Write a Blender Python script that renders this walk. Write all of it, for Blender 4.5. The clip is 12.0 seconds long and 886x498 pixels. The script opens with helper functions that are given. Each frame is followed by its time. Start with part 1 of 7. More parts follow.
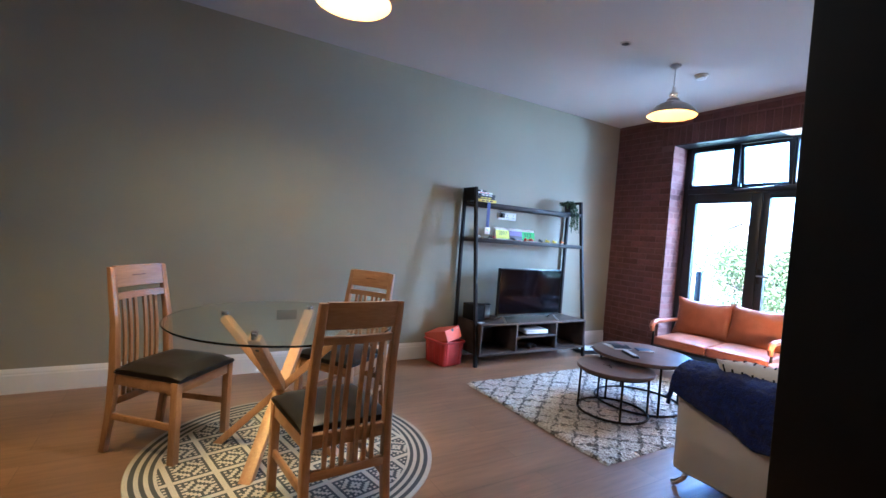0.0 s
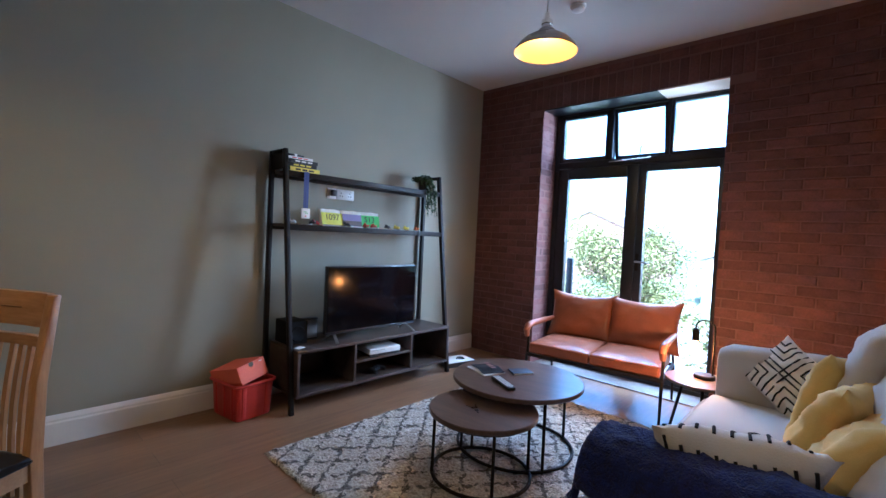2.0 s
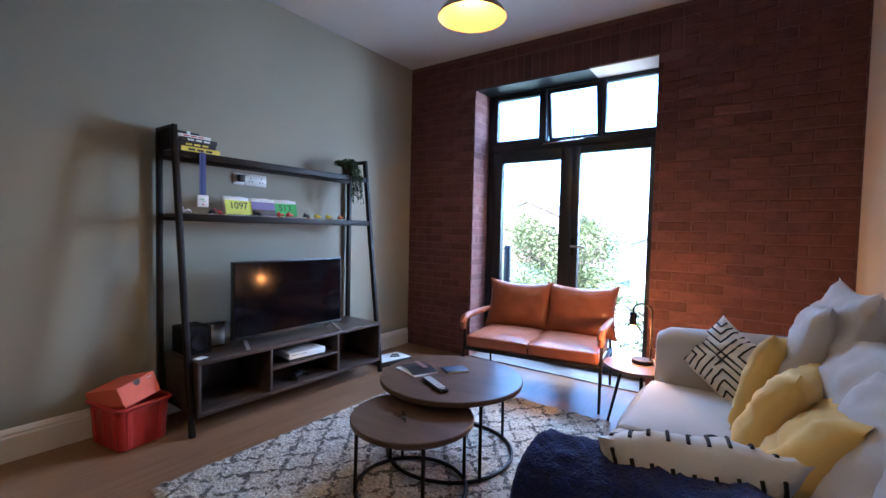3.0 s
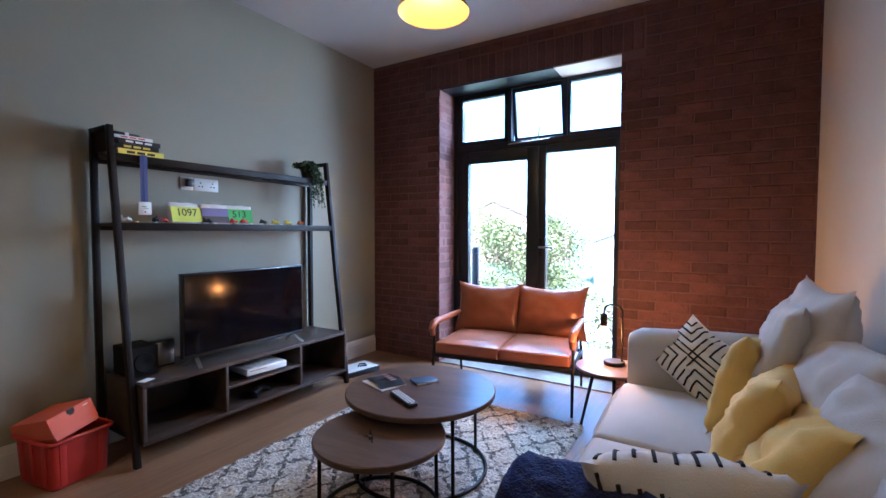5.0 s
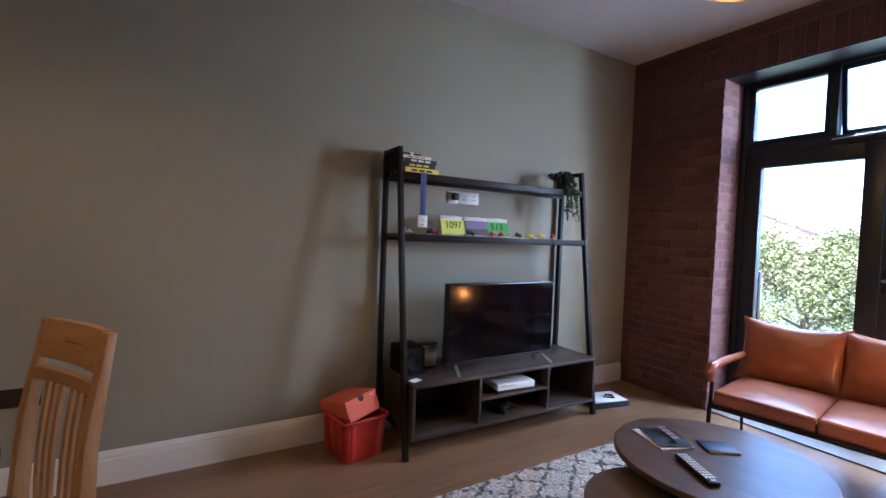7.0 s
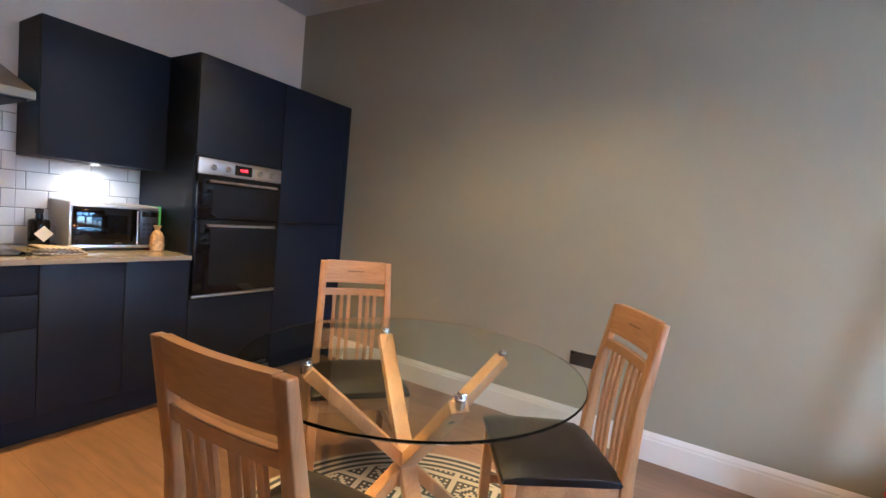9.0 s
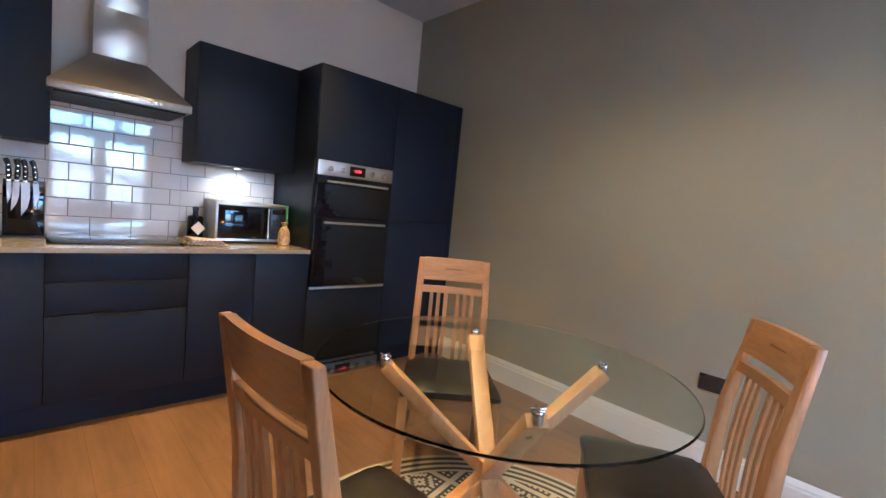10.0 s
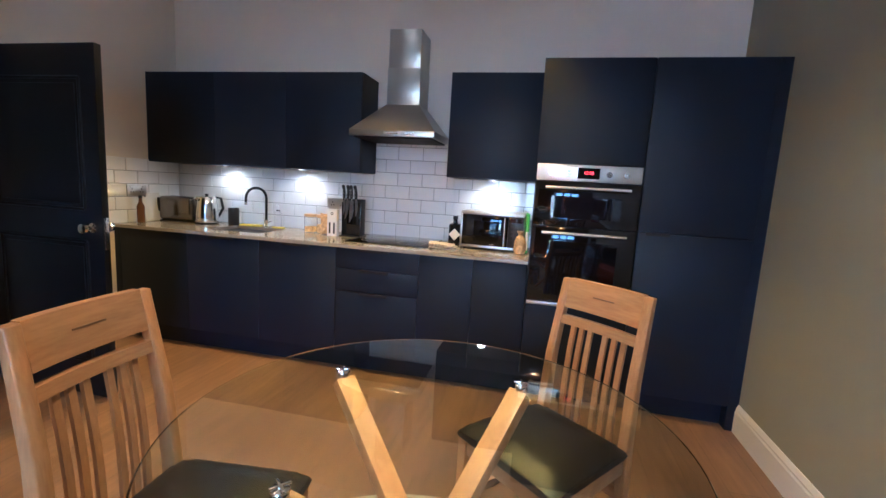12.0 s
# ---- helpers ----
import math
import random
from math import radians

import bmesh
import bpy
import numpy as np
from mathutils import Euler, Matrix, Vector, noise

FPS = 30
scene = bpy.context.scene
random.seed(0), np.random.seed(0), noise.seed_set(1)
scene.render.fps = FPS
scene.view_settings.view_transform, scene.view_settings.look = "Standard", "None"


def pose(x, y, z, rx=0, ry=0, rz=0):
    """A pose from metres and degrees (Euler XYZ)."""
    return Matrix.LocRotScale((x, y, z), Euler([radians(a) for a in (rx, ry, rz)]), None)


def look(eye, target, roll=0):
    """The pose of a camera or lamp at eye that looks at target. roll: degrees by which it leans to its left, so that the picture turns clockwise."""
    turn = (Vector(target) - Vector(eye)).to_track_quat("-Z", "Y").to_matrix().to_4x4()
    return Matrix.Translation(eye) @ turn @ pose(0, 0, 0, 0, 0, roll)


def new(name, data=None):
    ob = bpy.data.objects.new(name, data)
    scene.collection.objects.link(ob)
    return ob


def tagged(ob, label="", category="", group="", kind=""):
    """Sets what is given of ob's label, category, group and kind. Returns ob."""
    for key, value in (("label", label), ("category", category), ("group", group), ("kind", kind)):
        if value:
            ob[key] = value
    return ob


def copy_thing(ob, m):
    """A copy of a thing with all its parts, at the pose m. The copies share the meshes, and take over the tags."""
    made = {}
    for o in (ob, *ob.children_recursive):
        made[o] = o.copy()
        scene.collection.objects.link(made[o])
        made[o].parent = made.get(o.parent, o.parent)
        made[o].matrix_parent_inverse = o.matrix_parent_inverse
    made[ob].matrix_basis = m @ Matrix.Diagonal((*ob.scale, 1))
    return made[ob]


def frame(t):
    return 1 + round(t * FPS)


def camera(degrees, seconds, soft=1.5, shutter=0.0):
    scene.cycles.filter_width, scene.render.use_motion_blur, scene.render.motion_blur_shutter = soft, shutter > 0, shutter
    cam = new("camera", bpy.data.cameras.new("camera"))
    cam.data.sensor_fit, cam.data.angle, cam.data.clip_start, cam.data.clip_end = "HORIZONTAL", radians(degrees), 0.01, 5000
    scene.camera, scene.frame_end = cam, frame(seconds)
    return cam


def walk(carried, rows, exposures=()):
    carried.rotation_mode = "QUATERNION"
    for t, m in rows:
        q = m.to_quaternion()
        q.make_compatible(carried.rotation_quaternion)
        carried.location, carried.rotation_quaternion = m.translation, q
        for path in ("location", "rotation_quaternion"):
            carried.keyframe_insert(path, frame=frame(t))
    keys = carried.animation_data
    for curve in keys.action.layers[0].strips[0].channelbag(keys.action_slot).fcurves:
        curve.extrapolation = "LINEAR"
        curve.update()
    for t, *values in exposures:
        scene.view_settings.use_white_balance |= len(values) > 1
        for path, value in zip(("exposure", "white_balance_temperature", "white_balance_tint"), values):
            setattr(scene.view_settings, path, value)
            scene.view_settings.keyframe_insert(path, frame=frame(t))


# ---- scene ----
cam = camera(90.3, 12.0)
PATH = [
    (0, (0.015, -0.187, 1.298), (1.042, 1.529, 1.241), 4.3),
    (0.5, (0.202, 0.046, 1.305), (1.232, 1.759, 1.256), 4.1),
    (1, (0.501, 0.284, 1.3), (1.593, 1.959, 1.255), 4.0),
    (1.5, (0.83, 0.515, 1.289), (2.094, 2.063, 1.241), 3.5),
    (2, (1.143, 0.64, 1.277), (2.6, 2.009, 1.218), 2.8),
    (2.5, (1.34, 0.712, 1.259), (2.905, 1.955, 1.183), 1.8),
    (3, (1.43, 0.751, 1.245), (3.053, 1.917, 1.16), 1.3),
    (5, (1.53, 0.81, 1.262), (3.234, 1.855, 1.184), 0.1),
    (5.5, (1.538, 0.911, 1.287), (3.246, 1.949, 1.213), 0.1),
    (6, (1.563, 1.055, 1.303), (3.251, 2.127, 1.23), 0.6),
    (6.5, (1.552, 1.146, 1.326), (3.019, 2.503, 1.248), 0.9),
    (7, (1.517, 1.153, 1.316), (2.532, 2.875, 1.25), 2.2),
    (7.5, (1.507, 1.126, 1.308), (2.009, 3.061, 1.256), 3.9),
    (7.7, (1.508, 1.115, 1.317), (1.788, 3.094, 1.255), 4.3),
    (9.3, (1.416, 1.069, 1.273), (0.225, 2.668, 1.119), 5.6),
    (9.5, (1.425, 1.072, 1.267), (0.145, 2.601, 1.107), 5.7),
    (10, (1.47, 1.234, 1.256), (0.023, 2.603, 1.082), 5.6),
    (10.5, (1.492, 1.538, 1.287), (-0.11, 2.718, 1.088), 5.4),
    (11, (1.541, 1.89, 1.336), (-0.262, 2.722, 1.1), 5.1),
    (11.5, (1.523, 2.276, 1.345), (-0.445, 2.516, 1.083), 4.1),
    (12, (1.536, 2.627, 1.339), (-0.4, 2.211, 1.057), 3.3),
]
EXPOSURES = [(0.0, 4.15, 3900, 4), (1.0, 3.6, 4020, 4), (2.0, 3.3, 4200, 6), (3.0, 3.3, 4270, 8), (6.0, 3.25, 4350, 9), (7.0, 3.2, 4600, 11), (7.7, 4.4, 4900, 10), (9.3, 4.7, 4300, 8), (10.5, 4.45, 4250, 7), (11.5, 4.55, 4050, 6), (12.0, 4.65, 4100, 6)]
walk(cam, [(t, look(eye, target, roll)) for t, eye, target, roll in PATH], EXPOSURES)

# ---- world and large lights ----
world = bpy.data.worlds.new("world")
scene.world = world
world.use_nodes = True
wn, wl = world.node_tree.nodes, world.node_tree.links
sky = wn.new("ShaderNodeTexSky")
sky.sky_type, sky.sun_disc = "NISHITA", False
SUN_ELEV, SUN_AZ = 48.0, 205.0
sky.sun_elevation, sky.sun_rotation = radians(SUN_ELEV), radians(90 - SUN_AZ)
wn["Background"].inputs["Strength"].default_value = 0.15
wl.new(sky.outputs[0], wn["Background"].inputs["Color"])

sun = new("sun", bpy.data.lights.new("sun", "SUN"))
sun.data.energy, sun.data.angle, sun.data.color = 3.6, radians(0.6), (1.0, 0.95, 0.87)
sun_dir = Vector((math.cos(radians(SUN_AZ)) * math.cos(radians(SUN_ELEV)), math.sin(radians(SUN_AZ)) * math.cos(radians(SUN_ELEV)), math.sin(radians(SUN_ELEV))))
sun.matrix_world = look(sun_dir * 50, (0, 0, 0))

# Added area lamp, hidden above the window, standing in for sky light.
sky_fill = new("sky_fill_lamp", bpy.data.lights.new("sky_fill_lamp", "AREA"))
sky_fill.data.shape, sky_fill.data.size, sky_fill.data.size_y = "RECTANGLE", 2.6, 1.7
sky_fill.data.energy, sky_fill.data.color = 46.0, (0.84, 0.92, 1.0)
sky_fill.matrix_world = look((6.9, 2.3, 3.95), (3.4, 2.4, 1.0))

# Unseen area lamp added beside the opening to light the north wall sideways.
side_fill = new("side_fill_lamp", bpy.data.lights.new("side_fill_lamp", "AREA"))
side_fill.data.shape, side_fill.data.size, side_fill.data.size_y = "RECTANGLE", 0.9, 1.3
side_fill.data.energy, side_fill.data.color = 13.5, (1.0, 0.955, 0.88)
side_fill.matrix_world = look((7.0, 0.55, 1.9), (3.4, 3.2, 1.3))

WARM = (1.0, 0.60, 0.24)
AMBER = (1.0, 0.49, 0.075)


def lamp(name, kind, at, energy, color, size=0.05, spot=None, target=None):
    d = bpy.data.lights.new(name, kind)
    d.energy, d.color = energy, color
    if kind == "AREA":
        d.shape, d.size = "DISK", size
    else:
        d.shadow_soft_size = size
    if kind == "SPOT":
        d.spot_size, d.spot_blend = radians(spot), 0.6
    ob = new(name, d)
    ob.matrix_world = look(at, target) if target else pose(*at)
    return ob


PEND = [(0.75, 2.17), (3.69, 2.2)]
PEND_RIM = 2.515
for px, py in PEND:
    lamp("pendant_light", "POINT", (px, py, PEND_RIM + 0.092), 4.2 if px < 2 else 2.5, WARM, 0.05)
# None in view: warm downlights inferred from the amber-lit kitchen floor, positions guessed.
KSPOTS = [(-0.66, 0.35), (-0.66, 1.45), (-0.66, 2.45)]
for px, py in KSPOTS:
    lamp("kitchen_ceiling_light", "SPOT", (px, py, 2.94), 8.5, AMBER, 0.05, 78, (px, py, 0))
UNDER = [(-1.74, 0.02), (-1.74, 0.72), (-1.74, 2.27)]
for px, py in UNDER:
    lamp("undercabinet_light", "SPOT", (px, py, 1.385), 0.20, (1.0, 0.76, 0.50), 0.03, 165, (px - 0.02, py, 0.9))
lamp("filament_light", "POINT", (4.425, 1.385, 0.615), 1.5, (1.0, 0.42, 0.10), 0.03)


# ---- materials ----
def ramp(nt, stops):
    r = nt.nodes.new("ShaderNodeValToRGB")
    while len(r.color_ramp.elements) < len(stops):
        r.color_ramp.elements.new(0.5)
    for e, (p, c) in zip(r.color_ramp.elements, stops):
        e.position, e.color = p, (*c, 1)
    return r


def material(name, color, rough=0.5, metal=0.0, vary=0.12, scale=3.0, fine=60.0, bump=0.1, stretch=(1, 1, 1), coat=0.0, each=0.0, sheen=0.0, spec=0.5, depth=0.002):
    """A surface with colour variation at two scales, roughness variation and fine relief."""
    m = bpy.data.materials.new(name)
    m.use_nodes = True
    nt = m.node_tree
    n, l = nt.nodes, nt.links
    b = n["Principled BSDF"]
    tc = n.new("ShaderNodeTexCoord")
    mp = n.new("ShaderNodeMapping")
    mp.inputs["Scale"].default_value = stretch
    l.new(tc.outputs["Object"], mp.inputs["Vector"])
    big, small = n.new("ShaderNodeTexNoise"), n.new("ShaderNodeTexNoise")
    big.inputs["Scale"].default_value, big.inputs["Detail"].default_value = scale, 4
    small.inputs["Scale"].default_value, small.inputs["Detail"].default_value = fine, 3
    for t in (big, small):
        l.new(mp.outputs[0], t.inputs["Vector"])
    mixn = n.new("ShaderNodeMath")
    mixn.operation = "MULTIPLY_ADD"
    l.new(small.outputs["Fac"], mixn.inputs[0])
    mixn.inputs[1].default_value = 0.45
    l.new(big.outputs["Fac"], mixn.inputs[2])
    lo = [max(0, c * (1 - vary)) for c in color]
    hi = [min(1, c * (1 + vary)) for c in color]
    r = ramp(nt, [(0.45, lo), (1.0, hi)])
    l.new(mixn.outputs[0], r.inputs[0])
    out = r.outputs[0]
    if each:
        oi = n.new("ShaderNodeObjectInfo")
        mr = n.new("ShaderNodeMapRange")
        mr.inputs["To Min"].default_value, mr.inputs["To Max"].default_value = 1 - each, 1 + each
        l.new(oi.outputs["Random"], mr.inputs["Value"])
        hs = n.new("ShaderNodeHueSaturation")
        l.new(mr.outputs[0], hs.inputs["Value"])
        l.new(out, hs.inputs["Color"])
        out = hs.outputs[0]
    l.new(out, b.inputs["Base Color"])
    rr = n.new("ShaderNodeMapRange")
    rr.inputs["From Min"].default_value, rr.inputs["From Max"].default_value = 0.3, 0.8
    rr.inputs["To Min"].default_value, rr.inputs["To Max"].default_value = max(0.02, rough - 0.06), min(1, rough + 0.06)
    l.new(big.outputs["Fac"], rr.inputs["Value"])
    l.new(rr.outputs[0], b.inputs["Roughness"])
    b.inputs["Metallic"].default_value = metal
    b.inputs["Coat Weight"].default_value = coat
    b.inputs["Sheen Weight"].default_value = sheen
    b.inputs["Specular IOR Level"].default_value = spec
    if bump:
        bp = n.new("ShaderNodeBump")
        bp.inputs["Strength"].default_value, bp.inputs["Distance"].default_value = bump, depth
        l.new(mixn.outputs[0], bp.inputs["Height"])
        l.new(bp.outputs[0], b.inputs["Normal"])
    return m


def plain(name, color, rough=0.5, metal=0.0, emit=None, strength=0.0, glass=False, ior=1.45):
    m = bpy.data.materials.new(name)
    m.use_nodes = True
    b = m.node_tree.nodes["Principled BSDF"]
    b.inputs["Base Color"].default_value = (*color, 1)
    b.inputs["Roughness"].default_value = rough
    b.inputs["Metallic"].default_value = metal
    if glass:
        b.inputs["Transmission Weight"].default_value = 1.0
        b.inputs["IOR"].default_value = ior
    if emit:
        b.inputs["Emission Color"].default_value = (*emit, 1)
        b.inputs["Emission Strength"].default_value = strength
    return m


def wood(name, light, dark, rough=0.42, scale=9.0, along="X", each=0.06, bump=0.15):
    """Wood with grain drawn out along one of the object's own axes."""
    m = bpy.data.materials.new(name)
    m.use_nodes = True
    nt = m.node_tree
    n, l = nt.nodes, nt.links
    b = n["Principled BSDF"]
    tc, mp = n.new("ShaderNodeTexCoord"), n.new("ShaderNodeMapping")
    mp.inputs["Scale"].default_value = {"X": (0.12, 1, 1), "Y": (1, 0.12, 1), "Z": (1, 1, 0.12)}[along]
    l.new(tc.outputs["Object"], mp.inputs["Vector"])
    g = n.new("ShaderNodeTexNoise")
    g.inputs["Scale"].default_value, g.inputs["Detail"].default_value, g.inputs["Distortion"].default_value = scale, 6, 1.2
    f = n.new("ShaderNodeTexNoise")
    f.inputs["Scale"].default_value, f.inputs["Detail"].default_value = scale * 14, 3
    for t in (g, f):
        l.new(mp.outputs[0], t.inputs["Vector"])
    a = n.new("ShaderNodeMath")
    a.operation = "MULTIPLY_ADD"
    l.new(f.outputs["Fac"], a.inputs[0])
    a.inputs[1].default_value = 0.5
    l.new(g.outputs["Fac"], a.inputs[2])
    r = ramp(nt, [(0.5, dark), (0.95, light)])
    l.new(a.outputs[0], r.inputs[0])
    oi, mr, hs = n.new("ShaderNodeObjectInfo"), n.new("ShaderNodeMapRange"), n.new("ShaderNodeHueSaturation")
    mr.inputs["To Min"].default_value, mr.inputs["To Max"].default_value = 1 - each, 1 + each
    l.new(oi.outputs["Random"], mr.inputs["Value"])
    l.new(mr.outputs[0], hs.inputs["Value"])
    l.new(r.outputs[0], hs.inputs["Color"])
    l.new(hs.outputs[0], b.inputs["Base Color"])
    b.inputs["Roughness"].default_value = rough
    bp = n.new("ShaderNodeBump")
    bp.inputs["Strength"].default_value, bp.inputs["Distance"].default_value = bump, 0.001
    l.new(a.outputs[0], bp.inputs["Height"])
    l.new(bp.outputs[0], b.inputs["Normal"])
    return m


def floor_material():
    """Brown wood-look vinyl planks laid along x with faint joints."""
    m = wood("floor_vinyl", (0.275, 0.155, 0.078), (0.150, 0.084, 0.042), 0.36, 2.4, "X", 0.0, 0.05)
    nt = m.node_tree
    n, l = nt.nodes, nt.links
    b = n["Principled BSDF"]
    tc, br = n.new("ShaderNodeTexCoord"), n.new("ShaderNodeTexBrick")
    br.inputs["Scale"].default_value = 1.0
    br.inputs["Brick Width"].default_value, br.inputs["Row Height"].default_value = 1.22, 0.18
    br.inputs["Mortar Size"].default_value = 0.0012
    br.inputs["Color1"].default_value, br.inputs["Color2"].default_value, br.inputs["Mortar"].default_value = (0.9, 0.9, 0.9, 1), (1.08, 1.08, 1.08, 1), (0.55, 0.55, 0.55, 1)
    l.new(tc.outputs["Object"], br.inputs["Vector"])
    mx = n.new("ShaderNodeMixRGB")
    mx.blend_type, mx.inputs[0].default_value = "MULTIPLY", 1.0
    old = b.inputs["Base Color"].links[0].from_socket
    l.new(old, mx.inputs[1])
    l.new(br.outputs["Color"], mx.inputs[2])
    l.new(mx.outputs[0], b.inputs["Base Color"])
    return m


def rug_material():
    """Cream shag with dark crossing diamond lines."""
    m = bpy.data.materials.new("shag_rug")
    m.use_nodes = True
    nt = m.node_tree
    n, l = nt.nodes, nt.links
    b = n["Principled BSDF"]
    tc, sep = n.new("ShaderNodeTexCoord"), n.new("ShaderNodeSeparateXYZ")
    wob = n.new("ShaderNodeTexNoise")
    wob.inputs["Scale"].default_value = 22
    l.new(tc.outputs["Object"], wob.inputs["Vector"])
    add = n.new("ShaderNodeVectorMath")
    add.operation = "MULTIPLY_ADD"
    l.new(wob.outputs["Color"], add.inputs[0])
    add.inputs[1].default_value = (0.075, 0.075, 0)
    l.new(tc.outputs["Object"], add.inputs[2])
    l.new(add.outputs[0], sep.inputs[0])

    def op(kind, a, c=None, clamp=False):
        x = n.new("ShaderNodeMath")
        x.operation, x.use_clamp = kind, clamp
        for i, v in enumerate((a, c)):
            if v is None:
                continue
            if isinstance(v, (int, float)):
                x.inputs[i].default_value = v
            else:
                l.new(v, x.inputs[i])
        return x.outputs[0]
    lines = None
    for sgn in (1, -1):
        d = op("ADD", op("MULTIPLY", sep.outputs[0], 4.4), op("MULTIPLY", sep.outputs[1], 5.6 * sgn))
        tri = op("ABSOLUTE", op("SUBTRACT", op("FRACT", d), 0.5))
        line = op("GREATER_THAN", tri, 0.42)
        lines = line if lines is None else op("MAXIMUM", lines, line)
    br = n.new("ShaderNodeTexNoise")
    br.inputs["Scale"].default_value = 30
    l.new(tc.outputs["Object"], br.inputs["Vector"])
    keep = op("GREATER_THAN", br.outputs["Fac"], 0.44)
    fac = op("MULTIPLY", lines, keep)
    tone = n.new("ShaderNodeTexNoise")
    tone.inputs["Scale"].default_value, tone.inputs["Detail"].default_value = 60, 4
    l.new(tc.outputs["Object"], tone.inputs["Vector"])
    r = ramp(nt, [(0.3, (0.30, 0.26, 0.21)), (0.7, (0.66, 0.61, 0.53))])
    l.new(tone.outputs["Fac"], r.inputs[0])
    mx = n.new("ShaderNodeMixRGB")
    l.new(fac, mx.inputs[0])
    l.new(r.outputs[0], mx.inputs[1])
    mx.inputs[2].default_value = (0.10, 0.085, 0.075, 1)
    l.new(mx.outputs[0], b.inputs["Base Color"])
    b.inputs["Roughness"].default_value = 0.95
    b.inputs["Sheen Weight"].default_value = 0.2
    bp = n.new("ShaderNodeBump")
    bp.inputs["Strength"].default_value, bp.inputs["Distance"].default_value = 1.0, 0.02
    l.new(tone.outputs["Fac"], bp.inputs["Height"])
    l.new(bp.outputs[0], b.inputs["Normal"])
    return m


def round_rug_material(radius):
    """Flat-woven rug: cream ground, dark rings at the rim and a grid of stepped diamonds inside."""
    m = bpy.data.materials.new("round_rug_weave")
    m.use_nodes = True
    nt = m.node_tree
    n, l = nt.nodes, nt.links
    b = n["Principled BSDF"]
    tc, sep = n.new("ShaderNodeTexCoord"), n.new("ShaderNodeSeparateXYZ")
    l.new(tc.outputs["Object"], sep.inputs[0])

    def op(kind, a, c=None):
        x = n.new("ShaderNodeMath")
        x.operation = kind
        for i, v in enumerate((a, c)):
            if v is None:
                continue
            if isinstance(v, (int, float)):
                x.inputs[i].default_value = v
            else:
                l.new(v, x.inputs[i])
        return x.outputs[0]
    X, Y = sep.outputs[0], sep.outputs[1]
    rad = op("SQRT", op("ADD", op("MULTIPLY", X, X), op("MULTIPLY", Y, Y)))
    cell, step = 0.205, 15.0
    cells = []
    for a in (X, Y):
        f = op("FRACT", op("DIVIDE", a, cell))
        s = op("DIVIDE", op("FLOOR", op("MULTIPLY", f, step)), step - 1)
        cells.append(op("ABSOLUTE", op("SUBTRACT", s, 0.5)))
    man = op("ADD", cells[0], cells[1])
    most = op("MAXIMUM", cells[0], cells[1])
    check = op("ABSOLUTE", op("MODULO", op("ROUND", op("MULTIPLY", man, 14.0)), 2.0))
    outline = op("MULTIPLY", op("GREATER_THAN", most, 0.393), op("LESS_THAN", most, 0.464))
    teeth = op("MULTIPLY", op("MULTIPLY", op("GREATER_THAN", most, 0.32), op("LESS_THAN", most, 0.393)), check)
    core = op("LESS_THAN", most, 0.32)
    lozenge = op("MULTIPLY", op("MULTIPLY", op("LESS_THAN", man, 0.32), op("GREATER_THAN", man, 0.18)), core)
    corner = op("MULTIPLY", op("GREATER_THAN", man, 0.46), core)
    inner = op("MAXIMUM", op("MAXIMUM", outline, teeth), op("MAXIMUM", op("MAXIMUM", lozenge, corner), op("LESS_THAN", man, 0.04)))
    ring = None
    for r0, r1 in ((radius - 0.045, radius - 0.022), (radius - 0.085, radius - 0.065), (radius - 0.125, radius - 0.105)):
        q = op("MULTIPLY", op("GREATER_THAN", rad, r0), op("LESS_THAN", rad, r1))
        ring = q if ring is None else op("MAXIMUM", ring, q)
    inside = op("LESS_THAN", rad, radius - 0.14)
    fac = op("MAXIMUM", ring, op("MULTIPLY", inner, inside))
    tone = n.new("ShaderNodeTexNoise")
    tone.inputs["Scale"].default_value = 140
    l.new(tc.outputs["Object"], tone.inputs["Vector"])
    r = ramp(nt, [(0.3, (0.36, 0.32, 0.26)), (0.7, (0.46, 0.41, 0.34))])
    l.new(tone.outputs["Fac"], r.inputs[0])
    mx = n.new("ShaderNodeMixRGB")
    l.new(fac, mx.inputs[0])
    l.new(r.outputs[0], mx.inputs[1])
    mx.inputs[2].default_value = (0.050, 0.050, 0.052, 1)
    l.new(mx.outputs[0], b.inputs["Base Color"])
    b.inputs["Roughness"].default_value = 0.92
    bp = n.new("ShaderNodeBump")
    bp.inputs["Strength"].default_value, bp.inputs["Distance"].default_value = 0.4, 0.002
    l.new(tone.outputs["Fac"], bp.inputs["Height"])
    l.new(bp.outputs[0], b.inputs["Normal"])
    return m


M_SAGE = material("sage_wall_paint", (0.285, 0.268, 0.200), 0.62, vary=0.05, scale=1.5, fine=180, bump=0.08)
M_WHITE = material("warm_white_paint", (0.68, 0.60, 0.50), 0.65, vary=0.04, scale=1.5, fine=180, bump=0.06)
M_CEIL = material("ceiling_paint", (0.55, 0.53, 0.52), 0.8, vary=0.03, scale=1.0, fine=150, bump=0.05)
M_TRIM = material("trim_gloss_paint", (0.70, 0.66, 0.60), 0.35, vary=0.03, scale=4, fine=90, bump=0.03)
M_FLOOR = floor_material()
M_BRICK = material("brick_face", (0.112, 0.043, 0.038), 0.8, vary=0.35, scale=9, fine=70, bump=0.7, each=0.28, depth=0.003)
M_BRICK2 = material("brick_face_joined", (0.112, 0.043, 0.038), 0.8, vary=0.4, scale=9, fine=70, bump=0.7, depth=0.003)
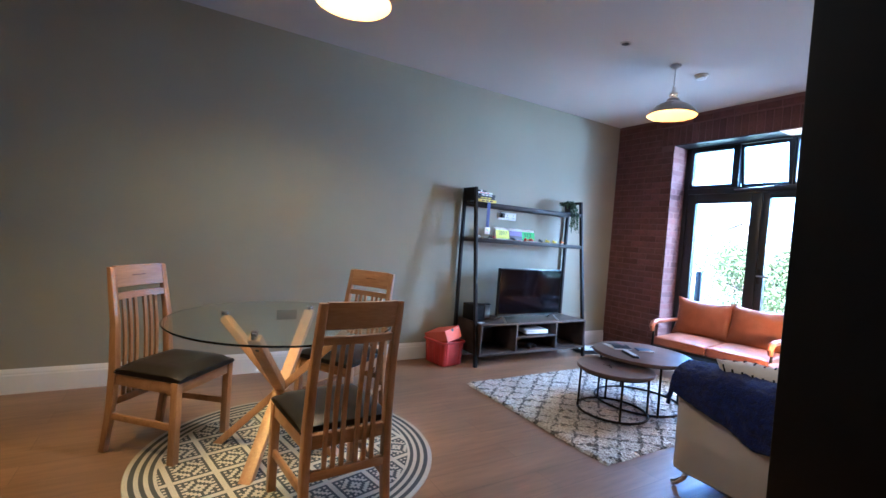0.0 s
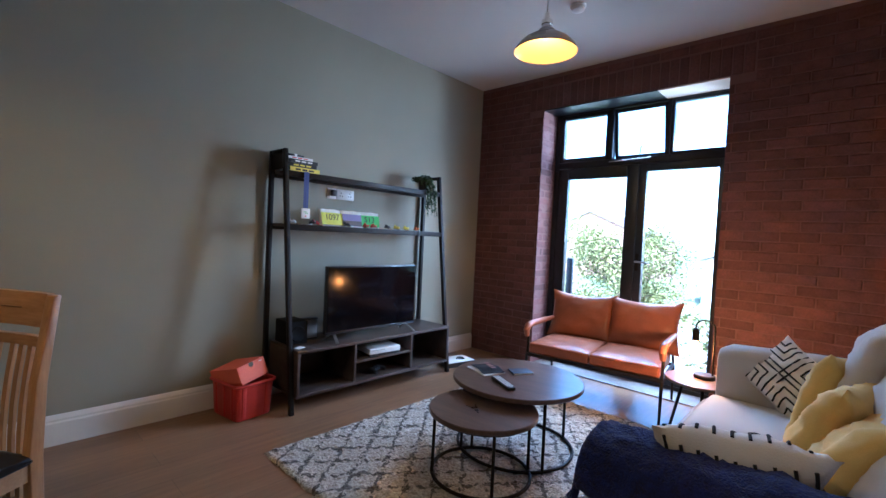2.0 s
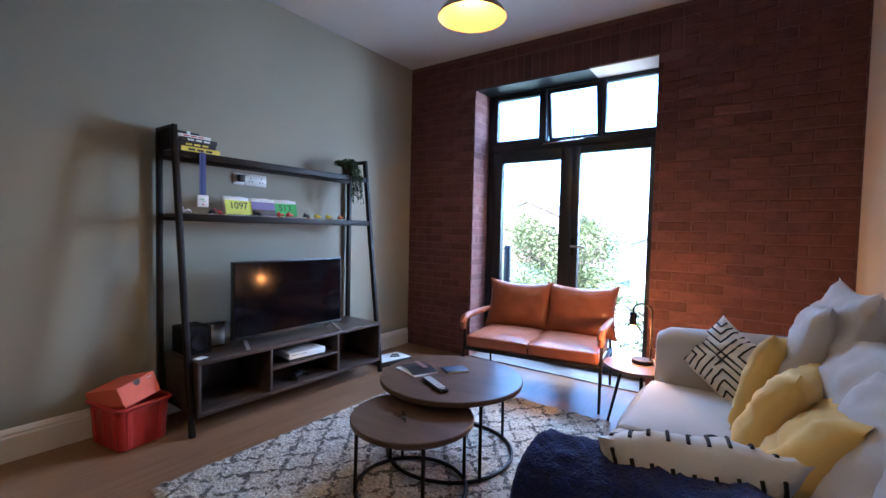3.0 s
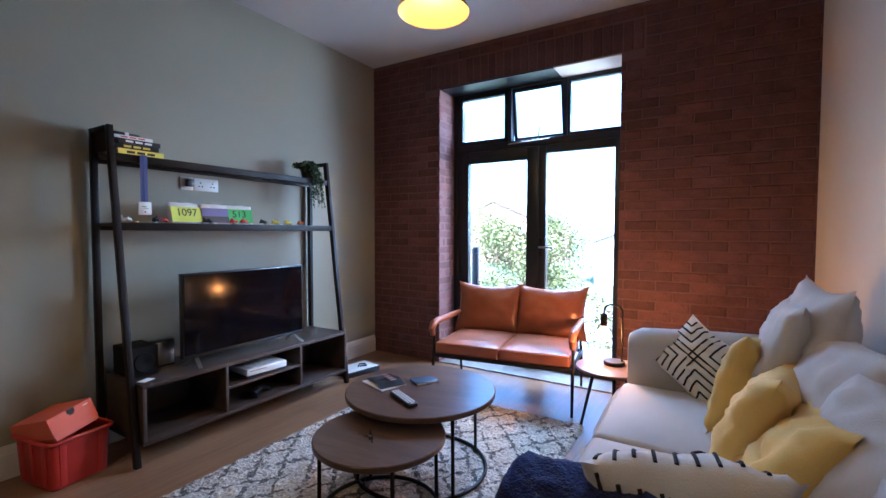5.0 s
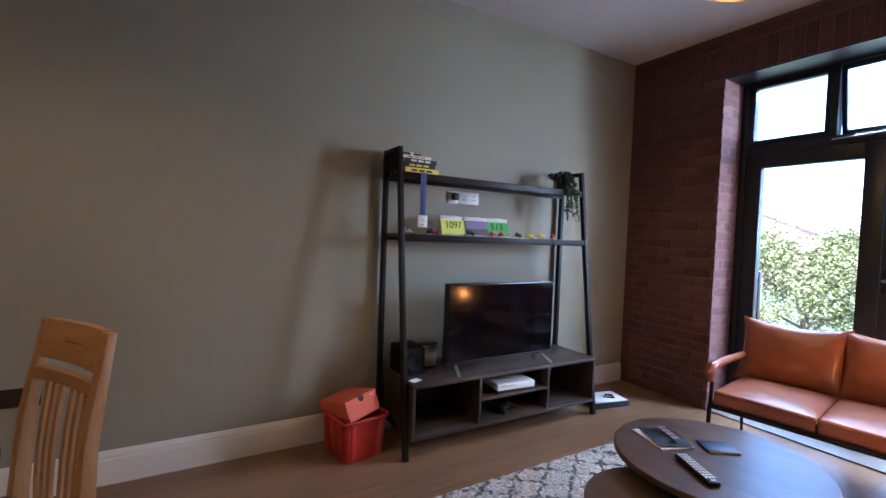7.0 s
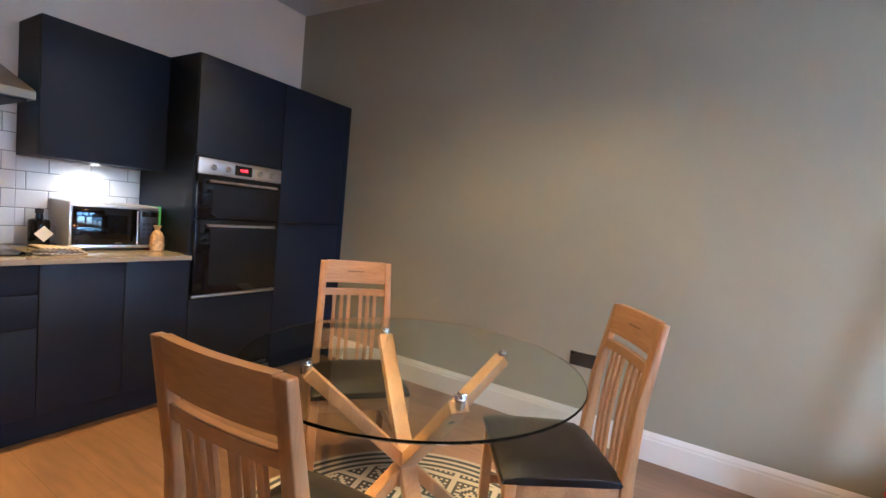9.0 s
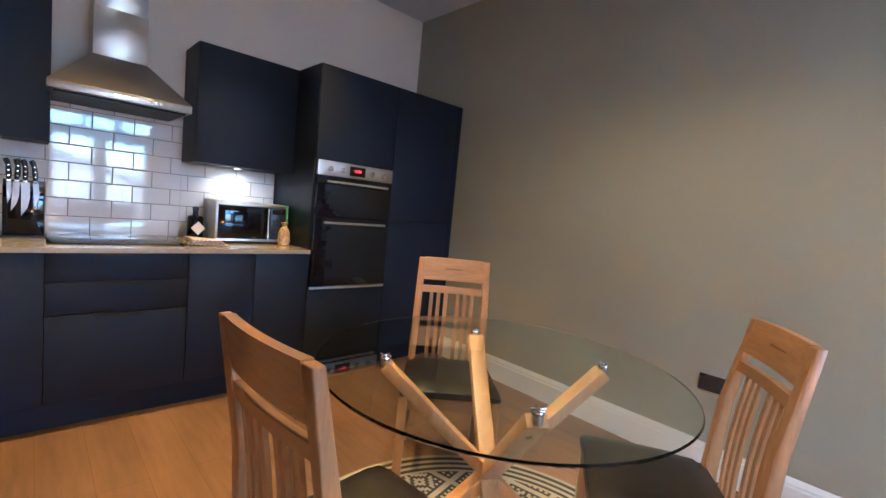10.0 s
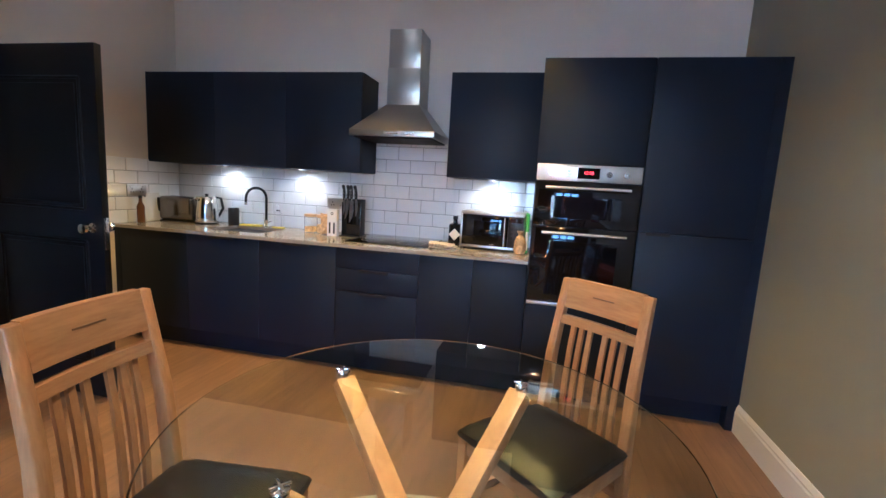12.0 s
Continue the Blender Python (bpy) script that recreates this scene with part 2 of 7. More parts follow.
M_MORTAR = material("mortar", (0.160, 0.080, 0.070), 0.9, vary=0.15, scale=8, fine=120, bump=0.5)
M_TILE = material("metro_tile_glaze", (0.80, 0.79, 0.78), 0.07, vary=0.02, scale=6, fine=20, bump=0.05, coat=0.5, each=0.03, depth=0.004)
M_GROUT = material("dark_grout", (0.05, 0.045, 0.042), 0.9, vary=0.1, bump=0.2)
M_CAB = material("matt_navy_cabinet", (0.0075, 0.0110, 0.0215), 0.5, vary=0.08, scale=3, fine=200, bump=0.03, spec=0.25)
M_CABIN = material("cabinet_shadow_gap", (0.008, 0.008, 0.010), 0.7, vary=0.05)
M_TOP = material("stone_worktop", (0.27, 0.245, 0.225), 0.16, vary=0.10, scale=30, fine=260, bump=0.03)
M_STEEL = material("brushed_steel", (0.55, 0.53, 0.50), 0.33, metal=1.0, vary=0.06, scale=4, fine=200, bump=0.05, stretch=(1, 0.05, 1))
M_CHROME = plain("chrome", (0.78, 0.77, 0.75), 0.14, 1.0)
M_BLADE = plain("blade_steel", (0.22, 0.22, 0.23), 0.30, 1.0)
M_HOOD = material("hood_brushed_steel", (0.42, 0.405, 0.38), 0.33, metal=1.0, vary=0.06, scale=4, fine=200, bump=0.05, stretch=(1, 1, 0.05))
M_DARKSTEEL = material("dark_polished_steel", (0.20, 0.185, 0.17), 0.2, metal=0.9, vary=0.05, bump=0.02)
M_MATTBLACK = material("matt_black_cloth", (0.006, 0.006, 0.007), 0.85, vary=0.1, fine=200, bump=0.1, spec=0.2)
M_SILVER = material("silver_painted_case", (0.40, 0.39, 0.375), 0.36, metal=0.4, vary=0.04, bump=0.02)
M_BLACKMETAL = material("black_metal", (0.0115, 0.0090, 0.0080), 0.5, metal=0.0, vary=0.1, fine=120, bump=0.05, spec=0.22)
M_BLACKPLASTIC = material("black_plastic", (0.012, 0.012, 0.013), 0.35, vary=0.1, fine=100, bump=0.04)
M_BLACKGLASS = plain("black_glass", (0.004, 0.004, 0.005), 0.04)
M_SCREEN = plain("television_screen", (0.003, 0.003, 0.004), 0.09)
M_SCREEN.node_tree.nodes["Principled BSDF"].inputs["Specular IOR Level"].default_value = 0.2
M_FRAME = material("anthracite_window_frame", (0.013, 0.015, 0.019), 0.4, vary=0.08, scale=5, fine=150, bump=0.03)
M_DOOR = material("black_door_paint", (0.005, 0.005, 0.006), 0.42, vary=0.1, scale=2, fine=200, bump=0.02, spec=0.3)
M_GLASS = plain("window_glass", (1, 1, 1), 0.0, glass=True, ior=1.35)
M_TGLASS = plain("table_glass", (0.88, 0.96, 0.93), 0.0, glass=True, ior=1.5)
M_OAK = wood("pale_oak", (0.44, 0.245, 0.095), (0.28, 0.14, 0.050), 0.34, 10, "Z")
M_OAKX = wood("pale_oak_rail", (0.44, 0.245, 0.095), (0.28, 0.14, 0.050), 0.34, 10, "X")
M_OAKDARK = wood("darker_oak_inlay", (0.20, 0.105, 0.045), (0.14, 0.07, 0.03), 0.4, 10, "X")
M_SEAT = material("black_leather_seat", (0.010, 0.008, 0.0075), 0.36, vary=0.1, scale=5, fine=320, bump=0.08, spec=0.4)
M_CONSOLE = wood("dark_walnut_laminate", (0.075, 0.052, 0.040), (0.030, 0.021, 0.017), 0.42, 7, "X", 0.05)
M_TABLETOP = wood("brown_table_top", (0.150, 0.088, 0.055), (0.060, 0.036, 0.024), 0.30, 6, "Y", 0.04)
M_TAN = material("tan_leather", (0.265, 0.082, 0.030), 0.36, vary=0.22, scale=6, fine=150, bump=0.3, each=0.05)
M_SOFA = material("beige_upholstery", (0.48, 0.45, 0.43), 0.85, vary=0.08, scale=4, fine=320, bump=0.35, sheen=0.2)
M_GREYCUSH = material("grey_linen", (0.54, 0.51, 0.50), 0.9, vary=0.06, scale=7, fine=260, bump=0.5, sheen=0.15, depth=0.004)
M_YELLOW = material("mustard_cotton", (0.68, 0.46, 0.10), 0.85, vary=0.09, scale=7, fine=260, bump=0.35, sheen=0.1, depth=0.003)
M_CREAM = material("cream_cotton", (0.68, 0.65, 0.60), 0.85, vary=0.05, scale=10, fine=200, bump=0.6, depth=0.006)
M_INK = material("black_stitching", (0.012, 0.012, 0.016), 0.9, vary=0.2, bump=0.3)
M_NAVY = material("navy_fleece", (0.007, 0.016, 0.115), 0.95, vary=0.5, scale=40, fine=160, bump=1.0, sheen=0.06, depth=0.01)
M_RED = material("red_plastic_box", (0.50, 0.030, 0.018), 0.38, vary=0.08, scale=6, fine=80, bump=0.05)
M_REDCARD = material("orange_red_card", (0.58, 0.075, 0.030), 0.6, vary=0.06, scale=6, fine=120, bump=0.08)
M_REDCARD2 = material("orange_red_lid_card", (0.68, 0.125, 0.055), 0.6, vary=0.05, scale=6, fine=120, bump=0.05)
M_PLWHITE = material("white_plastic", (0.70, 0.70, 0.69), 0.35, vary=0.03, bump=0.02)
M_PAPER = material("white_paper", (0.75, 0.74, 0.72), 0.7, vary=0.04, bump=0.05)
M_LIME = plain("lime_print", (0.62, 0.66, 0.05), 0.6)
M_GREEN = plain("green_print", (0.10, 0.42, 0.09), 0.6)
M_VIOLET = plain("violet_print", (0.16, 0.13, 0.28), 0.6)
M_BLUE = plain("blue_ribbon", (0.06, 0.08, 0.26), 0.6)
M_SOCK = material("black_nickel_plate", (0.06, 0.05, 0.045), 0.3, metal=0.6, vary=0.1, bump=0.02)
M_TITLE = plain("dusty_pink_print", (0.30, 0.17, 0.17), 0.6)
M_NOTE = material("dark_blue_cover", (0.030, 0.045, 0.085), 0.5, vary=0.1, bump=0.05)
M_YELLOWP = plain("yellow_print", (0.72, 0.60, 0.05), 0.55)
M_ORANGEP = plain("orange_print", (0.65, 0.20, 0.05), 0.55)
M_REDP = plain("red_print", (0.55, 0.04, 0.04), 0.55)
M_LEAF = material("artificial_leaf", (0.035, 0.075, 0.025), 0.5, vary=0.4, scale=20, fine=80, bump=0.2)
M_TREELEAF = material("tree_leaf", (0.175, 0.170, 0.050), 0.8, vary=0.25, scale=1.2, fine=10, bump=0.1)
M_BARK = material("bark", (0.12, 0.085, 0.06), 0.9, vary=0.3, scale=8, fine=40, bump=0.8)
M_SHADE = material("pendant_enamel_outside", (0.46, 0.44, 0.41), 0.3, vary=0.04, bump=0.02)
M_SHADEIN = material("pendant_enamel_inside", (0.40, 0.20, 0.040), 0.4, vary=0.03, bump=0.02)
M_BRASS = plain("satin_brass", (0.62, 0.42, 0.16), 0.25, 1.0)
M_BULB = plain("lit_bulb", (1, 0.8, 0.5), 0.3, emit=(1.0, 0.60, 0.22), strength=0.6)
M_FIL = plain("lit_filament", (1, 0.6, 0.2), 0.3, emit=(1.0, 0.42, 0.10), strength=40.0)
M_LED = plain("lit_led_disc", (1, 0.9, 0.7), 0.3, emit=(1.0, 0.78, 0.50), strength=3.0)
M_REDLED = plain("red_clock_digits", (0.3, 0.0, 0.0), 0.3, emit=(1.0, 0.03, 0.03), strength=0.25)
M_AMBER = plain("brown_bottle", (0.11, 0.05, 0.02), 0.12)
M_CLEAR = plain("clear_jar_glass", (1, 1, 1), 0.02, glass=True, ior=1.3)
# Filament glow is put into the glass as orange tint and emission.
M_BULBGLOW = plain("glowing_bulb_glass", (0.90, 0.36, 0.09), 0.05, emit=(1.0, 0.42, 0.10), strength=1.0, glass=True, ior=1.12)
M_BAMBOO = wood("bamboo", (0.58, 0.38, 0.17), (0.46, 0.28, 0.12), 0.4, 12, "X")
M_GRAIN = material("dry_food", (0.50, 0.33, 0.15), 0.6, vary=0.7, scale=45, fine=200, bump=0.6)
M_GRASS = material("grass_ground", (0.13, 0.15, 0.06), 0.9, vary=0.35, scale=0.4, fine=6, bump=0.4)
M_PAVE = material("pale_paving", (0.40, 0.37, 0.33), 0.85, vary=0.15, scale=0.7, fine=8, bump=0.2)
M_RENDER = material("pale_render", (0.55, 0.50, 0.44), 0.8, vary=0.08, scale=0.6, fine=8, bump=0.1)
M_FARBRICK = material("far_brick", (0.36, 0.20, 0.14), 0.85, vary=0.2, scale=1.0, fine=14, bump=0.2)
M_ROOF = material("slate_roof", (0.16, 0.13, 0.12), 0.7, vary=0.2, scale=1.5, fine=14, bump=0.2)


# ---- mesh tools ----
def box(bm, x0, x1, y0, y1, z0, z1, m=None):
    v = [bm.verts.new(m @ Vector(p) if m else p) for p in ((x0, y0, z0), (x1, y0, z0), (x1, y1, z0), (x0, y1, z0), (x0, y0, z1), (x1, y0, z1), (x1, y1, z1), (x0, y1, z1))]
    for f in ((0, 3, 2, 1), (4, 5, 6, 7), (0, 1, 5, 4), (1, 2, 6, 5), (2, 3, 7, 6), (3, 0, 4, 7)):
        bm.faces.new([v[i] for i in f])


def boxes(*bs, bevel=0.0, seg=2):
    bm = bmesh.new()
    for b in bs:
        box(bm, *b)
    if bevel:
        bmesh.ops.bevel(bm, geom=bm.edges[:], offset=bevel, segments=seg, affect="EDGES", profile=0.5)
    return bm


def beam(bm, p0, p1, w, h, up=(0, 0, 1)):
    """A bar of section w x h from p0 to p1."""
    a, b = Vector(p0), Vector(p1)
    z = (b - a).normalized()
    u = Vector(up)
    if abs(z.dot(u)) > 0.98:
        u = Vector((0, 1, 0))
    x = u.cross(z).normalized()
    y = z.cross(x)
    v = [bm.verts.new(p + x * sx * w / 2 + y * sy * h / 2) for p in (a, b) for sx, sy in ((-1, -1), (1, -1), (1, 1), (-1, 1))]
    for f in ((0, 3, 2, 1), (4, 5, 6, 7), (0, 1, 5, 4), (1, 2, 6, 5), (2, 3, 7, 6), (3, 0, 4, 7)):
        bm.faces.new([v[i] for i in f])


def beams(*bs, bevel=0.0):
    bm = bmesh.new()
    for b in bs:
        beam(bm, *b)
    if bevel:
        bmesh.ops.bevel(bm, geom=bm.edges[:], offset=bevel, segments=2, affect="EDGES", profile=0.5)
    return bm


def tube(bm, pts, r, n=12, closed=False):
    """A round bar through the points; r is one radius or one for each point."""
    pts = [Vector(p) for p in pts]
    k = len(pts)
    rs = r if isinstance(r, (list, tuple)) else [r] * k
    rings, prev = [], None
    for i, p in enumerate(pts):
        if closed:
            d = pts[(i + 1) % k] - pts[i - 1]
        else:
            d = pts[min(i + 1, k - 1)] - pts[max(i - 1, 0)]
        d.normalize()
        if prev is None:
            x = d.orthogonal().normalized()
        else:
            x = (prev - d * prev.dot(d)).normalized()
        prev = x
        y = d.cross(x)
        rings.append([bm.verts.new(p + (x * math.cos(a) + y * math.sin(a)) * rs[i]) for a in (2 * math.pi * j / n for j in range(n))])
    for i in range(k if closed else k - 1):
        a, b = rings[i], rings[(i + 1) % k]
        for j in range(n):
            bm.faces.new((a[j], a[(j + 1) % n], b[(j + 1) % n], b[j]))
    if not closed:
        bm.faces.new(rings[0][::-1])
        bm.faces.new(rings[-1])


def tubes(*ts, n=12):
    bm = bmesh.new()
    for t in ts:
        tube(bm, t[0], t[1], n)
    return bm


def lathe(profile, n=40, at=(0, 0, 0)):
    """A turned body: profile of (radius, height), closed on the axis where the radius is 0."""
    bm = bmesh.new()
    rings = []
    for r, z in profile:
        if r < 1e-5:
            rings.append([bm.verts.new((at[0], at[1], at[2] + z))])
        else:
            rings.append([bm.verts.new((at[0] + r * math.cos(a), at[1] + r * math.sin(a), at[2] + z)) for a in (2 * math.pi * j / n for j in range(n))])
    for a, b in zip(rings, rings[1:]):
        for j in range(n):
            q = [a[j % len(a)], a[(j + 1) % len(a)], b[(j + 1) % len(b)], b[j % len(b)]]
            q = list(dict.fromkeys(q))
            if len(q) > 2:
                bm.faces.new(q)
    bmesh.ops.recalc_face_normals(bm, faces=bm.faces[:])
    return bm


def place_mesh(name, bm, material_, smooth=None):
    me = bpy.data.meshes.new(name)
    if smooth is not False:
        for f in bm.faces:
            f.smooth = True
    bm.normal_update()
    bm.to_mesh(me)
    bm.free()
    if smooth is not False:
        me.set_sharp_from_angle(angle=radians(smooth or 35))
    for m in (material_ if isinstance(material_, (list, tuple)) else [material_]):
        me.materials.append(m)
    return me


def part(name, bm, material_, parent, label="", smooth=None, m=None, kind=""):
    ob = new(name, place_mesh(name, bm, material_, smooth))
    ob.parent = parent
    if m is not None:
        ob.matrix_basis = m
    return tagged(ob, label=label, kind=kind)


def thing(name, label, category, m=None, group="", kind=""):
    ob = new(name)
    ob.empty_display_size = 0.1
    if m is not None:
        ob.matrix_basis = m
    return tagged(ob, label, category, group, kind)


def solo(name, bm, material_, label, category="", m=None, group="", kind="", smooth=None):
    ob = new(name, place_mesh(name, bm, material_, smooth))
    if m is not None:
        ob.matrix_basis = m
    return tagged(ob, label, category, group, kind)


def same_part(src, name, parent, m):
    """Another part on the mesh of src."""
    ob = new(name, src.data)
    ob.parent = parent
    ob.matrix_basis = m
    return ob


def cushion(w, h, t, n=14, droop=0.0, seed=1, wrinkle=0.008):
    """A stuffed cushion standing in x-z, thickness along y, with drawn-out corners and soft creases."""
    bm = bmesh.new()
    grid = {}
    for side in (1, -1):
        for i in range(n + 1):
            for j in range(n + 1):
                u, v = 2 * i / n - 1, 2 * j / n - 1
                edge = i in (0, n) or j in (0, n)
                if edge and side == -1:
                    grid[side, i, j] = grid[1, i, j]
                    continue
                pinch = 1 - 0.10 * (1 - v * v) * abs(u) ** 3
                pinch2 = 1 - 0.10 * (1 - u * u) * abs(v) ** 3
                full = max(0.0, (1 - abs(u) ** 2.6) * (1 - abs(v) ** 2.6)) ** 0.55
                k = noise.noise(Vector((u * 1.7 + seed * 7.3, v * 1.7, side * 2.0 + seed)))
                k2 = noise.noise(Vector((u * 4.5 + v * 2 + seed * 3.1, v * 4.0 - u * 2, side * 4.0)))
                y = side * t / 2 * full * (1 + 0.15 * k) + (k2 * wrinkle * 1.6 if not edge else 0)
                x, z = u * w / 2 * pinch, v * h / 2 * pinch2
                z -= droop * (1 - u * u) * (v + 1) / 2
                grid[side, i, j] = bm.verts.new((x, y, z + h / 2))
    for side in (1, -1):
        for i in range(n):
            for j in range(n):
                q = [grid[side, i, j], grid[side, i + 1, j], grid[side, i + 1, j + 1], grid[side, i, j + 1]]
                if side == 1:
                    q.reverse()
                bm.faces.new(q)
    return bm


def text_mesh(name, body, size, material_, parent, m, extrude=0.0006):
    cu = bpy.data.curves.new(name, "FONT")
    cu.body, cu.size, cu.extrude, cu.align_x, cu.align_y = body, size, extrude, "CENTER", "CENTER"
    tmp = new(name, cu)
    me = bpy.data.meshes.new_from_object(tmp.evaluated_get(bpy.context.evaluated_depsgraph_get()))
    bpy.data.objects.remove(tmp)
    me.materials.clear()
    me.materials.append(material_)
    ob = new(name, me)
    ob.parent = parent
    ob.matrix_basis = m
    return ob


# ---- large structure ----
NY, SY, KX, KSY, WX, CEIL = 3.86, 0.26, -1.87, -0.57, 5.11, 2.956
HALL_Y = -2.4
JX = 1.33
floor = solo("floor", boxes((KX - 0.2, WX + 0.2, HALL_Y - 0.2, NY + 0.2, -0.12, 0.0)), M_FLOOR, "brown wood-look vinyl floor with faint plank joints", kind="structure")
ceiling = solo("ceiling", boxes((KX - 0.2, WX + 0.4, HALL_Y - 0.2, NY + 0.2, CEIL, CEIL + 0.2)), M_CEIL, "plain off-white painted ceiling", kind="structure")
solo("wall_north", boxes((KX - 0.2, WX + 0.4, NY, NY + 0.2, 0, CEIL)), M_SAGE, "long grey-green painted wall behind table and shelf", kind="structure")
solo("wall_west", boxes((KX - 0.2, KX, HALL_Y, NY, 0, CEIL)), M_WHITE, "warm white wall behind the kitchen units", kind="structure")
DX0, DX1 = -0.46, 0.68
solo("wall_south_kitchen", boxes((KX, DX0 - 0.04, KSY - 0.12, KSY, 0, CEIL), (DX0 - 0.04, DX1 + 0.04, KSY - 0.12, KSY, 2.06, CEIL), (DX1 + 0.04, JX, KSY - 0.12, KSY, 0, CEIL)), M_WHITE, "warm white wall with the doorway to the hall", kind="structure")
solo("wall_jog", boxes((JX, JX + 0.15, KSY - 0.12, SY, 0, CEIL)), M_WHITE, "short white wall beside the entrance", kind="structure")
solo("wall_south", boxes((JX + 0.15, WX, SY - 0.15, SY, 0, CEIL)), M_WHITE, "white wall behind the beige sofa", kind="structure")
# Never in view: two walls made up to close the space behind the doorway.
solo("hall_closing_wall_south", boxes((KX, WX, HALL_Y - 0.15, HALL_Y, 0, CEIL)), M_WHITE, "plain unseen wall added to close off the hall", kind="structure")
solo("hall_closing_wall_east", boxes((2.2, 2.35, HALL_Y, KSY - 0.12, 0, CEIL)), M_WHITE, "plain unseen end wall added to close off the hall", kind="structure")

# doorway: lining, two black leaves standing open
frame_ = thing("door_frame", "black painted door lining of the double doorway", "door frame", kind="structure")
part("jamb", boxes((DX0 - 0.035, DX0, KSY - 0.13, KSY + 0.01, 0, 2.03), bevel=0.003), M_DOOR, frame_)
part("jamb", boxes((DX1, DX1 + 0.035, KSY - 0.13, KSY + 0.01, 0, 2.03), bevel=0.003), M_DOOR, frame_)
part("head", boxes((DX0 - 0.035, DX1 + 0.035, KSY - 0.13, KSY + 0.01, 2.03, 2.058), bevel=0.003), M_DOOR, frame_)


def door_leaf(name, width, m, side, label, handle=True):
    d = thing(name, label, "door", m, kind="structure")
    h = 1.975
    part("door_leaf", boxes((0, width, -0.02, 0.02, 0.008, h), bevel=0.003), M_DOOR, d)
    for z0, z1 in ((0.22, 0.92), (1.10, 1.80)):
        for sy in (-1, 1):
            x0, x1 = 0.11, width - 0.11
            bm = bmesh.new()
            for a, b in (((x0, z0), (x1, z0)), ((x1, z0), (x1, z1)), ((x1, z1), (x0, z1)), ((x0, z1), (x0, z0))):
                tube(bm, [(a[0], sy * 0.021, a[1]), (b[0], sy * 0.021, b[1])], 0.009, 8)
            part("panel_moulding", bm, M_DOOR, d)
            part("raised_panel", boxes((x0 + 0.03, x1 - 0.03, min(sy * 0.019, sy * 0.027), max(sy * 0.019, sy * 0.027), z0 + 0.03, z1 - 0.03), bevel=0.004), M_DOOR, d)
    if handle:
        for sy in (-1, 1):
            bm = lathe([(0, 0), (0.027, 0), (0.027, 0.006), (0.011, 0.010), (0.010, 0.032), (0.022, 0.040), (0.029, 0.052), (0.026, 0.066), (0, 0.072)], 24)
            part("door_knob", bm, M_CHROME, d, "round chrome door knob", m=pose(width - 0.065, sy * 0.02, 1.0, -90 * sy, 0, 0))
        part("latch_plate", boxes((width - 0.001, width + 0.003, -0.013, 0.013, 0.88, 1.06), bevel=0.001), M_CHROME, d, "chrome latch plate on the door edge")
    for z in (0.25, 1.0, 1.75):
        part("hinge", tubes(([(-0.006, 0.022, z - 0.05), (-0.006, 0.022, z + 0.05)], 0.006)), M_CHROME, d, "steel door hinge")
    return d


door_leaf("door_1", 0.84, pose(DX0 + 0.022, KSY + 0.02, 0, 0, 0, 90), 1, "black panelled door standing open beside the kitchen units")
door_leaf("door_2", 0.60, pose(DX1 - 0.03, KSY + 0.02, 0, 0, 0, 90), -1, "black panelled side leaf of the entrance standing open", handle=False)

# window wall core with the opening
OY0, OY1, OZ1 = 1.43, 3.05, 2.615
FX_FRONT = 5.388
CX = WX + 0.012
solo("wall_east", boxes((CX, WX + 0.4, OY1, NY, 0, CEIL), (CX, WX + 0.4, SY - 0.15, OY0 - 0.0, 0, CEIL), (CX, WX + 0.4, OY0, OY1, OZ1, CEIL)), M_MORTAR, "red-brown brick wall with the tall window opening", kind="structure", smooth=False)
solo("threshold", boxes((WX - 0.0, WX + 0.4, OY0, OY1, -0.1, 0.012), bevel=0.003), M_TOP, "stone threshold of the balcony doors", kind="structure")
solo("soffit", boxes((CX + 0.002, FX_FRONT, 1.96, OY1 - 0.002, OZ1 - 0.010, OZ1 - 0.001)), M_FRAME, "dark metal sheet under the window head", kind="structure")
solo("soffit", boxes((CX + 0.002, FX_FRONT, OY0 + 0.002, 1.957, OZ1 - 0.011, OZ1 - 0.001)), M_WHITE, "pale unpainted board under the window head", kind="structure")


def skirting(name, p0, p1, inward, label):
    """A skirting board with a moulded top from p0 to p1; inward is the side it stands proud to."""
    a, b, q = Vector(p0), Vector(p1), Vector(inward)
    prof = [(0, 0), (0.018, 0), (0.018, 0.125), (0.014, 0.135), (0.014, 0.145), (0.008, 0.160), (0.004, 0.170), (0, 0.170)]
    bm = bmesh.new()
    r = [[bm.verts.new(e + q * d + Vector((0, 0, z))) for d, z in prof] for e in (a, b)]
    k = len(prof)
    for i in range(k):
        bm.faces.new((r[0][i], r[0][(i + 1) % k], r[1][(i + 1) % k], r[1][i]))
    bm.faces.new(r[0][::-1])
    bm.faces.new(r[1])
    bmesh.ops.recalc_face_normals(bm, faces=bm.faces[:])
    return solo(name, bm, M_TRIM, label, kind="structure", smooth=20)


skirting("baseboard_north", (-1.24, NY, 0), (WX, NY, 0), (0, -1, 0), "white moulded skirting along the grey-green wall")
skirting("baseboard_south", (JX + 0.02, SY, 0), (WX, SY, 0), (0, 1, 0), "white moulded skirting behind the sofa")
skirting("baseboard_jog", (JX, KSY, 0), (JX, SY, 0), (-1, 0, 0), "white moulded skirting beside the entrance")
skirting("baseboard_kitchen", (-1.17, KSY, 0), (DX0 - 0.04, KSY, 0), (0, 1, 0), "white moulded skirting beside the door")


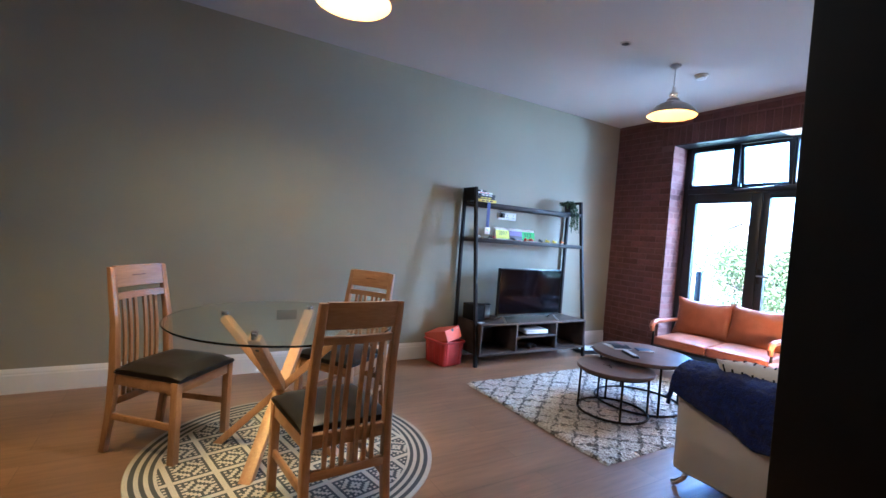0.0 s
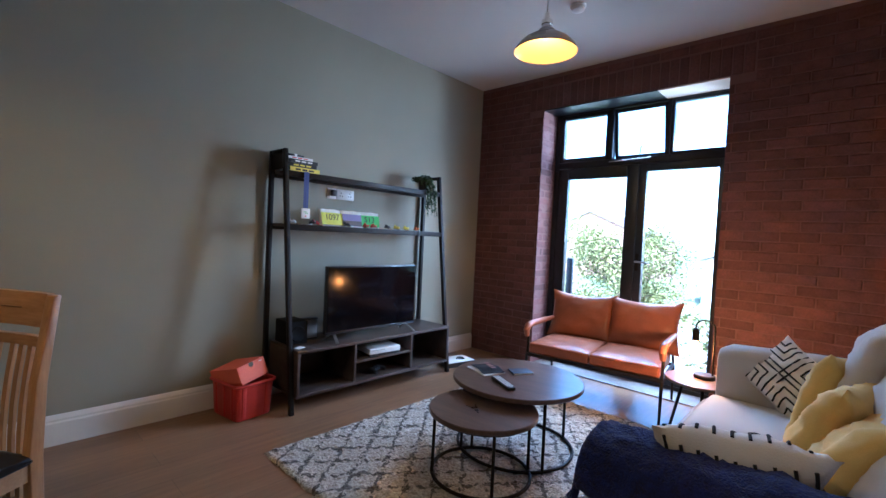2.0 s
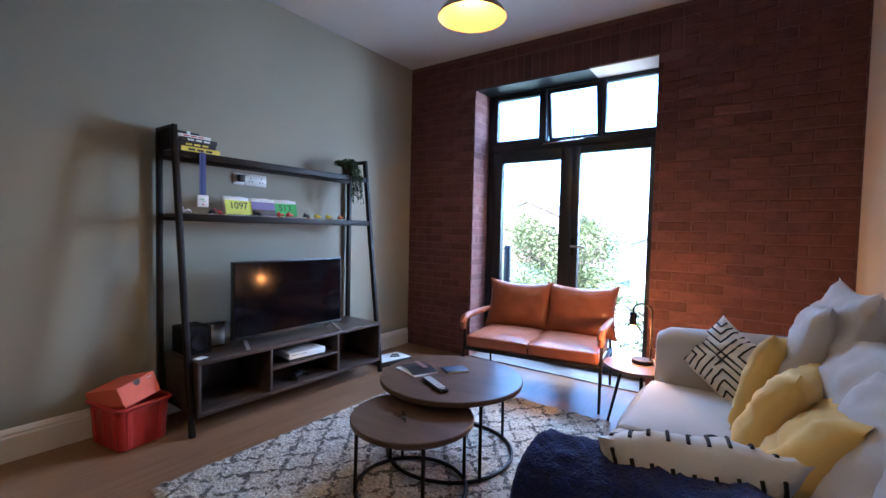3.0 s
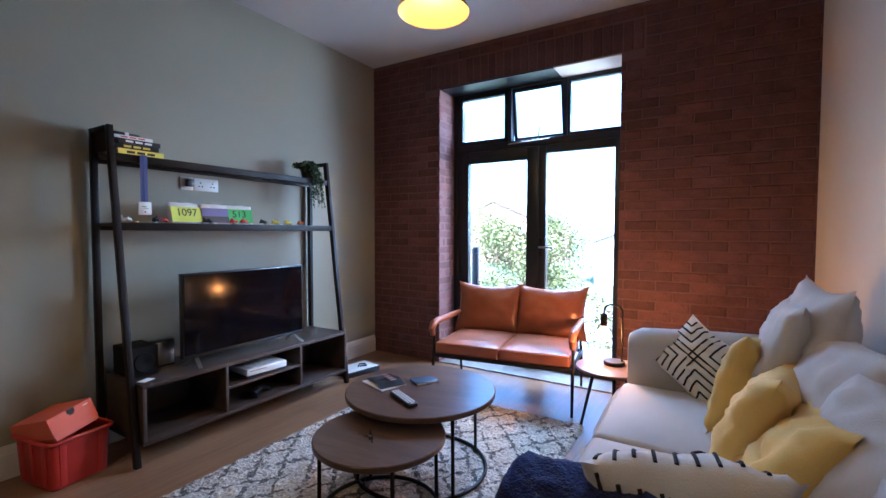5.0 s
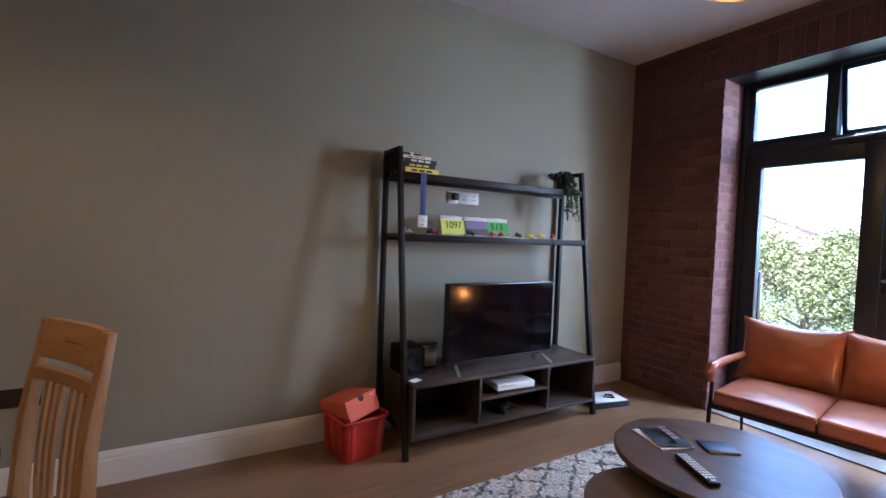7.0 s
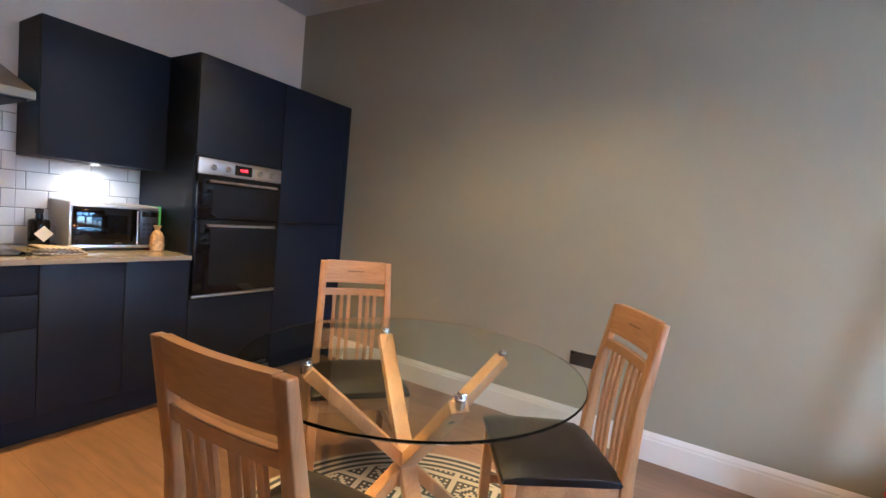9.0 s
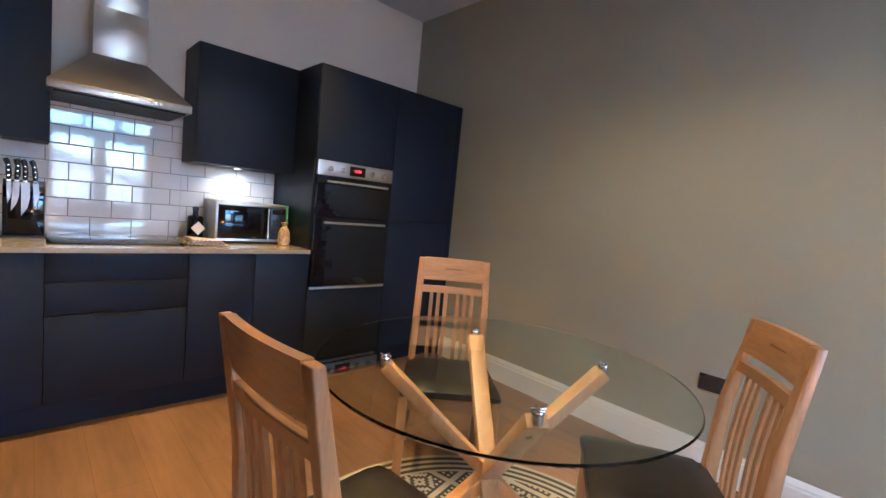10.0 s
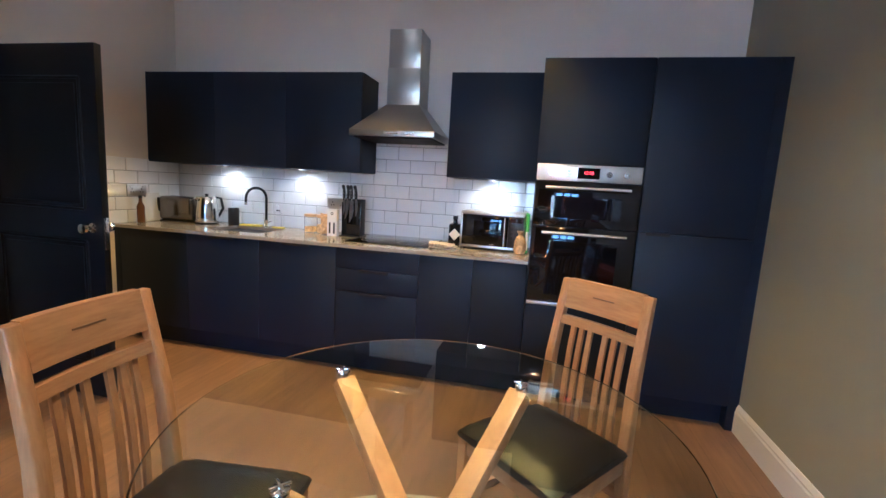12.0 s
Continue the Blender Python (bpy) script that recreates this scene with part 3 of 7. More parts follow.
# ---- window ----
def glazed(parent, y0, y1, z0, z1, x, rail, label=""):
    """A frame of four rails with a pane, in the plane x."""
    bm = boxes((x - 0.03, x + 0.03, y0, y0 + rail, z0, z1), (x - 0.03, x + 0.03, y1 - rail, y1, z0, z1), (x - 0.03, x + 0.03, y0 + rail, y1 - rail, z0, z0 + rail), (x - 0.03, x + 0.03, y0 + rail, y1 - rail, z1 - rail, z1), bevel=0.003)
    f = part("sash", bm, M_FRAME, parent, label)
    g = part("pane", boxes((x - 0.004, x + 0.004, y0 + rail - 0.006, y1 - rail + 0.006, z0 + rail - 0.006, z1 - rail + 0.006)), M_GLASS, parent, "clear window glass")
    g.visible_shadow = False
    return f


FX = 5.425
TZ0, TZ1 = 2.040, 2.105
win = thing("window_1", "dark grey aluminium balcony doors with three lights above, one light tilted open", "window", kind="structure")
bm = boxes((FX - 0.035, FX + 0.045, OY0 + 0.002, OY0 + 0.016, 0.012, OZ1 - 0.002), (FX - 0.035, FX + 0.045, OY1 - 0.052, OY1 - 0.002, 0.012, OZ1 - 0.002),
           (FX - 0.035, FX + 0.045, OY0 + 0.016, OY1 - 0.052, OZ1 - 0.020, OZ1 - 0.002), (FX - 0.036, FX + 0.046, OY0 + 0.016, OY1 - 0.052, TZ0, TZ1),
           (FX - 0.035, FX + 0.045, OY0 + 0.016, OY1 - 0.052, 0.012, 0.045), bevel=0.002)
part("window_frame", bm, M_FRAME, win)
part("mullion", boxes((FX - 0.034, FX + 0.044, 1.915, 1.945, TZ1, OZ1 - 0.020)), M_FRAME, win)
part("mullion", boxes((FX - 0.034, FX + 0.044, 2.435, 2.465, TZ1, OZ1 - 0.020)), M_FRAME, win)
glazed(win, OY0 + 0.018, 1.913, TZ1 + 0.002, OZ1 - 0.022, FX, 0.026)
glazed(win, 2.467, OY1 - 0.054, TZ1 + 0.002, OZ1 - 0.022, FX, 0.042)
tilt = thing("tilted_light", "", "", pose(FX - 0.01, 0, OZ1 - 0.026, 0, 0, 0) @ Euler((0, radians(-9.0), 0)).to_matrix().to_4x4())
tilt.parent = win
tagged(tilt, "top-hung light standing tilted open")
bm = boxes((-0.02, 0.02, 1.948, 1.978, -0.485, 0), (-0.02, 0.02, 2.402, 2.432, -0.485, 0), (-0.02, 0.02, 1.978, 2.402, -0.485, -0.445), (-0.02, 0.02, 1.978, 2.402, -0.038, 0), bevel=0.002)
part("sash", bm, M_FRAME, tilt)
g = part("pane", boxes((-0.004, 0.004, 1.973, 2.407, -0.450, -0.033)), M_GLASS, tilt, "clear window glass")
g.visible_shadow = False
part("stay", beams(((FX - 0.02, 2.18, TZ1 + 0.005), (FX + 0.05, 2.19, 2.23), 0.012, 0.006)), M_CHROME, win, "small metal window stay")
part("winder_bar", tubes(([(FX - 0.06, 2.06, 2.090), (FX - 0.06, 2.45, 2.075)], 0.006)), M_CHROME, win, "thin metal stay bar")
glazed(win, OY0 + 0.018, 2.166, 0.047, TZ0 - 0.002, FX, 0.068, "balcony door leaf")
glazed(win, 2.171, OY1 - 0.054, 0.047, TZ0 - 0.002, FX, 0.110, "balcony door leaf")
part("door_handle", tubes(([(FX - 0.03, 2.140, 1.125), (FX - 0.075, 2.140, 1.125), (FX - 0.08, 2.115, 1.125), (FX - 0.08, 2.015, 1.122)], 0.009)), M_STEEL, win, "steel lever handle")
part("handle_plate", boxes((FX - 0.034, FX - 0.030, 2.125, 2.155, 1.04, 1.20), bevel=0.001), M_BLACKMETAL, win)


# ---- outside ----
solo("ground", boxes((5.7, 900, -700, 700, -3.4, -3.2)), M_GRASS, "dry grass and earth below the balcony", kind="structure")
solo("road", boxes((19, 30, -200, 200, -3.196, -3.17)), M_PAVE, "pale sunlit paved yard", kind="structure")
balc = thing("balcony", "concrete balcony floor with a glass railing", "balcony", kind="structure")
part("slab", boxes((WX + 0.41, 6.55, 0.4, 4.4, -0.22, -0.03)), M_PAVE, balc)
for y in (0.45, 3.33, 4.3):
    part("railing_post", boxes((6.40, 6.45, y - 0.035, y + 0.035, -0.03, 1.07), bevel=0.003), M_FRAME, balc)
for y0, y1 in ((0.5, 1.88), (1.90, 3.28), (3.38, 4.25)):
    g = part("railing_glass", boxes((6.42, 6.432, y0, y1, 0.05, 1.05)), M_GLASS, balc, "clear glass railing pane")
    g.visible_shadow = False


def tree(name, at, height, crown_r, seed, n=5200, label="broad green leafy tree", stretch=1.0, low=0.42):
    rnd = random.Random(seed)
    t = thing(name, label, "tree", pose(*at))
    bm = bmesh.new()
    tube(bm, [(0, 0, 0), (0.05, 0.03, height * 0.25), (-0.03, 0.06, height * 0.5), (0.06, 0, height * 0.8)], [0.16, 0.13, 0.09, 0.03], 10)
    tips = []
    for i in range(16):
        a = i * 2.4 + rnd.uniform(-0.4, 0.4)
        z0 = height * (low + (0.84 - low) * i / 16)
        reach = crown_r * rnd.uniform(0.55, 0.95) * (1 - 0.45 * max(0, i / 16 - 0.5))
        mid = Vector((math.cos(a) * reach * 0.5, math.sin(a) * reach * 0.5 * stretch, z0 + reach * 0.25))
        end = Vector((math.cos(a) * reach, math.sin(a) * reach * stretch, z0 + reach * rnd.uniform(0.25, 0.6)))
        tube(bm, [(0.02, 0.02, z0), mid, end], [0.05, 0.03, 0.008], 6)
        tips += [end, mid.lerp(end, 0.5), mid]
    part("trunk", bm, M_BARK, t, "grey-brown trunk with limbs")
    verts, faces = [], []
    for i in range(n):
        c = rnd.choice(tips)
        p = c + Vector((rnd.gauss(0, 1), rnd.gauss(0, 1), rnd.gauss(0, 0.8))) * crown_r * 0.145
        s = rnd.uniform(0.035, 0.07)
        q = Euler((rnd.uniform(-1, 1), rnd.uniform(-1, 1), rnd.uniform(0, 6.3))).to_matrix()
        k = len(verts)
        verts += [p + q @ Vector(v) * s for v in ((-1, 0, 0), (0, -0.55, 0.15), (1, 0, 0), (0, 0.55, 0.15))]
        faces.append((k, k + 1, k + 2, k + 3))
    me = bpy.data.meshes.new("crown")
    me.from_pydata(verts, [], faces)
    me.materials.append(M_TREELEAF)
    c = new("crown", me)
    c.parent = t
    tagged(c, "sunlit green crown of small leaves", kind="stuff")
    return t


tree("tree", (16.0, 6.3, -3.2), 5.4, 2.0, 3, 15000, low=0.40)
tree("tree", (30.0, 16.0, -3.2), 6.6, 3.0, 8, 9000, "large tree farther off")
for k, y in enumerate((2.5, 1.4, 0.3)):
    tree("shrub", (11.6 + 0.3 * k, y, -3.2), 3.5, 1.1, 20 + k, 3600, "tall ivy-like shrub against the brick outbuilding", 1.0, 0.12)


def gabled(name, x0, x1, y0, y1, z0, h, rise, wall, label, windows=()):
    b = thing(name, label, "building", pose(0, 0, 0), kind="structure")
    bm = bmesh.new()
    ym = (y0 + y1) / 2
    v = [bm.verts.new(p) for p in ((x0, y0, z0), (x0, y1, z0), (x0, y1, z0 + h), (x0, ym, z0 + h + rise), (x0, y0, z0 + h), (x1, y0, z0), (x1, y1, z0), (x1, y1, z0 + h), (x1, ym, z0 + h + rise), (x1, y0, z0 + h))]
    for f in ((0, 4, 3, 2, 1), (5, 6, 7, 8, 9), (0, 5, 9, 4), (1, 2, 7, 6), (0, 1, 6, 5)):
        bm.faces.new([v[i] for i in f])
    part("wall", bm, wall, b, smooth=False)
    bm = bmesh.new()
    for s, ye in ((-1, y0 - 0.3), (1, y1 + 0.3)):
        k = rise / (ym - y0)
        ze = z0 + h - 0.3 * k
        pts = [(x0 - 0.3, ym, z0 + h + rise + 0.05), (x1 + 0.3, ym, z0 + h + rise + 0.05), (x1 + 0.3, ye, ze + 0.05), (x0 - 0.3, ye, ze + 0.05)]
        lo = [bm.verts.new(p) for p in pts]
        hi = [bm.verts.new((p[0], p[1], p[2] + 0.15)) for p in pts]
        for f in ((0, 1, 2, 3),):
            bm.faces.new([lo[i] for i in f])
            bm.faces.new([hi[i] for i in f][::-1])
        for i in range(4):
            bm.faces.new((lo[i], lo[(i + 1) % 4], hi[(i + 1) % 4], hi[i]))
    bmesh.ops.recalc_face_normals(bm, faces=bm.faces[:])
    part("roof", bm, M_ROOF, b, "dark pitched roof", smooth=False)
    for wy, wz in windows:
        w = part("window", boxes((x0 - 0.05, x0 + 0.02, wy - 0.5, wy + 0.5, wz, wz + 1.2), bevel=0.02), M_TRIM, b, "white window frame")
        part("pane", boxes((x0 - 0.07, x0 - 0.052, wy - 0.42, wy + 0.42, wz + 0.08, wz + 1.12)), M_BLACKGLASS, w)
    return b


gabled("house", 40, 50, -3.5, 9.3, -3.2, 3.6, 2.4, M_RENDER, "pale rendered house with a pitched roof beyond the yard")
gabled("outbuilding", 13.4, 18, -3.2, 2.2, -3.2, 3.2, 1.2, M_FARBRICK, "red-brick outbuilding behind the shrubs")
gabled("house", 60, 72, 20, 36, -3.2, 5.4, 3.4, M_FARBRICK, "brick house far behind the trees", ((24.0, -1.2), (29.0, -1.2), (24.0, 1.0), (29.0, 1.0)))


# ---- ceiling fittings ----
def pendant(m):
    p = thing("pendant_lamp", "cream metal pendant lamp with a glowing bulb hanging from the ceiling", "ceiling lamp", m, "pendant lamps in a row")
    top = CEIL
    part("ceiling_rose", lathe([(0, 0), (0.045, 0), (0.045, -0.018), (0.02, -0.032), (0, -0.034)], 28), M_SHADE, p, m=pose(0, 0, top))
    part("cord", tubes(([(0, 0, top - 0.03), (0, 0, PEND_RIM + 0.235)], 0.0035)), M_PLWHITE, p)
    part("neck", lathe([(0, 0.25), (0.014, 0.25), (0.016, 0.21), (0.036, 0.20), (0.036, 0.175), (0.030, 0.17), (0.030, 0.135), (0, 0.135)], 28), M_CHROME, p, "polished metal neck", m=pose(0, 0, PEND_RIM))
    prof = [(0.034, 0.150), (0.052, 0.140), (0.060, 0.118), (0.105, 0.098), (0.150, 0.070), (0.190, 0.030), (0.205, 0.0)]
    part("shade", lathe(prof, 56), M_SHADE, p, "cream enamelled shade", m=pose(0, 0, PEND_RIM))
    part("shade_lining", lathe([(r - 0.003, z - 0.003) for r, z in prof], 56), M_SHADEIN, p, "pale lining of the shade", m=pose(0, 0, PEND_RIM))
    part("bulb", lathe([(0, 0.135), (0.013, 0.132), (0.014, 0.11), (0.028, 0.085), (0.030, 0.068), (0.022, 0.046), (0, 0.036)], 24), M_BULB, p, "glowing lamp bulb", m=pose(0, 0, PEND_RIM + 0.045)).visible_shadow = False
    return p


first = pendant(pose(PEND[0][0], PEND[0][1], 0))
copy_thing(first, pose(PEND[1][0], PEND[1][1], 0))
det = thing("smoke_detector", "round white smoke detector on the ceiling", "smoke detector", pose(4.06, 2.18, CEIL))
part("housing", lathe([(0, 0), (0.055, 0), (0.055, -0.012), (0.046, -0.02), (0.044, -0.034), (0.020, -0.042), (0, -0.043)], 32), M_PLWHITE, det)
part("vent_ring", lathe([(0.047, -0.016), (0.0475, -0.019), (0.0455, -0.0195), (0.047, -0.016)], 32), M_BLACKPLASTIC, det)
snk = thing("recessed_sensor", "small dark round fitting recessed in the ceiling", "ceiling fitting", pose(3.01, 2.21, CEIL - 0.001))
part("rim", lathe([(0.030, 0), (0.042, 0), (0.042, -0.004), (0.030, -0.006), (0.030, 0)], 28), M_STEEL, snk)
part("lens", lathe([(0, -0.001), (0.030, -0.001), (0.030, -0.004), (0, -0.007)], 28), M_BLACKPLASTIC, snk)
# Fittings for the inferred kitchen downlights; their look is made up.
base = None
for px, py in KSPOTS:
    if base is None:
        base = thing("recessed_spotlight", "round steel recessed spotlight glowing warm above the kitchen, inferred and out of view", "ceiling light", pose(px, py, CEIL - 0.001), "kitchen ceiling spotlights")
        part("rim", lathe([(0.032, 0), (0.044, 0), (0.044, -0.004), (0.032, -0.006), (0.032, 0)], 28), M_STEEL, base)
        part("lens", lathe([(0, -0.001), (0.032, -0.001), (0.032, -0.003), (0, -0.003)], 28), M_LED, base, "glowing warm lens").visible_shadow = False
    else:
        copy_thing(base, pose(px, py, CEIL - 0.001))


# ---- dining area ----
RUG_R = 0.80
rr = solo("round_rug", lathe([(0, 0.001), (RUG_R, 0.001), (RUG_R + 0.003, 0.004), (RUG_R, 0.008), (0, 0.008)], 96), round_rug_material(RUG_R), "round flat-woven cream rug with dark stepped diamonds under the table", "rug", pose(0.635, 2.36, 0, 0, 0, 12))


def dining_chair(m):
    c = thing("dining_chair", "pale oak dining chair with slatted back and black leather seat", "chair", m, "chairs round the glass table")
    for s in (-1, 1):
        bm = bmesh.new()
        pts = [(s * 0.188, -0.245, 0), (s * 0.186, -0.215, 0.24), (s * 0.184, -0.205, 0.45), (s * 0.178, -0.222, 0.70), (s * 0.171, -0.275, 1.0)]
        ring = None
        for i, p in enumerate(pts):
            w, d = 0.036, (0.034, 0.04, 0.046, 0.038, 0.026)[i]
            r = [bm.verts.new((p[0] + a * w / 2, p[1] + b * d / 2, p[2])) for a, b in ((-1, -1), (1, -1), (1, 1), (-1, 1))]
            if ring:
                for k in range(4):
                    bm.faces.new((ring[k], ring[(k + 1) % 4], r[(k + 1) % 4], r[k]))
            else:
                bm.faces.new(r[::-1])
            ring = r
        bm.faces.new(ring)
        bmesh.ops.bevel(bm, geom=bm.edges[:], offset=0.004, segments=2, affect="EDGES", profile=0.5)
        part("leg", bm, M_OAK, c, smooth=60)
    for s in (-1, 1):
        part("leg", boxes((s * 0.205 - 0.02, s * 0.205 + 0.02, 0.175, 0.215, 0, 0.44), bevel=0.004), M_OAK, c)
    # head rail, slightly bowed, then the rail below its slot
    for nm, z0, z1, y0, y1, t, hw in (("head_rail", 0.888, 1.003, -0.254, -0.277, 0.024, 0.155), ("slat_rail", 0.822, 0.856, -0.243, -0.249, 0.022, 0.158)):
        bm = bmesh.new()
        n = 8
        prev = None
        for i in range(n + 1):
            u = -1 + 2 * i / n
            x = hw * u
            bow = -0.012 * (1 - u * u)
            r = [bm.verts.new(p) for p in ((x, y0 + bow - t / 2, z0), (x, y0 + bow + t / 2, z0), (x, y1 + bow + t / 2, z1), (x, y1 + bow - t / 2, z1))]
            if prev:
                for k in range(4):
                    bm.faces.new((prev[k], prev[(k + 1) % 4], r[(k + 1) % 4], r[k]))
            else:
                bm.faces.new(r[::-1])
            prev = r
        bm.faces.new(prev)
        bmesh.ops.recalc_face_normals(bm, faces=bm.faces[:])
        part(nm, bm, M_OAKX, c)
    part("inlay", boxes((-0.045, 0.045, -0.2665, -0.2640, 0.946, 0.951)), M_OAKDARK, c, "thin darker inlay on the head rail")
    slat = None
    for x in (-0.108, -0.070, -0.032, 0.032, 0.070, 0.108):
        bm, prev = bmesh.new(), None
        for z, y in ((0.286, -0.222), (0.42, -0.2215), (0.52, -0.222), (0.62, -0.2275), (0.72, -0.2385), (0.826, -0.2545)):
            r = [bm.verts.new((p, q, z)) for p, q in ((-0.0095, y - 0.006), (0.0095, y - 0.006), (0.0095, y + 0.006), (-0.0095, y + 0.006))]
            if prev:
                for k in range(4):
                    bm.faces.new((prev[k], prev[(k + 1) % 4], r[(k + 1) % 4], r[k]))
            else:
                bm.faces.new(r[::-1])
            prev = r
        bm.faces.new(prev)
        bmesh.ops.bevel(bm, geom=[e for e in bm.edges if e.calc_face_angle(0) > 1.0], offset=0.002, segments=1, affect="EDGES", profile=0.5)
        if slat is None:
            slat = part("slat", bm, M_OAK, c, smooth=50, m=pose(x, 0, 0))
        else:
            bm.free()
            same_part(slat, "slat", c, pose(x, 0, 0))
    part("apron", boxes((-0.166, 0.166, -0.212, -0.192, 0.375, 0.435), bevel=0.002), M_OAKX, c)
    part("apron", boxes((-0.184, 0.184, 0.185, 0.207, 0.375, 0.435), bevel=0.002), M_OAKX, c)
    for s in (-1, 1):
        part("side_apron", beams(((s * 0.184, -0.185, 0.405), (s * 0.205, 0.176, 0.405), 0.022, 0.06), bevel=0.002), M_OAKX, c)
        part("stretcher", beams(((s * 0.186, -0.20, 0.20), (s * 0.205, 0.176, 0.20), 0.018, 0.034), bevel=0.002), M_OAKX, c)
    part("stretcher", boxes((-0.168, 0.168, -0.233, -0.209, 0.250, 0.288), bevel=0.002), M_OAKX, c)
    bm = boxes((-0.222, 0.222, -0.19, 0.225, 0.435, 0.482))
    bmesh.ops.subdivide_edges(bm, edges=bm.edges[:], cuts=8, use_grid_fill=True)
    for v in bm.verts:
        u, w = v.co.x / 0.222, (v.co.y - 0.018) / 0.2075
        if v.co.z > 0.46:
            v.co.z += 0.016 * (1 - u ** 4) * (1 - w ** 4) - 0.012 * (abs(u) > 0.98) - 0.012 * (abs(w) > 0.98)
        v.co.x *= 1 - 0.08 * (1 - (v.co.y + 0.19) / 0.415)
    bmesh.ops.bevel(bm, geom=[e for e in bm.edges if e.calc_face_angle(0) > 0.6], offset=0.008, segments=2, affect="EDGES", profile=0.5)
    part("seat", bm, M_SEAT, c, "padded black leather seat", smooth=70)
    return c


chair = dining_chair(pose(0.026, 2.715, 0, 0, 0, -130.5))
copy_thing(chair, pose(1.016, 2.70, 0, 0, 0, 123.5))
copy_thing(chair, pose(0.672, 1.822, 0, 0, 0, 3.7))

TX, TY = 0.56, 2.415
tab = thing("glass_table", "round clear glass dining table on crossed pale oak beams", "dining table", pose(TX, TY, 0))
g = part("tabletop", lathe([(0, 0.752), (0.606, 0.752), (0.610, 0.757), (0.606, 0.762), (0, 0.762)], 112), M_TGLASS, tab, "clear round glass top with polished edge", smooth=20)
g.visible_shadow = False
for i, (dx, dy) in enumerate(((-0.21, -0.33), (-0.30, 0.20), (0.215, 0.315), (0.305, -0.215))):
    a = Vector((-dx * 0.95, -dy * 0.95, 0.0))
    b = Vector((dx, dy, 0.732))
    d = (b - a).normalized()
    bm = beams((a, b, 0.062, 0.040, (0, 0, 1)), bevel=0.003)
    for v in bm.verts:
        if v.co.z < 0.03:
            v.co -= d * (v.co.z / d.z)
    part("crossed_beam", bm, M_OAK, tab, smooth=30)
    part("cap", lathe([(0, 0.725), (0.017, 0.725), (0.017, 0.7515), (0, 0.7515)], 24), M_CHROME, tab, "chrome fixing under the glass", m=pose(dx, dy, 0))
    cap = part("cap_top", lathe([(0, 0.7625), (0.019, 0.7625), (0.018, 0.767), (0.006, 0.769), (0.005, 0.774), (0, 0.775)], 24), M_CHROME, tab, "chrome disc on the glass", m=pose(dx, dy, 0, 0, 0, 20 + 70 * i))
    part("cross_wing", boxes((-0.021, 0.021, -0.003, 0.003, 0.7695, 0.7745), (-0.003, 0.003, -0.021, -0.0032, 0.7695, 0.7745), (-0.003, 0.003, 0.0032, 0.021, 0.7695, 0.7745), bevel=0.001), M_CHROME, cap)
    face = d.cross(Vector((dy, -dx, 0)).normalized())
    face = -face if face.z > 0 else face
    part("bolt_plug", lathe([(0, -0.001), (0.010, -0.001), (0.010, 0.001), (0, 0.0015)], 20), M_BLACKPLASTIC, tab, "dark bolt hole in the beam", m=Matrix.Translation(b - d * 0.075 + face * 0.0202) @ face.to_track_quat("Z", "Y").to_matrix().to_4x4())


def socket_plate(label, m, mat, gangs=2, name="wall_socket"):
    s = thing(name, label, "wall socket", m)
    w = 0.043 * gangs
    part("plate", boxes((-w, w, -0.008, 0, -0.043, 0.043), bevel=0.002), mat, s)
    for k in range(gangs):
        cx = -w + 0.0435 + 0.085 * k + (0.0 if gangs > 1 else 0)
        for hx, hz in ((0, 0.012), (-0.011, -0.012), (0.011, -0.012)):
            part("pin_hole", boxes((cx + hx - 0.0045, cx + hx + 0.0045, -0.0090, -0.0079, hz - 0.0045, hz + 0.0045)), M_BLACKPLASTIC, s)
        part("switch", boxes((cx + 0.012 * (1 if k else -1) - 0.006, cx + 0.012 * (1 if k else -1) + 0.006, -0.011, -0.0075, 0.022, 0.036), bevel=0.001), mat, s)
    return s


socket_plate("black double wall socket above the skirting by the table", pose(0.868, NY, 0.490), M_SOCK)
socket_plate("white double wall socket behind the shelf unit", pose(3.313, NY, 1.585), M_PLWHITE)
socket_plate("white single wall socket with a black plug in it", pose(3.178, NY, 1.585), M_PLWHITE, 1)
pl = thing("plug", "black mains plug pushed into the white socket", "plug", pose(3.186, NY - 0.010, 1.590))
part("body", boxes((-0.024, 0.024, -0.034, 0, -0.026, 0.026), bevel=0.007), M_BLACKPLASTIC, pl)


# ---- shelf unit and television ----
su = thing("ladder_shelf", "black metal ladder shelf over a dark walnut television bench", "shelf unit", pose(0, 0, 0))
X0, X1 = 2.64, 4.21


def front_y(z):
    return 3.395 + (3.62 - 3.395) * z / 1.83


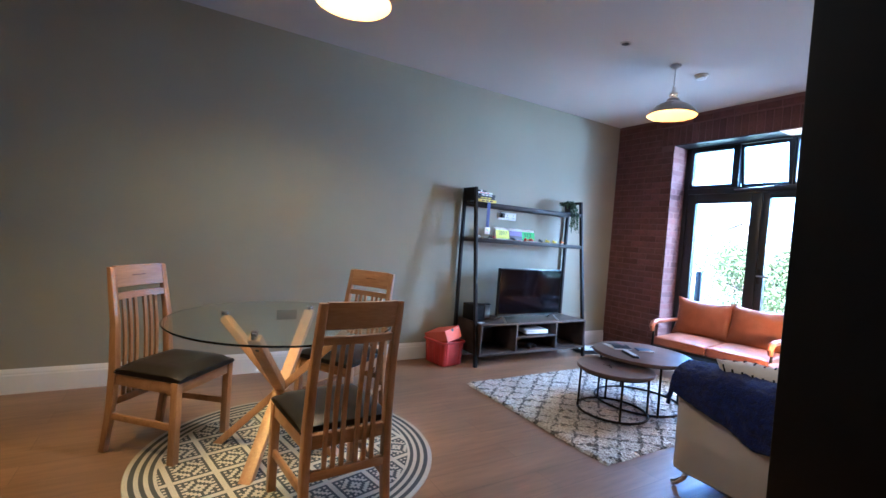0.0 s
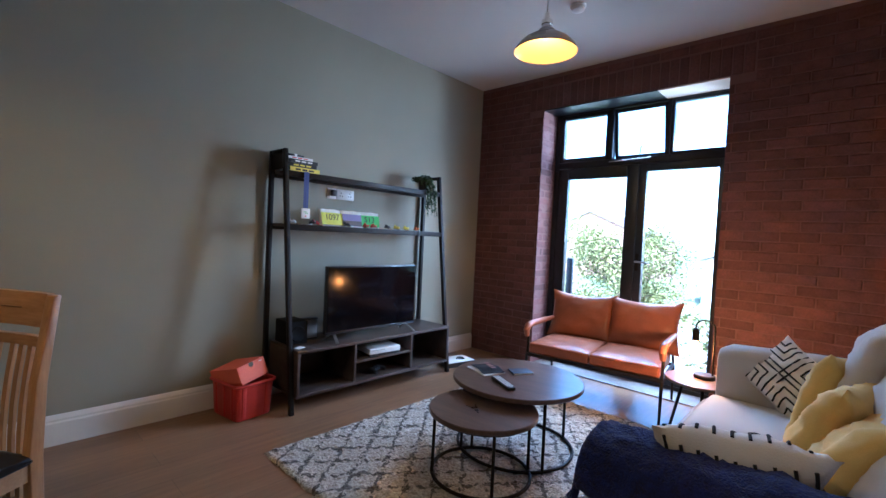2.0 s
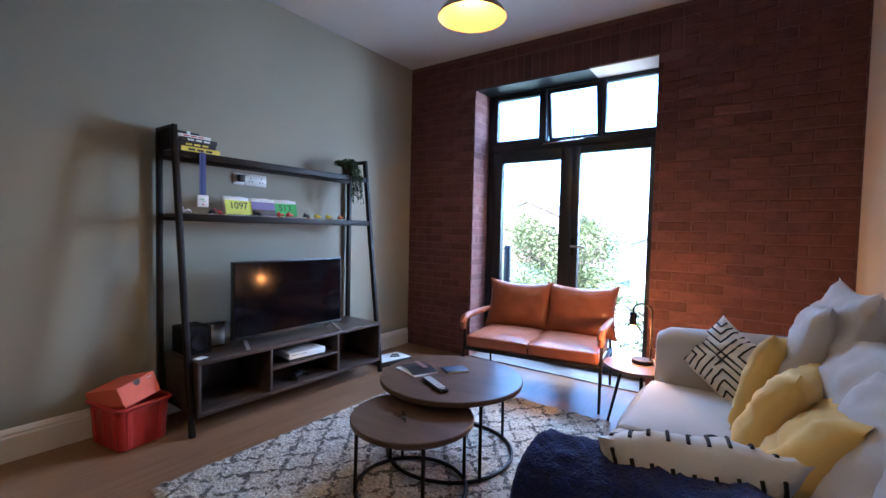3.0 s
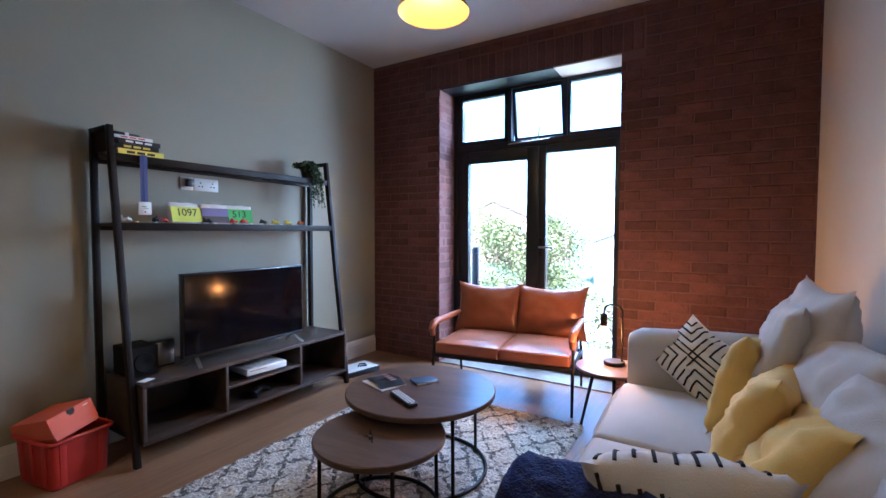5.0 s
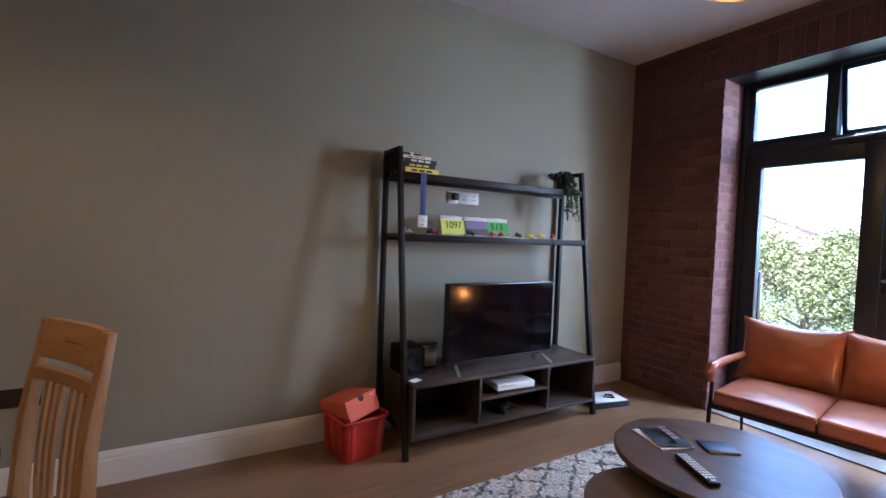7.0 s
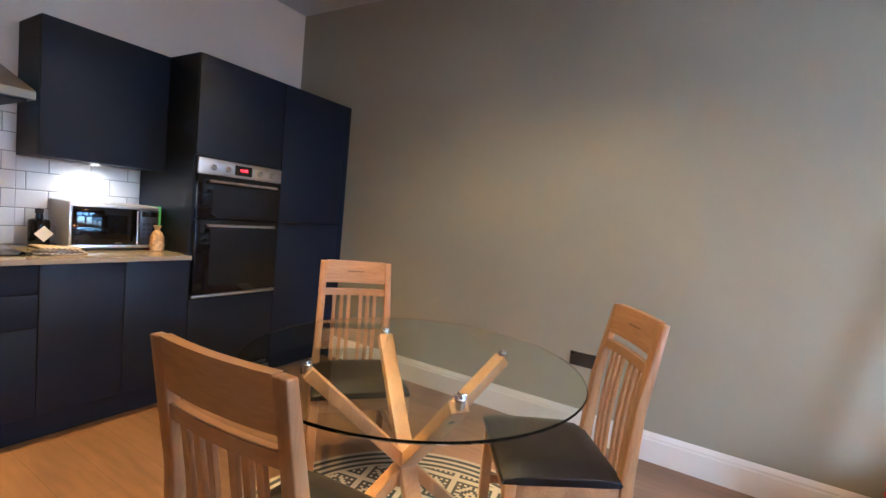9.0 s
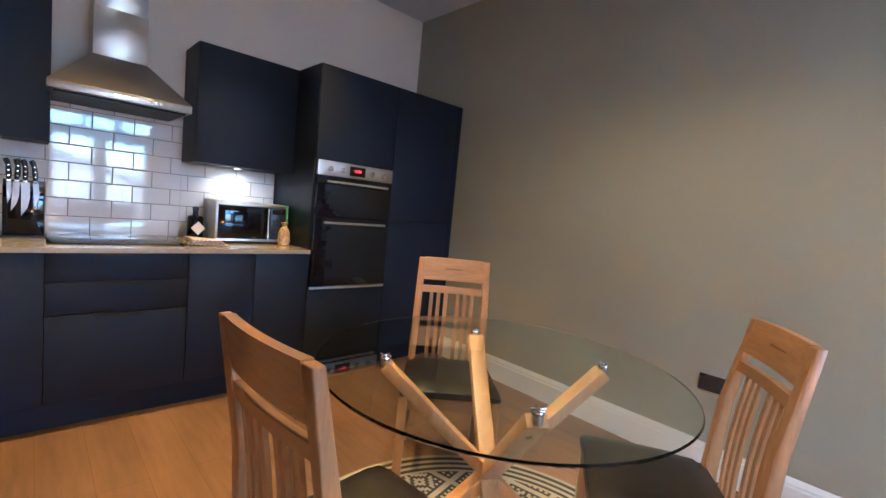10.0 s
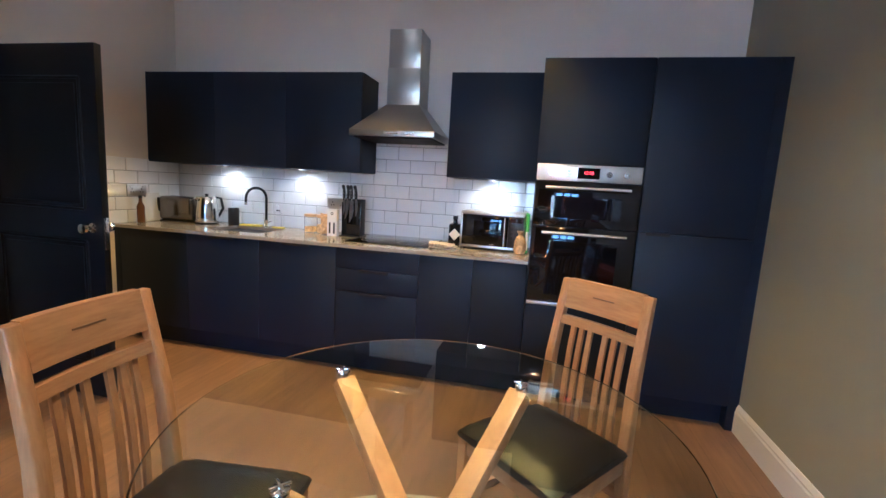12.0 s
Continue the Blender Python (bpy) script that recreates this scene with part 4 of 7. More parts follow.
for x in (X0, X1):
    part("front_post", beams(((x, front_y(0), 0), (x, front_y(1.84), 1.84), 0.03, 0.035, (0, 1, 0)), bevel=0.002), M_BLACKMETAL, su)
    part("rear_post", boxes((x - 0.015, x + 0.015, 3.80, 3.835, 0, 1.84), bevel=0.002), M_BLACKMETAL, su)
    part("top_rail", boxes((x - 0.015, x + 0.015, 3.638, 3.799, 1.812, 1.84), bevel=0.002), M_BLACKMETAL, su)
part("end_plate", boxes((X0 - 0.006, X0 - 0.002, 3.635, 3.80, 1.70, 1.812)), M_BLACKMETAL, su)
for z0, nm in ((1.665, "upper_shelf"), (1.285, "middle_shelf")):
    yf = front_y(z0) - 0.012
    part(nm, boxes((X0 + 0.016, X1 - 0.016, yf + 0.003, 3.80, z0 + 0.006, z0 + 0.026), bevel=0.001), M_CONSOLE, su, "dark walnut board")
    part("shelf_rail", boxes((X0 + 0.016, X1 - 0.016, yf - 0.002, yf + 0.0025, z0 - 0.018, z0 + 0.024), bevel=0.001), M_BLACKMETAL, su)
    part("shelf_rail", boxes((X0 + 0.016, X1 - 0.016, 3.801, 3.806, z0 - 0.018, z0 + 0.024), bevel=0.001), M_BLACKMETAL, su)
C0, C1, CT, CB, CF, CK = 2.664, 4.188, 0.440, 0.110, 3.375, 3.80
for nm, b in (("bench_top", (C0, C1, CF, CK, CT - 0.022, CT)), ("bench_floor", (C0, C1, CF, CK, CB, CB + 0.022)),
              ("side_panel", (C0, C0 + 0.02, CF, CK, CB + 0.022, CT - 0.022)), ("side_panel", (C1 - 0.02, C1, CF, CK, CB + 0.022, CT - 0.022)),
              ("divider", (3.135, 3.153, CF + 0.003, CK, CB + 0.022, CT - 0.022)), ("divider", (3.715, 3.733, CF + 0.003, CK, CB + 0.022, CT - 0.022)),
              ("inner_shelf", (3.153, 3.715, CF + 0.004, CK, 0.272, 0.288)), ("back_panel", (C0 + 0.02, C1 - 0.02, CK - 0.006, CK - 0.001, CB + 0.022, CT - 0.022))):
    part(nm, boxes(b, bevel=0.0012), M_CONSOLE, su, "dark walnut board" if nm == "bench_top" else "")

tv = thing("television", "flat black television on thin silver feet standing on the walnut bench", "television", pose(3.378, 3.50, CT, 0, 0, 0))
part("screen", boxes((-0.438, 0.438, -0.029, -0.025, 0.078, 0.560)), M_SCREEN, tv, "dark glossy screen")
part("bezel", boxes((-0.447, 0.447, -0.0245, 0.012, 0.06, 0.570), bevel=0.003), M_BLACKPLASTIC, tv)
part("bottom_strip", boxes((-0.447, 0.447, -0.030, -0.0248, 0.060, 0.074), bevel=0.001), M_BLACKPLASTIC, tv)
part("rear_housing", boxes((-0.30, 0.30, 0.012, 0.055, 0.09, 0.40), bevel=0.01), M_BLACKPLASTIC, tv)
for s in (-1, 1):
    part("foot", beams(((s * 0.36, 0.0, 0.062), (s * 0.385, -0.10, 0.004), 0.022, 0.006), ((s * 0.36, 0.0, 0.062), (s * 0.385, 0.09, 0.004), 0.022, 0.006)), M_STEEL, tv, "silver foot")

sp = thing("loudspeaker", "black box loudspeaker behind the television on the bench", "loudspeaker", pose(2.76, 3.66, CT))
part("cabinet", boxes((-0.075, 0.075, -0.10, 0.10, 0, 0.165), bevel=0.004), M_MATTBLACK, sp)
part("cone", lathe([(0, -0.002), (0.02, 0.004), (0.052, 0.008), (0.056, 0.002), (0.056, 0)], 28), M_MATTBLACK, sp, m=pose(0, -0.100, 0.075, 90))
hb = thing("router", "dark grey box with a pale front beside the loudspeaker", "router", pose(2.915, 3.68, CT))
part("body", boxes((-0.06, 0.06, -0.03, 0.03, 0, 0.16), bevel=0.006), M_BLACKPLASTIC, hb)
part("front_plate", boxes((-0.052, 0.052, -0.033, -0.0302, 0.01, 0.15), bevel=0.001), M_STEEL, hb, "pale front plate")
solo("note_card", boxes((-0.035, 0.035, -0.025, 0.025, 0, 0.002)), M_PAPER, "small white card lying on the bench end", "card", pose(2.72, 3.46, CT, 0, 0, 20))
gc = thing("game_console", "white flat game console lying on the bench shelf", "game console", pose(3.45, 3.50, 0.288, 0, 0, -4))
part("case", boxes((-0.148, 0.148, -0.115, 0.115, 0.022, 0.064), bevel=0.002), M_PLWHITE, gc)
part("base", boxes((-0.145, 0.145, -0.112, 0.112, 0.003, 0.0215), bevel=0.002), M_BLACKPLASTIC, gc, "black vented base")
part("disc_slot", boxes((-0.13, -0.01, -0.1165, -0.1152, 0.048, 0.051)), M_BLACKPLASTIC, gc)
pad = thing("game_controller", "black game controller lying on the bench floor", "game controller", pose(3.43, 3.50, CB + 0.022, 0, 0, 25))
part("body", boxes((-0.045, 0.045, -0.03, 0.03, 0.004, 0.038), bevel=0.014, seg=3), M_BLACKPLASTIC, pad)
for s in (-1, 1):
    part("grip", tubes(([(s * 0.045, 0.0, 0.022), (s * 0.068, -0.03, 0.018), (s * 0.074, -0.06, 0.014)], [0.022, 0.019, 0.012])), M_BLACKPLASTIC, pad)
    part("stick", lathe([(0, 0), (0.007, 0), (0.007, 0.008), (0.010, 0.012), (0, 0.013)], 16), M_BLACKMETAL, pad, m=pose(s * 0.022, -0.004, 0.037))

# upper shelf: books, trailing plant, ribbon with a medal tag
US, MS = 1.665 + 0.0265, 1.285 + 0.0265


def book(x, y, z, w, d, h, rz, cover, label, band=None):
    b = thing("book", label, "book", pose(x, y, z, 0, 0, rz), "books stacked on the shelf")
    part("cover", boxes((-w / 2, w / 2, -d / 2, -d / 2 + 0.003, 0, h), (-w / 2, w / 2, -d / 2 + 0.003, d / 2, 0, 0.002), (-w / 2, w / 2, -d / 2 + 0.003, d / 2, h - 0.002, h)), cover, b)
    part("pages", boxes((-w / 2 + 0.003, w / 2 - 0.003, -d / 2 + 0.004, d / 2 - 0.004, 0.0022, h - 0.0022)), M_PAPER, b, "white page block")
    if band:
        for i in range(3):
            part("title_bar", boxes((-w * 0.32 + i * w * 0.22, -w * 0.32 + i * w * 0.22 + w * 0.17, -d / 2 - 0.0008, -d / 2 - 0.0001, h * 0.3, h * 0.7)), band, b, "printed title bar")


book(2.80, 3.70, US, 0.24, 0.155, 0.033, 1, M_YELLOWP, "yellow book lying at the bottom of the stack", M_BLACKPLASTIC)
book(2.785, 3.70, US + 0.034, 0.22, 0.15, 0.028, -2, M_BLACKPLASTIC, "black book with yellow title lying in the stack", M_YELLOWP)
book(2.79, 3.70, US + 0.063, 0.225, 0.15, 0.026, 2, M_BLACKPLASTIC, "dark book with yellow and white title bars", M_PAPER)
book(2.765, 3.70, US + 0.090, 0.20, 0.14, 0.018, -1, M_PAPER, "white book with a red mark near the top", M_REDP)
bk = thing("sunglasses_case", "black folded case with a pale strap on top of the books", "case", pose(2.745, 3.70, US + 0.1085, 0, 0, 4))
part("body", boxes((-0.07, 0.07, -0.035, 0.035, 0, 0.022), bevel=0.008), M_BLACKPLASTIC, bk)
part("strap", boxes((-0.012, 0.008, -0.0365, 0.0365, 0.0, 0.0235), bevel=0.001), M_PLWHITE, bk)

rb = thing("medal_ribbon", "blue ribbon hanging from the shelf with a small white square medal", "medal", pose(2.785, front_y(1.6) - 0.022, 1.665))
part("ribbon", boxes((-0.019, 0.004, -0.001, 0.001, -0.235, 0.026), (-0.003, 0.018, -0.004, -0.002, -0.235, 0.026)), M_BLUE, rb)
part("medal", boxes((-0.034, 0.034, -0.006, 0.002, -0.310, -0.237), bevel=0.003), M_PLWHITE, rb, "white square medal")
part("print", boxes((-0.018, 0.008, -0.0068, -0.0061, -0.265, -0.260), (-0.006, 0.018, -0.0068, -0.0061, -0.275, -0.271)), M_GREEN, rb)
part("print", boxes((-0.005, 0.005, -0.0068, -0.0061, -0.298, -0.289)), M_REDP, rb)

plant = thing("trailing_plant", "trailing green plant in a dark pot at the shelf end", "plant", pose(4.03, 3.65, US))
part("pot", lathe([(0, 0), (0.036, 0), (0.045, 0.085), (0.041, 0.085), (0.034, 0.01), (0, 0.01)], 24), M_BLACKPLASTIC, plant)
part("soil", lathe([(0, 0.07), (0.039, 0.07), (0.039, 0.068), (0, 0.068)], 20), M_BARK, plant)
rnd = random.Random(5)
verts, faces = [], []
stems = bmesh.new()
for i in range(46):
    a = rnd.uniform(0, 6.28)
    front = i % 2 == 0
    out = rnd.uniform(0.04, 0.105)
    if front:
        a = rnd.uniform(-2.5, -0.5)
    drop = rnd.uniform(0.12, 0.33) if front else rnd.uniform(-0.07, 0.05)
    p0 = Vector((0, 0, 0.08))
    p1 = Vector((math.cos(a) * out * 0.7, math.sin(a) * out * 0.7, 0.12 + rnd.uniform(-0.02, 0.03)))
    p2 = Vector((math.cos(a) * out + 0.02 * front, min(math.sin(a) * out, 0.1) - 0.02 * front, 0.08 - drop * 0.4))
    p3 = p2 + Vector((rnd.uniform(-0.02, 0.03), rnd.uniform(-0.015, 0.01), -drop * 0.6 if front else 0.02))
    tube(stems, [p0, p1, p2, p3], 0.0014, 5)
    for k in range(26):
        u = rnd.uniform(0.15, 1) * 3
        q = (p0, p1, p2, p3)[min(2, int(u))].lerp((p0, p1, p2, p3)[min(3, int(u) + 1)], u - int(u))
        e = Euler((rnd.uniform(-1.3, 1.3), rnd.uniform(-1.3, 1.3), rnd.uniform(0, 6.3))).to_matrix()
        s = rnd.uniform(0.009, 0.015)
        c = q + Vector((rnd.uniform(-1, 1), rnd.uniform(-1, 1), rnd.uniform(-1, 1))) * 0.010
        j = len(verts)
        verts += [c + e @ Vector(v) * s for v in ((-1, 0, 0), (-0.2, -0.6, 0.15), (1, 0, 0), (-0.2, 0.6, 0.15))]
        faces.append((j, j + 1, j + 2, j + 3))
part("stems", stems, M_LEAF, plant)
me = bpy.data.meshes.new("leaves")
me.from_pydata(verts, [], faces)
me.materials.append(M_LEAF)
lv = new("leaves", me)
lv.parent = plant
tagged(lv, "many small hanging green leaves", kind="stuff")


def bib(x, rz, panel, number, w, label, dark=M_BLACKPLASTIC):
    b = thing("race_bib", label, "race number", pose(x, 3.655, MS, -14, 0, rz), "race numbers on the shelf")
    bm = bmesh.new()
    n = 10
    row = []
    for i in range(n + 1):
        u = i / n - 0.5
        y = 0.018 * (4 * u * u)
        row.append([bm.verts.new((u * w, y, z)) for z in (0.0, 0.137 + 0.002 * math.sin(i * 1.3))])
    for a, c in zip(row, row[1:]):
        bm.faces.new((a[0], c[0], c[1], a[1]))
    ob = part("sheet", bm, M_PAPER, b, "white paper sheet")
    ob.modifiers.new("thick", "SOLIDIFY").thickness = 0.0012
    part("colour_panel", boxes((-w * 0.46, w * 0.46, -0.003, -0.0015, 0.010, 0.108)), panel, b)
    if number:
        text_mesh("number", number, 0.068, dark, b, pose(0, -0.0042, 0.070, 90))
    else:
        part("picture_band", boxes((-w * 0.46, w * 0.46, -0.0038, -0.0031, 0.012, 0.052)), M_CONSOLE, b, "dark printed band")


bib(3.075, 4, M_LIME, "1097", 0.215, "white race number with a lime panel reading 1097")
bib(3.263, 0, M_VIOLET, "", 0.20, "violet printed race sheet leaning on the shelf")
bib(3.435, -8, M_GREEN, "513", 0.205, "white race number with a green panel reading 513", M_BLACKPLASTIC)


def strap_heap(x, y, mats, seed, label):
    rn = random.Random(seed)
    s = thing("medal", label, "medal", pose(x, y, MS, 0, 0, rn.uniform(0, 90)), "medals lying on the shelf")
    part("disc", lathe([(0, 0), (0.022, 0), (0.022, 0.004), (0, 0.005)], 20), M_BRASS if seed % 2 else M_STEEL, s, "round metal medal", m=pose(0.03, 0, 0.001))
    bm = bmesh.new()
    pts = []
    for k in range(14):
        a = k * 0.75
        pts.append((-0.02 + math.cos(a) * 0.035 * (1 - k / 28), math.sin(a) * 0.022, 0.008 + 0.002 * k * (k % 3 == 0) + 0.010 * abs(math.sin(k))))
    tube(bm, pts, 0.0055, 6)
    part("ribbon", bm, mats, s, "crumpled ribbon")


for x, y, mt, sd, lb in ((2.72, 3.60, M_PLWHITE, 1, "white ribbon and medal lying on the shelf"), (2.86, 3.61, M_BLACKPLASTIC, 2, "black ribbon and medal in a heap"), (2.93, 3.64, M_REDP, 3, "dark red ribbon with a round medal"),
                         (3.17, 3.58, M_BLACKPLASTIC, 4, "black ribbon in front of the race numbers"), (3.33, 3.57, M_REDP, 5, "red ribbon lying along the shelf edge"), (3.40, 3.57, M_REDP, 6, "red ribbon with a steel medal"),
                         (3.60, 3.61, M_BLACKPLASTIC, 7, "black ribbon curled beside the green number"), (3.70, 3.60, M_YELLOWP, 8, "yellow ribbon with a medal"), (3.80, 3.60, M_YELLOWP, 9, "yellow ribbon lying flat"), (3.92, 3.60, M_ORANGEP, 10, "orange ribbon with a medal near the shelf end")):
    strap_heap(x, y, mt, sd, lb)

fl = thing("flat_ribbon", "long red ribbon lying flat along the shelf edge", "ribbon", pose(3.36, 3.585, MS))
bm = bmesh.new()
prev = None
for i in range(17):
    u = i / 16
    y, z = 0.012 * math.sin(u * 5), 0.0015 + 0.004 * abs(math.sin(u * 7))
    r = [bm.verts.new(p) for p in ((-0.13 + 0.26 * u, y - 0.014, z), (-0.13 + 0.26 * u, y + 0.014, z), (-0.13 + 0.26 * u, y + 0.014, z + 0.0015), (-0.13 + 0.26 * u, y - 0.014, z + 0.0015))]
    if prev:
        for k in range(4):
            bm.faces.new((prev[k], prev[(k + 1) % 4], r[(k + 1) % 4], r[k]))
    prev = r
part("strap", bm, M_REDP, fl)

# red storage box and shoe box
rbx = thing("storage_box", "open red plastic storage box standing against the wall", "storage box", pose(2.418, 3.658, 0, 0, 0, 9))


def tapered(rings):
    """Rounded rectangles (half x, half y, z, corner) joined into a skin."""
    bm, prev = bmesh.new(), None
    for hx, hy, z, r in rings:
        pts = []
        for cx, cy, a0 in ((hx - r, hy - r, 0), (r - hx, hy - r, 90), (r - hx, r - hy, 180), (hx - r, r - hy, 270)):
            pts += [(cx + r * math.cos(radians(a0 + 22.5 * k)), cy + r * math.sin(radians(a0 + 22.5 * k)), z) for k in range(5)]
        ring = [bm.verts.new(p) for p in pts]
        if prev:
            for i in range(len(ring)):
                bm.faces.new((prev[i], prev[(i + 1) % len(ring)], ring[(i + 1) % len(ring)], ring[i]))
        else:
            bm.faces.new(ring[::-1])
        prev = ring
    bm.faces.new(prev)
    return bm


part("tub", tapered([(0.122, 0.142, 0.002, 0.03), (0.128, 0.148, 0.010, 0.03), (0.138, 0.158, 0.232, 0.03), (0.133, 0.153, 0.232, 0.027), (0.120, 0.140, 0.012, 0.027)]), M_RED, rbx, smooth=40)
bm = bmesh.new()
loop = []
for cx, cy, a0 in ((0.112, 0.132, 0), (-0.112, 0.132, 90), (-0.112, -0.132, 180), (0.112, -0.132, 270)):
    loop += [(cx + 0.033 * math.cos(radians(a0 + 15 * k)), cy + 0.033 * math.sin(radians(a0 + 15 * k)), 0.238) for k in range(7)]
tube(bm, loop, 0.0115, 8, closed=True)
part("rim", bm, M_RED, rbx, "rounded rolled rim")
for x in (-0.085, 0.085):
    part("rib", beams(((x * 0.93, -0.147, 0.015), (x, -0.159, 0.228), 0.030, 0.008, (0, 1, 0)), bevel=0.002), M_RED, rbx)
    part("rib", beams(((x * 0.93, 0.147, 0.015), (x, 0.159, 0.228), 0.030, 0.008, (0, 1, 0)), bevel=0.002), M_RED, rbx)
for y in (-0.10, 0.0, 0.10):
    part("rib", beams(((-0.127, y * 0.93, 0.015), (-0.139, y, 0.228), 0.008, 0.030, (0, 1, 0)), bevel=0.002), M_RED, rbx)
sbx = thing("shoe_box", "orange-red cardboard shoe box resting tilted in the open storage box", "shoe box", pose(2.418, 3.465, 0.280, -15, -12, 13))
part("box", boxes((-0.096, 0.096, 0.002, 0.318, 0, 0.112), bevel=0.0015), M_REDCARD, sbx)
part("lid", boxes((-0.1, 0.1, 0, 0.32, 0.112, 0.117), (-0.1, -0.0965, 0, 0.32, 0.020, 0.112), (0.0965, 0.1, 0, 0.32, 0.020, 0.112), (-0.0965, 0.0965, -0.001, 0.0015, 0.005, 0.112)), M_REDCARD2, sbx, "paler orange-red lid with an end flap")
part("finger_hole", boxes((-0.017, 0.017, -0.0018, -0.0012, 0.094, 0.1165), (-0.010, 0.010, -0.0018, -0.0012, 0.086, 0.094)), M_BLACKPLASTIC, sbx, "dark half-round finger hole")
part("printed_mark", boxes((0.055, 0.078, -0.0018, -0.0012, 0.098, 0.102)), M_PAPER, sbx, "small white printed mark")

# things on the floor right of the bench
pt = thing("tray_with_papers", "dark flat box with a white sheet on the floor", "box", pose(4.47, 3.52, 0, 0, 0, -12))
part("box", boxes((-0.17, 0.17, -0.11, 0.11, 0, 0.045), bevel=0.003), M_BLACKPLASTIC, pt)
part("sheet", boxes((-0.165, 0.16, -0.105, 0.10, 0.0455, 0.050), bevel=0.001), M_PAPER, pt, "white sheet on the box")
part("cable", tubes(([(0.0, -0.02, 0.056), (0.04, 0.02, 0.060), (0.09, 0.0, 0.056), (0.07, -0.05, 0.056), (0.01, -0.03, 0.058)], 0.006)), M_BLACKPLASTIC, pt, "black coiled cable")
gl = thing("glass_vase", "small clear glass vase standing on the floor by the skirting", "vase", pose(4.42, 3.74, 0))
part("body", lathe([(0, 0.003), (0.035, 0.003), (0.042, 0.06), (0.030, 0.12), (0.036, 0.16), (0.033, 0.16), (0.027, 0.12), (0.038, 0.06), (0.030, 0.01), (0, 0.01)], 28), M_CLEAR, gl)
part("pebbles", lathe([(0, 0.012), (0.030, 0.012), (0.034, 0.045), (0, 0.05)], 16), M_STEEL, gl)


# ---- rug and coffee tables ----
RX0, RX1, RY0, RY1 = 2.27, 4.40, 1.49, 3.01
rnd = random.Random(9)
nx, ny = 210, 150
verts, faces = [], []
for j in range(ny + 1):
    for i in range(nx + 1):
        x, y = RX0 + (RX1 - RX0) * i / nx, RY0 + (RY1 - RY0) * j / ny
        e = min(i, nx - i, j, ny - j)
        n1 = noise.noise(Vector((x * 14, y * 14, 0)))
        n2 = noise.noise(Vector((x * 38, y * 38, 3)))
        z = 0.020 + 0.009 * n1 + 0.008 * n2 + rnd.uniform(-0.002, 0.002)
        if e < 3:
            z *= (0.12, 0.6, 0.85)[e]
        w = 0.012 * noise.noise(Vector((x * 20, y * 20, 9))) * (e < 2)
        verts.append((x - 3.335 + w, y - 2.25 + w, max(0.002, z)))
for j in range(ny):
    for i in range(nx):
        a = j * (nx + 1) + i
        faces.append((a, a + 1, a + nx + 2, a + nx + 1))
me = bpy.data.meshes.new("shag_rug")
me.from_pydata(verts, [], faces)
me.materials.append(rug_material())
for p in me.polygons:
    p.use_smooth = True
rg = new("shag_rug", me)
rg.location = (3.335, 2.25, 0)
tagged(rg, "cream shag rug with broken dark diamond lines under the coffee tables", "rug")


def nest_table(x, y, r, h, rr_, rot, label):
    t = thing("coffee_table", label, "coffee table", pose(x, y, 0, 0, 0, rot), "nesting round coffee tables")
    part("tabletop", lathe([(0, h - 0.026), (r - 0.004, h - 0.026), (r, h - 0.022), (r, h - 0.004), (r - 0.004, h), (0, h)], 72), M_TABLETOP, t, "dark brown wood-look round top")
    ring = [(rr_ * math.cos(a), rr_ * math.sin(a), 0.030) for a in (2 * math.pi * i / 48 for i in range(48))]
    bm = bmesh.new()
    tube(bm, ring, 0.0095, 8, closed=True)
    part("base_ring", bm, M_BLACKMETAL, t)
    bm = bmesh.new()
    tube(bm, [(p[0] * 0.985, p[1] * 0.985, h - 0.035) for p in ring], 0.008, 8, closed=True)
    part("upper_ring", bm, M_BLACKMETAL, t)
    for k in range(4):
        a = math.pi / 4 + k * math.pi / 2
        part("leg", tubes(([(rr_ * math.cos(a), rr_ * math.sin(a), 0.03), (rr_ * 0.985 * math.cos(a), rr_ * 0.985 * math.sin(a), h - 0.028)], 0.0085)), M_BLACKMETAL, t)


nest_table(3.43, 2.112, 0.392, 0.440, 0.345, 15, "larger round coffee table with dark wood top and black ring base")
nest_table(3.015, 2.045, 0.290, 0.375, 0.262, 5, "smaller round coffee table with dark wood top beside the larger one")
mg = thing("magazine", "dark folded magazine lying open on the coffee table", "magazine", pose(3.385, 2.312, 0.441, 0, 0, -117))
part("pages", boxes((-0.096, 0.104, -0.090, 0.066, 0, 0.0055), bevel=0.001), M_PAPER, mg, "pale pages", m=pose(0, 0, 0, 0, 0, 9))
bm = bmesh.new()
rows_ = []
for i in range(13):
    u = i / 12
    x, lift = -0.098 + 0.196 * u, 0.007 + 0.012 * math.sin(math.pi * u) ** 2 * (0.4 + u)
    rows_.append([bm.verts.new(p) for p in ((x, -0.072, lift), (x, 0.074, lift + 0.002), (x, 0.074, lift + 0.0035), (x, -0.072, lift + 0.0015))])
for p, q in zip(rows_, rows_[1:]):
    for k in range(4):
        bm.faces.new((p[k], p[(k + 1) % 4], q[(k + 1) % 4], q[k]))
bm.faces.new(rows_[0][::-1])
bm.faces.new(rows_[-1])
bmesh.ops.recalc_face_normals(bm, faces=bm.faces[:])
part("cover", bm, M_BLACKMETAL, mg, "dark glossy cover")
for i in range(4):
    part("title_bar", boxes((-0.060 + i * 0.033, -0.036 + i * 0.033, 0.002, 0.034, 0.0300, 0.0306)), M_TITLE, mg, "pale pink title bar")
